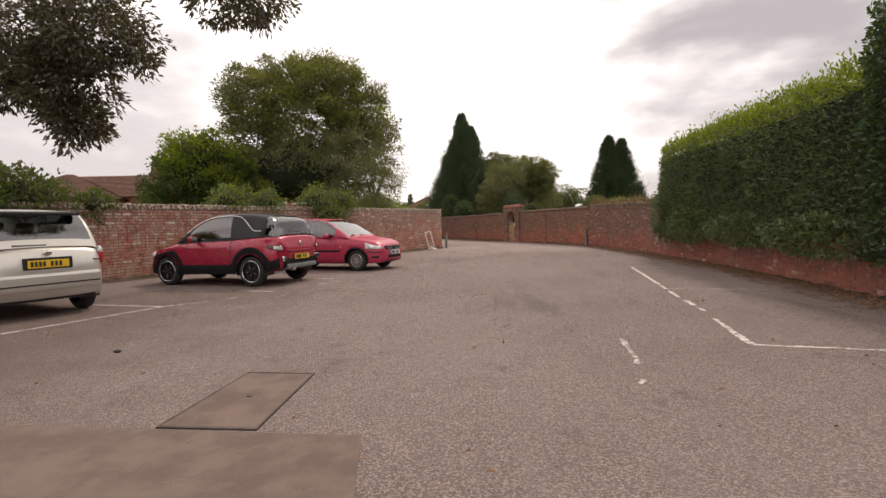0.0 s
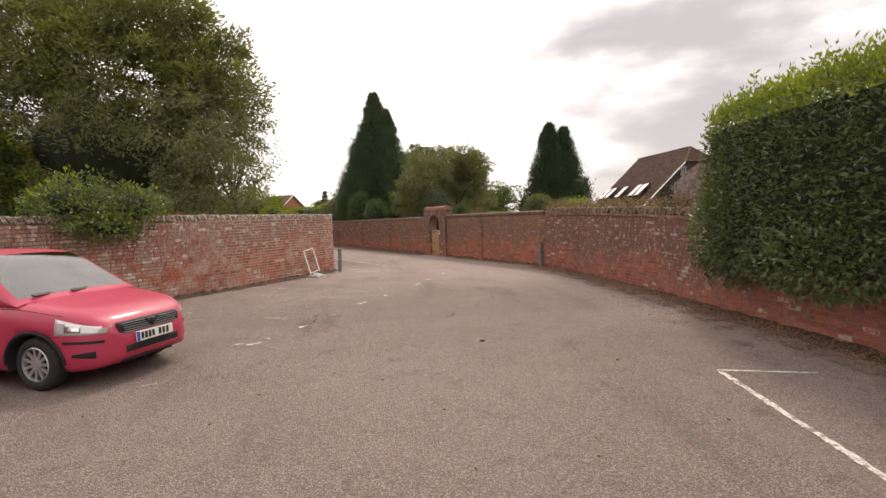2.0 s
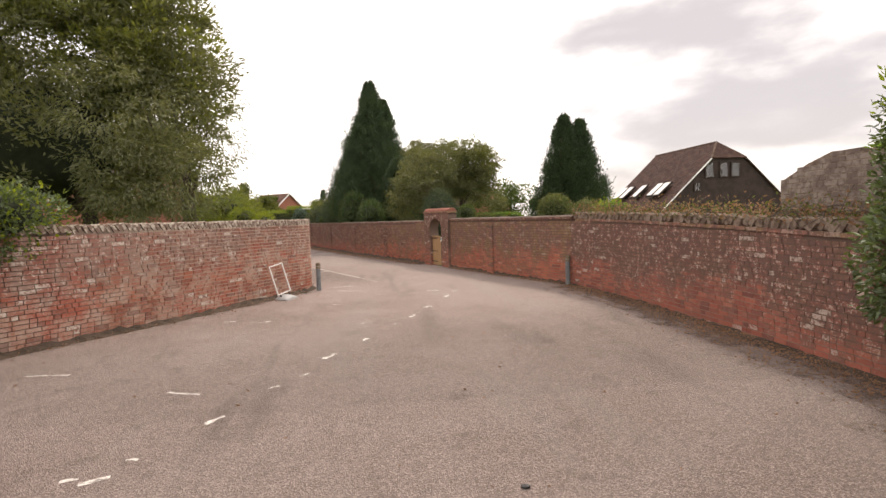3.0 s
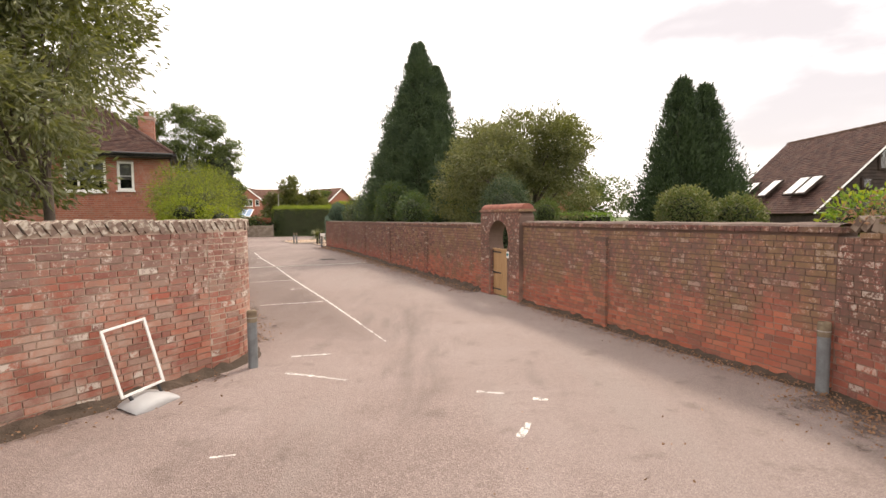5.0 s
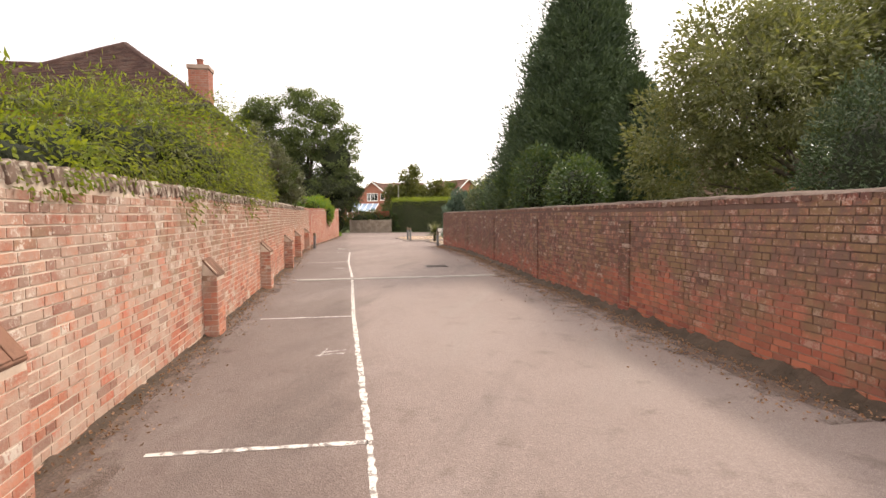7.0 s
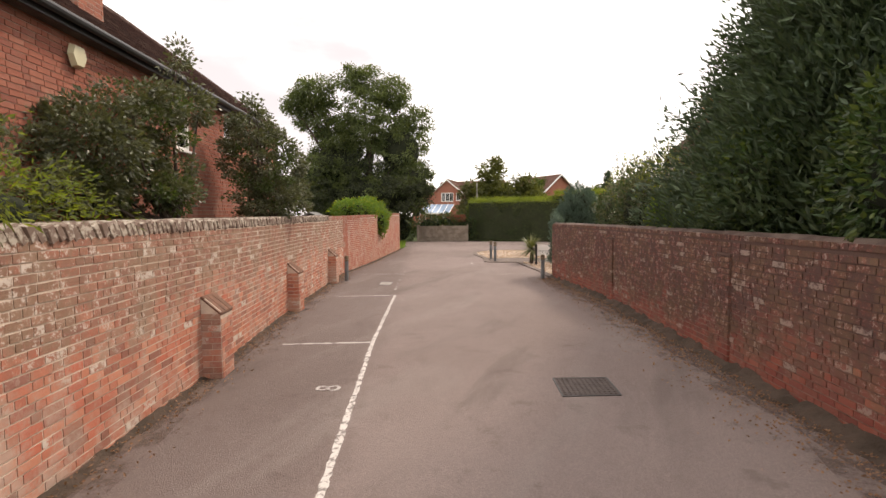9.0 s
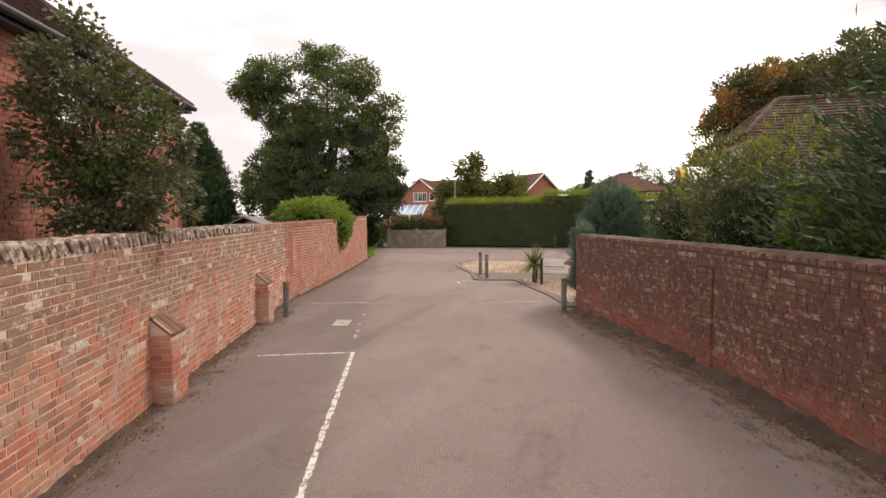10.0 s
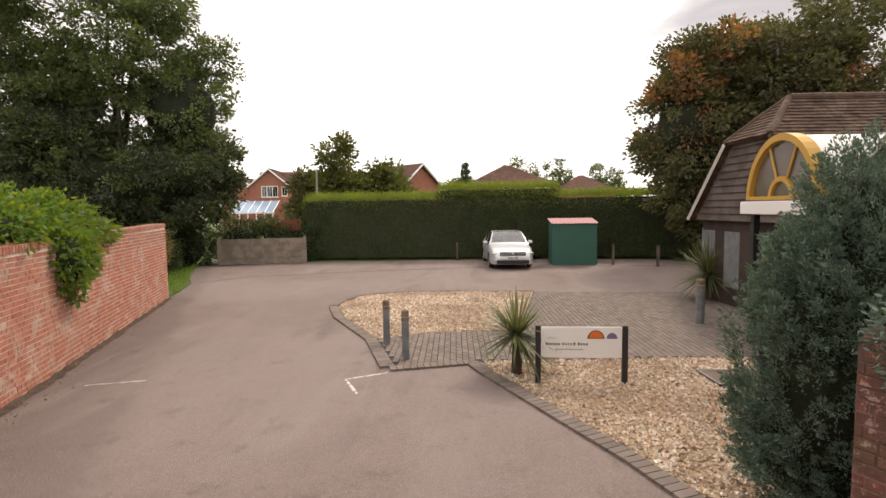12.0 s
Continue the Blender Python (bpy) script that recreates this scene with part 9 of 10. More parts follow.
def adam_side(x, t, out=0.012):
    """A point on the city car's glasshouse side at height share t."""
    zt, zr = atop(x) - 0.012, aroof(x)
    wb = ahalf(x) * 0.915 - SA["turn"] * float(np.clip((0.5 - x) / 0.45, 0, 1)) ** 2
    f = float(np.clip((zr - zt) / (SA["H"] - zt), 0, 1))
    we = wb + (SA["W"] / 2 * SA["rw"] * (1 - SA["taper"] * float(np.clip((1.1 - x) / 0.9, 0, 1))) - wb) * f
    return (x - ao, wb + (we - wb) * t + 0.02 * math.sin(math.pi * t) + out, zt + (zr - zt) * t)


for sg in (-1, 1):
    skin_patch(adam_c, "tail_light", sg, 0.018, 0.25, (0.735, 0.815), (0.855, 0.875), m_smoke, "smoked tail lamp", out=0.010)
    skin_patch(adam_c, "tail_lamp_bowl", sg, 0.022, 0.12, (0.755, 0.785), (0.83, 0.85), m_lens, "pale lamp bowl", out=0.016)
    blob(adam, "headlight", (3.45 - ao, sg * 0.62, 0.68), (0.16, 0.13, 0.09), m_lens, sg * -0.7)
    bar(adam, "reflector_pod", (0.025 - ao, sg * 0.545, 0.57), (0.06, 0.25, 0.13), m_chrome, sg * 0.42, bev=0.04, label="bright lamp surround")
    bar(adam, "reflector", (-0.004 - ao, sg * 0.54, 0.575), (0.03, 0.19, 0.085), m_black, sg * 0.42, bev=0.03)
    # chrome line over the side windows, dropping to the rear quarter
    line = [(0.42, 0.30), (0.50, 0.30), (0.58, 0.31), (0.64, 0.36), (0.70, 0.46), (0.76, 0.58), (0.83, 0.71), (0.90, 0.82), (0.98, 0.90), (1.08, 0.94)] + [(1.08 + 0.1 * k, 0.955) for k in range(1, 15)]
    bq, prev = bmesh.new(), None
    for x, t in line:
        p = adam_side(x, t)
        p = (p[0], sg * p[1], p[2])
        if prev:
            tube(bq, prev, p, 0.014, 0.014, 6)
        prev = p
    part("chrome_line", bq, m_chrome, adam, "chrome window line")
bar(adam, "rear_cladding", (0.045 - ao, 0, 0.475), (0.13, 1.20, 0.20), m_clad, bev=0.04, label="black lower bumper")
bar(adam, "skid_plate", (0.015 - ao, 0, 0.405), (0.12, 1.06, 0.10), m_galv, bev=0.03, label="grey skid plate")
bar(adam, "crease", (-0.004 - ao, 0, 0.735), (0.03, 1.0, 0.028), red_deep, bev=0.012)
tb = bmesh.new()
tube(tb, (-0.06 - ao, 0.34, 0.355), (0.1 - ao, 0.34, 0.355), 0.045, 0.045, 14)
part("exhaust", tb, m_chrome, adam)
plate(adam, -0.03 - ao, 0.60, 0.05, m_plate_y, -1)
blob(adam, "badge", (0.003 - ao, 0, 0.885), (0.02, 0.055, 0.055), m_chrome)
bar(adam, "wiper", (0.115 - ao, 0.0, 1.15), (0.03, 0.46, 0.025), m_black, 0.0, 0.4)
bm_a = bmesh.new()
tube(bm_a, (0.75 - ao, 0, 1.50), (0.62 - ao, 0, 1.60), 0.005, 0.003, 6)
part("aerial", bm_a, m_black, adam)

# silver hatchback by the entrance
SM = dict(L=3.72, W=1.66, H=1.57, wheel=0.29, rear=0.62, base=2.43, rw=0.74, paint=silver, paint_label="silver paint",
          top=[(0, 0.70), (0.03, 0.92), (0.12, 1.00), (0.5, 1.0), (1.4, 0.98), (2.4, 0.95), (2.75, 0.94), (3.1, 0.86), (3.45, 0.74), (3.65, 0.60), (3.72, 0.46)],
          bot=[(0, 0.30), (0.12, 0.25), (0.5, 0.21), (1.9, 0.19), (3.2, 0.19), (3.6, 0.22), (3.72, 0.30)],
          plan=[(0, 0.64), (0.05, 0.73), (0.2, 0.80), (0.6, 0.828), (1.9, 0.83), (2.9, 0.81), (3.3, 0.74), (3.55, 0.62), (3.68, 0.48), (3.72, 0.40)],
          roof=[(0.08, 1.0), (0.17, 1.22), (0.27, 1.40), (0.42, 1.52), (1.0, 1.575), (1.6, 1.57), (2.0, 1.49), (2.4, 1.22), (2.8, 0.93)],
          ws_top=1.98, rw_top=0.42, sw=(0.55, 2.35), pillars=[0.95, 1.5], seams=[0.95, 1.55, 2.42], handles=[1.2, 1.75], mirror=2.2, rim=m_alloy, spokes=7, rim_label="silver wheel trim")
micra, mo, mtop, mbot, mhalf = car("silver_hatchback", "silver hatchback with a yellow rear plate", (-6.68, 12.7, 0), 153, SM)
for sg in (-1, 1):
    blob(micra, "tail_light", (0.13 - mo, sg * 0.755, 0.86), (0.09, 0.05, 0.15), m_redlens, sg * 0.35, label="red tail lamp")
    blob(micra, "reversing_lamp", (0.115 - mo, sg * 0.755, 0.95), (0.07, 0.045, 0.07), m_lens, sg * 0.35)
    blob(micra, "headlight", (3.3 - mo, sg * 0.62, 0.78), (0.14, 0.12, 0.13), m_lens, sg * -0.6)
bar(micra, "rear_bumper", (0.03 - mo, 0, 0.53), (0.12, 1.42, 0.26), silver, bev=0.05)
bar(micra, "bumper_lip", (-0.02 - mo, 0, 0.50), (0.05, 1.34, 0.02), m_trim, bev=0.006)
bar(micra, "lower_bumper", (0.06 - mo, 0, 0.33), (0.10, 1.25, 0.14), m_trim, bev=0.03, label="dark lower bumper")
bar(micra, "spoiler", (0.27 - mo, 0, 1.53), (0.24, 1.06, 0.05), m_trim, 0, -0.1, 0.02, "dark roof spoiler")
bar(micra, "plate_recess", (0.0 - mo, 0, 0.80), (0.03, 0.62, 0.17), m_trim, bev=0.01)
plate(micra, -0.02 - mo, 0.795, 0.0, m_plate_y, -1)
blob(micra, "badge", (-0.0 - mo, 0, 0.95), (0.012, 0.055, 0.04), m_chrome)
bar(micra, "wiper", (0.10 - mo, 0.18, 1.06), (0.03, 0.42, 0.03), m_black, 0.0, -0.5)
for y in (-0.62, 0.56):
    bar(micra, "model_badge", (0.03 - mo, y, 0.82), (0.02, 0.16, 0.03), m_chrome, 0.15 if y > 0 else -0.15, bev=0.004)

# pale saloon at the end of the lane
SV = dict(L=4.77, W=1.83, H=1.46, wheel=0.32, rear=1.0, base=2.79, rw=0.70, paint=white_silver, paint_label="pale silver paint",
          top=[(0, 0.70), (0.05, 0.90), (0.3, 1.0), (1.2, 0.99), (2.4, 0.96), (3.4, 0.95), (3.9, 0.90), (4.4, 0.80), (4.66, 0.68), (4.77, 0.5)],
          bot=[(0, 0.32), (0.2, 0.24), (0.6, 0.2), (2.4, 0.18), (4.2, 0.18), (4.6, 0.2), (4.77, 0.26)],
          plan=[(0, 0.66), (0.1, 0.80), (0.4, 0.89), (1.2, 0.915), (2.6, 0.915), (3.9, 0.90), (4.4, 0.84), (4.65, 0.74), (4.77, 0.60)],
          roof=[(0.55, 1.0), (0.95, 1.18), (1.35, 1.36), (1.8, 1.44), (2.3, 1.46), (2.7, 1.43), (3.1, 1.24), (3.55, 0.94)],
          ws_top=2.62, rw_top=1.5, sw=(1.3, 3.2), pillars=[2.15], seams=[1.4, 2.15, 3.15], handles=[1.7, 2.5], mirror=3.05, rim=m_alloy, spokes=9, rim_label="silver alloy wheel")
passat, vo, vtop, vbot, vhalf = car("silver_saloon", "pale silver saloon parked facing the lane", (-6.15, 77.0, 0), -86, SV)
for sg in (-1, 1):
    blob(passat, "headlight", (4.52 - vo, sg * 0.66, 0.66), (0.15, 0.20, 0.065), m_lens, sg * -0.35, label="slim headlight")
    bar(passat, "bumper_trim", (4.72 - vo, sg * 0.6, 0.36), (0.06, 0.34, 0.03), m_chrome, sg * -0.2, bev=0.008)
for k in range(3):
    bar(passat, "grille_bar", (4.752 - vo + k * 0.006, 0, 0.695 - 0.045 * k), (0.05, 1.02, 0.018), m_chrome, bev=0.004)
bar(passat, "grille", (4.725 - vo, 0, 0.645), (0.08, 1.04, 0.15), m_dark, bev=0.02)
blob(passat, "badge", (4.76 - vo, 0, 0.66), (0.02, 0.06, 0.06), m_chrome)
bar(passat, "lower_intake", (4.755 - vo, 0, 0.33), (0.08, 1.3, 0.15), m_dark, bev=0.03)
plate(passat, 4.80 - vo, 0.50, 0.0, m_plate_w, 1)

# ---------------------------------------------------------------- bollards, signs, paving and the end of the lane
def bollard(x, y, lean=0.0, cap=True, h=0.76, r=0.062):
    root = thing("bollard", "weathered grey round bollard with a brown stained top", "bollard", (x, y, 0), group="bollards along the walls")
    m = Matrix.Rotation(lean, 4, 'Y')
    b2 = bmesh.new()
    lathe(b2, [(r, -0.05), (r, h * 0.80), (r * 0.96, h * 0.81)], 18, m)
    part("post", b2, m_galv, root, smooth=False)
    b2 = bmesh.new()
    lathe(b2, [(r * 1.05, h * 0.80), (r * 1.05, h * 0.97), (r * 0.9, h), (0.001, h * 1.01)], 18, m)
    part("cap", b2, m_bolltop, root, "brown stained top")
    b2 = bmesh.new()
    lathe(b2, [(r * 1.07, h * 0.87), (r * 1.07, h * 0.885)], 18, m)
    part("band", b2, m_concrete, root)
    return root


bollard(0.40, 30.02)
bollard(7.05, 28.86, h=0.80)
bollard(-11.0, 54.75, 0.02, h=0.78)
bollard(-5.33, 57.2)
bollard(-9.04, 63.38, h=0.84)
bollard(-8.55, 62.45, h=0.84)
bollard(-2.70, 65.15, h=0.95, r=0.085)
for x, y in ((0.0, 75.6), (-1.6, 76.4), (-8.4, 78.6)):
    root = thing("timber_post", "short weathered timber post by the hedge", "post", (x, y, 0), group="timber posts")
    b = bmesh.new()
    box(b, (0, 0, 0.42), (0.1, 0.1, 0.88), None, 0.012)
    part("post", b, m_board, root)

# empty pavement sign leaning on the wall
ps = thing("pavement_sign", "empty white sign frame on a moulded grey base", "sign", (-0.24, 28.72, 0), 58)
b = bmesh.new()
prof = [(-0.26, 0.02), (-0.24, 0.05), (-0.15, 0.09), (0.0, 0.12), (0.15, 0.09), (0.25, 0.04), (0.29, 0.02)]
rows = []
for y, k in ((-0.22, 0.35), (-0.19, 0.8), (-0.07, 1.0), (0.07, 1.0), (0.19, 0.8), (0.22, 0.35)):
    rows.append([b.verts.new((x * (0.9 + 0.1 * k), y * (0.75 + 0.25 * math.cos(x * 4)) + 0.05 * math.sin(x * 7), z * k)) for x, z in prof])
for r0, r1 in zip(rows, rows[1:]):
    for i in range(len(prof) - 1):
        b.faces.new((r0[i], r0[i + 1], r1[i + 1], r1[i]))
for r0 in (rows[0], rows[-1]):
    lo = [b.verts.new((v.co.x, v.co.y, 0.0)) for v in r0]
    for i in range(len(prof) - 1):
        b.faces.new((r0[i], r0[i + 1], lo[i + 1], lo[i]))
part("base", b, plain("moulded_grey_plastic", (0.36, 0.36, 0.36), 0.6, var=0.15, scale=8), ps, "grey moulded base", smooth=True)
fm = Matrix.Translation((-0.02, 0.02, 0.13)) @ Matrix.Rotation(-0.15, 4, 'Y') @ Matrix.Rotation(-0.2, 4, 'X')
for nm, c, s in (("side_rail", (-0.215, 0, 0.39), (0.028, 0.026, 0.74)), ("side_rail", (0.215, 0, 0.39), (0.028, 0.026, 0.74)), ("top_rail", (0, 0, 0.746), (0.40, 0.026, 0.028)), ("bottom_rail", (0, 0, 0.034), (0.40, 0.026, 0.028))):
    b = bmesh.new()
    box(b, c, s, fm, 0.005)
    part(nm, b, m_white, ps)
for x in (-0.15, 0.15):
    b = bmesh.new()
    tube(b, fm @ Vector((x, 0, 0.02)), (x, 0, 0.08), 0.018, 0.018, 8)
    part("bracket", b, m_black, ps)

# business sign on two posts
bs = thing("business_sign", "white business sign with orange and purple mark on black posts", "sign", (-5.9, 61.4, 0), -0.5)
b = bmesh.new()
box(b, (0, 0, 0.60), (1.12, 0.022, 0.44), None, 0.004)
part("board", b, m_white, bs)
for x in (-0.60, 0.60):
    b = bmesh.new()
    box(b, (x, 0, 0.40), (0.075, 0.06, 0.88), None, 0.006)
    part("post", b, m_black, bs)
m_ora, m_pur = plain("sign_orange", (0.72, 0.16, 0.03), 0.5), plain("sign_purple", (0.16, 0.14, 0.30), 0.5)


def dome(cx, cz, rx, rz2, mat, nm, proud):
    b2 = bmesh.new()
    vs = [b2.verts.new((cx + rx * math.cos(math.pi * i / 14), -0.014 - proud, cz + rz2 * math.sin(math.pi * i / 14))) for i in range(15)]
    b2.faces.new(vs)
    r = bmesh.ops.extrude_face_region(b2, geom=b2.faces[:])
    for v in r["geom"]:
        if isinstance(v, bmesh.types.BMVert):
            v.co.y += 0.002
    part(nm, b2, mat, bs)


dome(0.20, 0.655, 0.118, 0.12, m_black, "mark_outline", 0.0)
dome(0.20, 0.664, 0.10, 0.10, m_ora, "orange_mark", 0.003)
dome(0.42, 0.655, 0.075, 0.085, m_pur, "purple_mark", 0.0)
for x0, n, z, h, w, mt in ((-0.50, 6, 0.575, 0.042, 0.026, m_ink), (-0.27, 4, 0.575, 0.042, 0.028, m_lead), (-0.115, 1, 0.575, 0.042, 0.03, m_ink), (-0.055, 4, 0.575, 0.042, 0.028, m_ink), (-0.36, 6, 0.50, 0.022, 0.017, m_lead), (-0.215, 1, 0.50, 0.022, 0.02, m_lead), (-0.17, 9, 0.50, 0.022, 0.017, m_lead)):
    for k in range(n):
        b = bmesh.new()
        box(b, (x0 + (k + 0.5) * w * 1.32, -0.0125, z + (0.004 if k == 0 else 0.0)), (w * 0.8, 0.003, h * (1.0 if k == 0 else 0.76)))
        part("lettering_bar", b, mt, bs)

# gravel beds, block edging and paved path
GRAVEL_A = [(-10.95, 66.9), (-10.98, 67.6), (-10.72, 68.5), (-9.9, 69.1), (-8.6, 69.32), (-5.75, 69.3), (-6.55, 64.5), (-7.3, 64.48), (-8.35, 64.3), (-9.28, 63.75), (-10.45, 65.7)]
GRAVEL_B = [(-7.25, 62.35), (-6.6, 62.42), (-3.2, 62.72), (-1.6, 62.4), (-1.7, 57.9), (-4.4, 57.55), (-5.38, 58.5), (-5.72, 59.25), (-6.2, 60.15), (-7.15, 61.95)]
PATH_A = [(-9.28, 63.72), (-8.35, 64.28), (-7.3, 64.46), (-6.55, 64.48), (-5.75, 69.28), (-1.2, 69.1), (-0.9, 66.0), (-1.2, 62.8), (-3.2, 62.75), (-6.6, 62.45), (-7.5, 62.36), (-8.62, 61.98)]


def inside_poly(poly, x, y):
    hit = False
    for (x0, y0), (x1, y1) in zip(poly, poly[1:] + poly[:1]):
        if (y0 > y) != (y1 > y) and x < (x1 - x0) * (y - y0) / (y1 - y0) + x0:
            hit = not hit
    return hit


m_gravel = leaf_mat("gravel_stone", [(0.56, 0.42, 0.29), (0.72, 0.60, 0.46), (0.36, 0.22, 0.14), (0.86, 0.78, 0.66), (0.16, 0.09, 0.055), (0.70, 0.56, 0.41), (0.46, 0.30, 0.19), (0.88, 0.80, 0.70), (0.26, 0.16, 0.10)], 0.0, 0.85, 0.3)
m_gbed = two_tone("gravel_bed", (0.42, 0.31, 0.20), (0.33, 0.23, 0.14), 22.0, fine=90, relief=0.01)


def gravel(name, poly, dens, seed, label, avoid=None):
    root = flat(name, poly, 0.010, m_gbed, label, "gravel", "stuff")
    g2 = np.random.default_rng(seed)
    xs2, ys2 = [p[0] for p in poly], [p[1] for p in poly]
    n2 = int((max(xs2) - min(xs2)) * (max(ys2) - min(ys2)) * dens)
    pts = np.column_stack([g2.uniform(min(xs2), max(xs2), n2), g2.uniform(min(ys2), max(ys2), n2)])
    pts = np.array([p for p in pts if inside_poly(poly, p[0], p[1])])
    base = np.array([[1, 0, 0], [-.5, .86, 0], [-.5, -.86, 0], [0.1, 0.1, .75], [0, 0, -.5]])
    tri = np.array([[0, 1, 3], [1, 2, 3], [2, 0, 3], [1, 0, 4], [2, 1, 4], [0, 2, 4]])
    k = len(pts)
    an = g2.uniform(0, 6.28, k)
    sz = g2.uniform(0.013, 0.026, (k, 1, 1)) * np.where(g2.random((k, 1, 1)) < 0.25, 1.6, 1.0)
    rot = np.stack([np.stack([np.cos(an), -np.sin(an), 0 * an], 1), np.stack([np.sin(an), np.cos(an), 0 * an], 1), np.stack([0 * an, 0 * an, 1 + 0 * an], 1)], 1)
    V = np.einsum("nij,kj->nki", rot, base) * sz * g2.uniform(0.7, 1.4, (k, 1, 3)) + np.column_stack([pts, np.full(k, 0.016)])[:, None] + g2.uniform(0, 0.008, (k, 1, 1)) * np.array([0, 0, 1])
    Q = (np.arange(k) * 5)[:, None, None] + tri[None]
    put("gravel_stones", quick_mesh("gravel_stones", V.reshape(-1, 3), Q.reshape(-1, 3)), m_gravel, root, "golden gravel", "stuff")


gravel("gravel_island", GRAVEL_A, 700, 3, "golden gravel island edged with blocks")
gravel("gravel_bed", GRAVEL_B, 1000, 4, "golden-brown gravel bed around the sign")
m_block1 = brick_mat("paving_block", True, [(0.175, 0.145, 0.128), (0.21, 0.172, 0.15), (0.145, 0.12, 0.106), (0.19, 0.146, 0.12)], lichen=0, top=9, red=0, pale=0.15, even=0.4)
m_blockn = brick_mat("paving_block_rest", False, [(0.175, 0.145, 0.128), (0.21, 0.172, 0.15), (0.145, 0.12, 0.106), (0.19, 0.146, 0.12)], lichen=0, top=9, red=0, pale=0.15, even=0.4)
pav = flat("pavement", PATH_A, 0.004, m_dark, "grey block-paved path to the barns", "pavement")
items = []
bw, bl = 0.105, 0.21
ca, sa = math.cos(0.05), math.sin(0.05)
for i in range(-80, 80):
    for j in range(-30, 30):
        px, py = -5.5 + (i * bw), 65.5 + j * bl + (bl / 2 if i % 2 else 0)
        x, y = -5.5 + (px + 5.5) * ca - (py - 65.5) * sa, 65.5 + (px + 5.5) * sa + (py - 65.5) * ca
        if inside_poly(PATH_A, x, y):
            items.append((np.array([x, y, 0.004]), np.array([ca, sa, 0]), np.array([-sa, ca, 0]), AZ, (bw - 0.013, bl - 0.009, 0.03)))
jobs.append((pav, items, m_block1, m_blockn, lambda p: p[1] < 64.4 and p[0] < -6.3))
edge = []
for pts in ([(-11.12, 67.0), (-10.62, 65.72), (-9.42, 63.72), (-8.78, 61.98)], [(-8.74, 61.94), (-7.5, 62.30)], [(-7.45, 62.30), (-7.28, 61.9), (-6.32, 60.12), (-5.83, 59.22), (-5.5, 58.45), (-5.2, 57.75)], [(-11.12, 67.05), (-11.12, 67.7), (-10.85, 68.6), (-9.95, 69.22), (-8.6, 69.44), (-5.75, 69.4)]):
    ln = Line(pts)
    s = 0.06
    while s < ln.length:
        edge.append(along(ln, s, 0.012, 0.0, (0.098, 0.205, 0.05)))
        s += 0.108
ked = thing("block_edging", "grey block edging round the gravel and path", "kerb", (-8.7, 62.0, 0), kind="structure")
jobs.append((ked, [(c - np.array([-8.7, 62.0, 0]), x, y, z, s) for c, x, y, z, s in edge], m_block1, m_blockn, lambda p: True))
dc = thing("drain_cover", "round rusty drain cover in the gravel", "drain cover", (-7.39, 67.92, 0))
b = bmesh.new()
lathe(b, [(0.33, 0.0), (0.33, 0.03), (0.30, 0.035), (0.001, 0.03)], 24)
part("lid", b, m_bolltop, dc)

# concrete panel fence
m_fence = two_tone("stained_concrete_panel", (0.30, 0.25, 0.20), (0.20, 0.16, 0.125), 2.6, fine=60)
cf = thing("concrete_fence", "low concrete panel fence stained green at its foot", "fence", (-19.45, 77.0, 0), 15)
for x in (0, 1.95, 3.9):
    b = bmesh.new()
    box(b, (x, 0, 0.64), (0.12, 0.12, 1.32), None, 0.01)
    part("post", b, m_fence, cf)
for x in (0.975, 2.925):
    for k in range(4):
        b = bmesh.new()
        box(b, (x, 0.0, 0.16 + k * 0.30), (1.83, 0.05, 0.292), None, 0.008)
        part("panel", b, m_fence, cf)
tr_ = thing("red_panel_fence", "red-stained trellis panel above the brambles", "fence", (-17.0, 79.0, 0), 10)
red_st = plain("red_fence_stain", (0.24, 0.07, 0.04), 0.8)
for k in range(6):
    b = bmesh.new()
    box(b, (0, 0, 1.55 + k * 0.095), (1.5, 0.03, 0.085))
    part("slat", b, red_st, tr_)
for x in (-0.7, 0.7):
    b = bmesh.new()
    box(b, (x, 0.03, 1.05), (0.08, 0.08, 2.1))
    part("post", b, m_bark, tr_)
b = bmesh.new()
box(b, (0, 0.01, 0.75), (1.4, 0.03, 1.4))
part("lower_panel", b, m_board, tr_)

# green metal store with a pinkish roof
gsd = thing("metal_store", "dark green metal store with a faded pink sheet roof", "shed", (-3.25, 76.9, 0), 0)
grn = plain("green_painted_steel", (0.022, 0.095, 0.07), 0.5, var=0.15, scale=2)
for nm, c, s in (("front_panel", (0, -0.6, 0.9), (1.84, 0.03, 1.78)), ("side_panel", (-0.93, 0, 0.9), (0.03, 1.2, 1.78)), ("side_panel", (0.93, 0, 0.9), (0.03, 1.2, 1.78)), ("back_panel", (0, 0.6, 0.94), (1.84, 0.03, 1.86))):
    b = bmesh.new()
    box(b, c, s, None, 0.006)
    part(nm, b, grn, gsd)
b = bmesh.new()
m = Matrix.Translation((0, 0, 1.90)) @ Matrix.Rotation(0.14, 4, 'X')
rows = [[b.verts.new(m @ Vector((-1.0 + i * 0.04, y, 0.018 * math.sin(i * 1.57)))) for i in range(51)] for y in (-0.72, 0.72)]
for i in range(50):
    b.faces.new((rows[0][i], rows[0][i + 1], rows[1][i + 1], rows[1][i]))
part("sheet_roof", b, plain("faded_pink_sheet", (0.46, 0.24, 0.24), 0.6), gsd, "faded pink corrugated sheet")
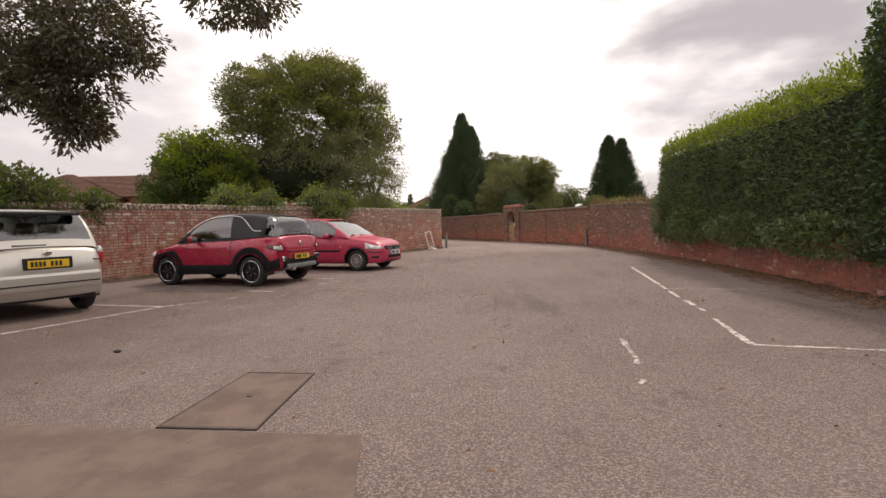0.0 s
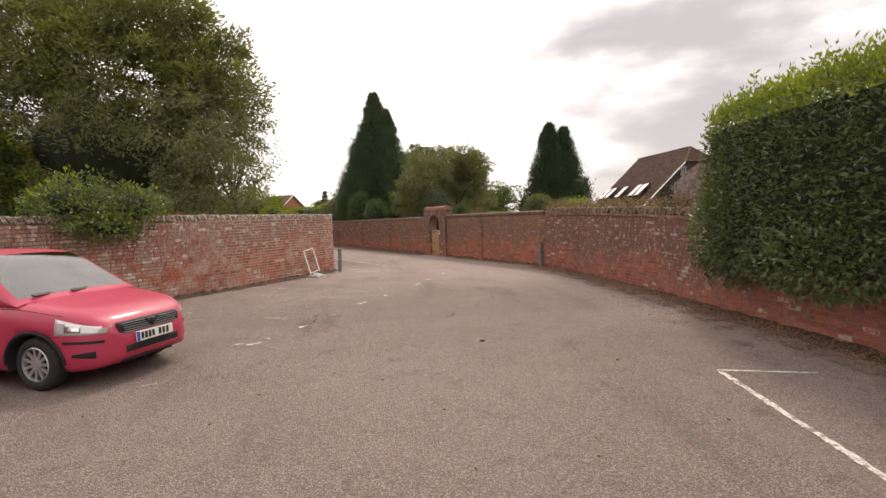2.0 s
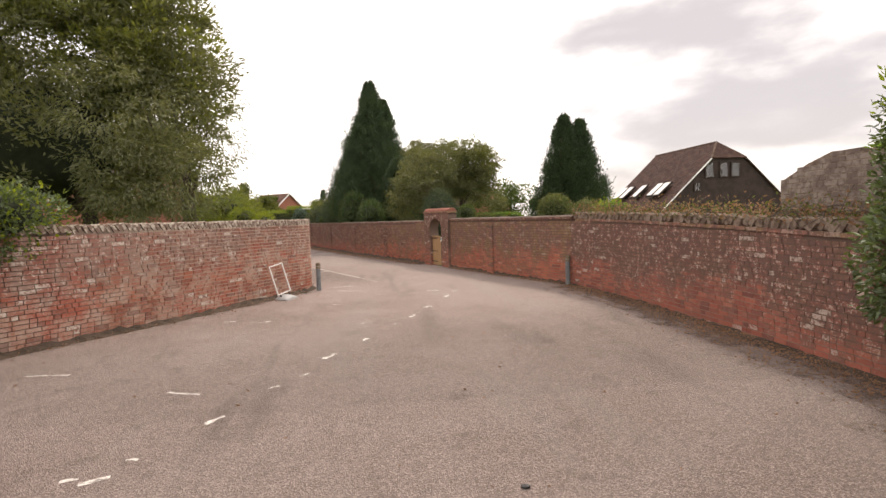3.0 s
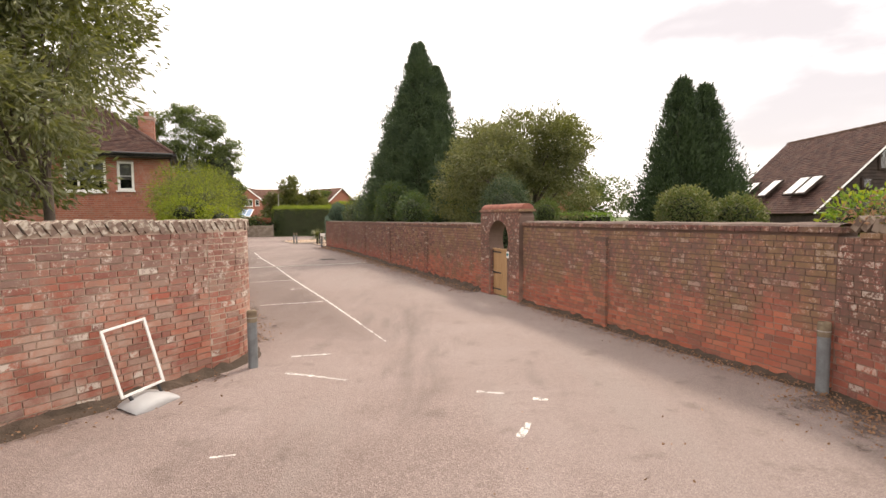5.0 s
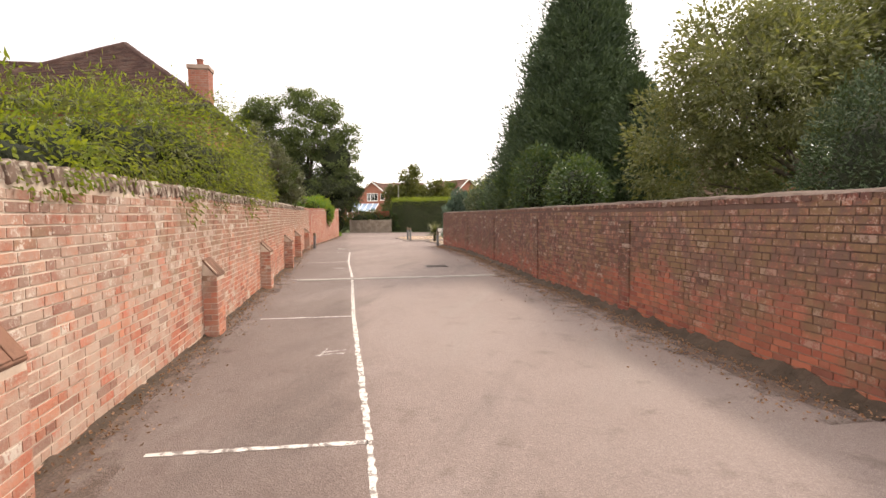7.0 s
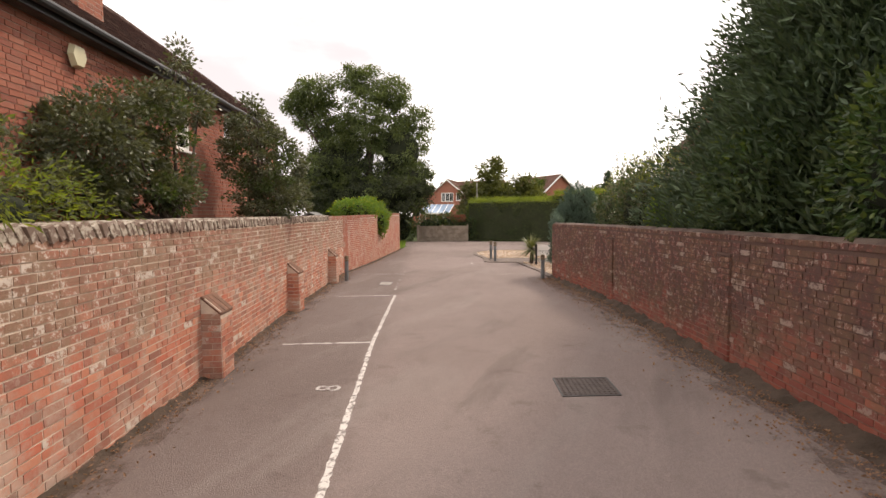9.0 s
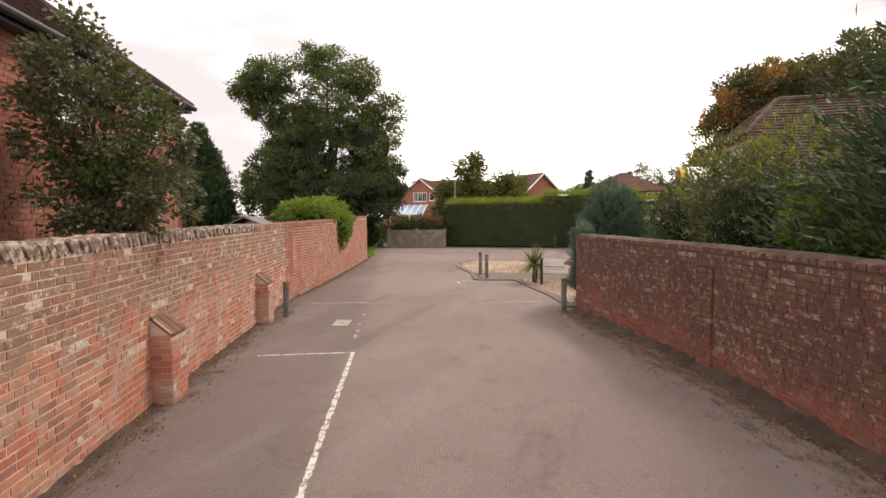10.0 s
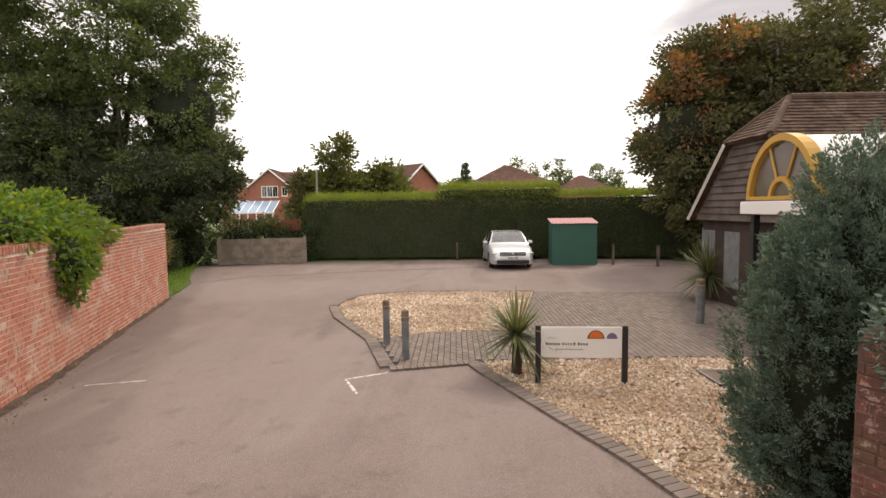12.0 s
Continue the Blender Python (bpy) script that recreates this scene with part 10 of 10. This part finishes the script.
# telegraph pole, distant
tp_ = thing("utility_pole", "thin pale pole beyond the hedge", "pole", (-16.37, 82.2, 0))
b = bmesh.new()
tube(b, (0, 0, -0.1), (0, 0, 4.75), 0.06, 0.05, 8)
part("pole", b, m_concrete, tp_)
# raised ragged wall behind the right yard wall
rw_ = thing("raised_wall", "higher ragged flint and brick wall behind the hedge end", "brick wall", (8.1, 21.5, 0), 88, kind="structure")
b = bmesh.new()
prof = [(-1.4, 0), (-1.4, 2.55), (-0.9, 2.62), (-0.2, 2.58), (0.5, 2.62), (0.9, 2.50), (1.4, 2.28), (1.4, 0)]
f0, f1 = [b.verts.new((x, 0, z)) for x, z in prof], [b.verts.new((x, -0.35, z)) for x, z in prof]
b.faces.new(f0)
b.faces.new(f1[::-1])
for i in range(len(prof)):
    b.faces.new((f0[i], f0[(i + 1) % len(prof)], f1[(i + 1) % len(prof)], f1[i]))
part("wall_core", b, m_copingR, rw_)
ln = Line([(1.4, 0.0), (-1.4, 0.0)])
pieces(rw_, "brick", [(c, x, y, z, s) for c, x, y, z, s in courses(ln, 0, 2.8, 1.4, lambda s: float(np.interp(1.4 - s, [q[0] for q in prof[1:7]], [q[1] for q in prof[1:7]])), 1, 71)], m_copingS, m_copingS, pick=lambda p: True)
# small debris on the tarmac
for x, y, r in ((3.12, 19.25, 0.03), (-2.55, 9.65, 0.035)):
    st = thing("stone_chip", "dark stone chip lying on the tarmac", "stone", (x, y, 0))
    b = bmesh.new()
    bmesh.ops.create_icosphere(b, subdivisions=1, radius=r, matrix=Matrix.Translation((0, 0, r * 0.4)) @ Matrix.Diagonal((1.3, 0.9, 0.6, 1)))
    part("chip", b, m_black, st)
g = np.random.default_rng(9)
m = 420
P = np.column_stack([g.uniform(-6, 7, m), g.uniform(7, 30, m), np.full(m, 0.006)])
tagged(put("litter_leaf", leaf_mesh("litter_leaf", P, np.column_stack([g.normal(size=(m, 2)), g.random(m) * 0.2]), 0.04, 0.022, g), lf_dry), "scattered dry leaf fragments on the tarmac", "leaf litter", kind="stuff")

# ---------------------------------------------------------------- bricks of the long walls
for w, items, one, many, pk in jobs:
    pieces(w, "brick", items, one, many, pick=pk)
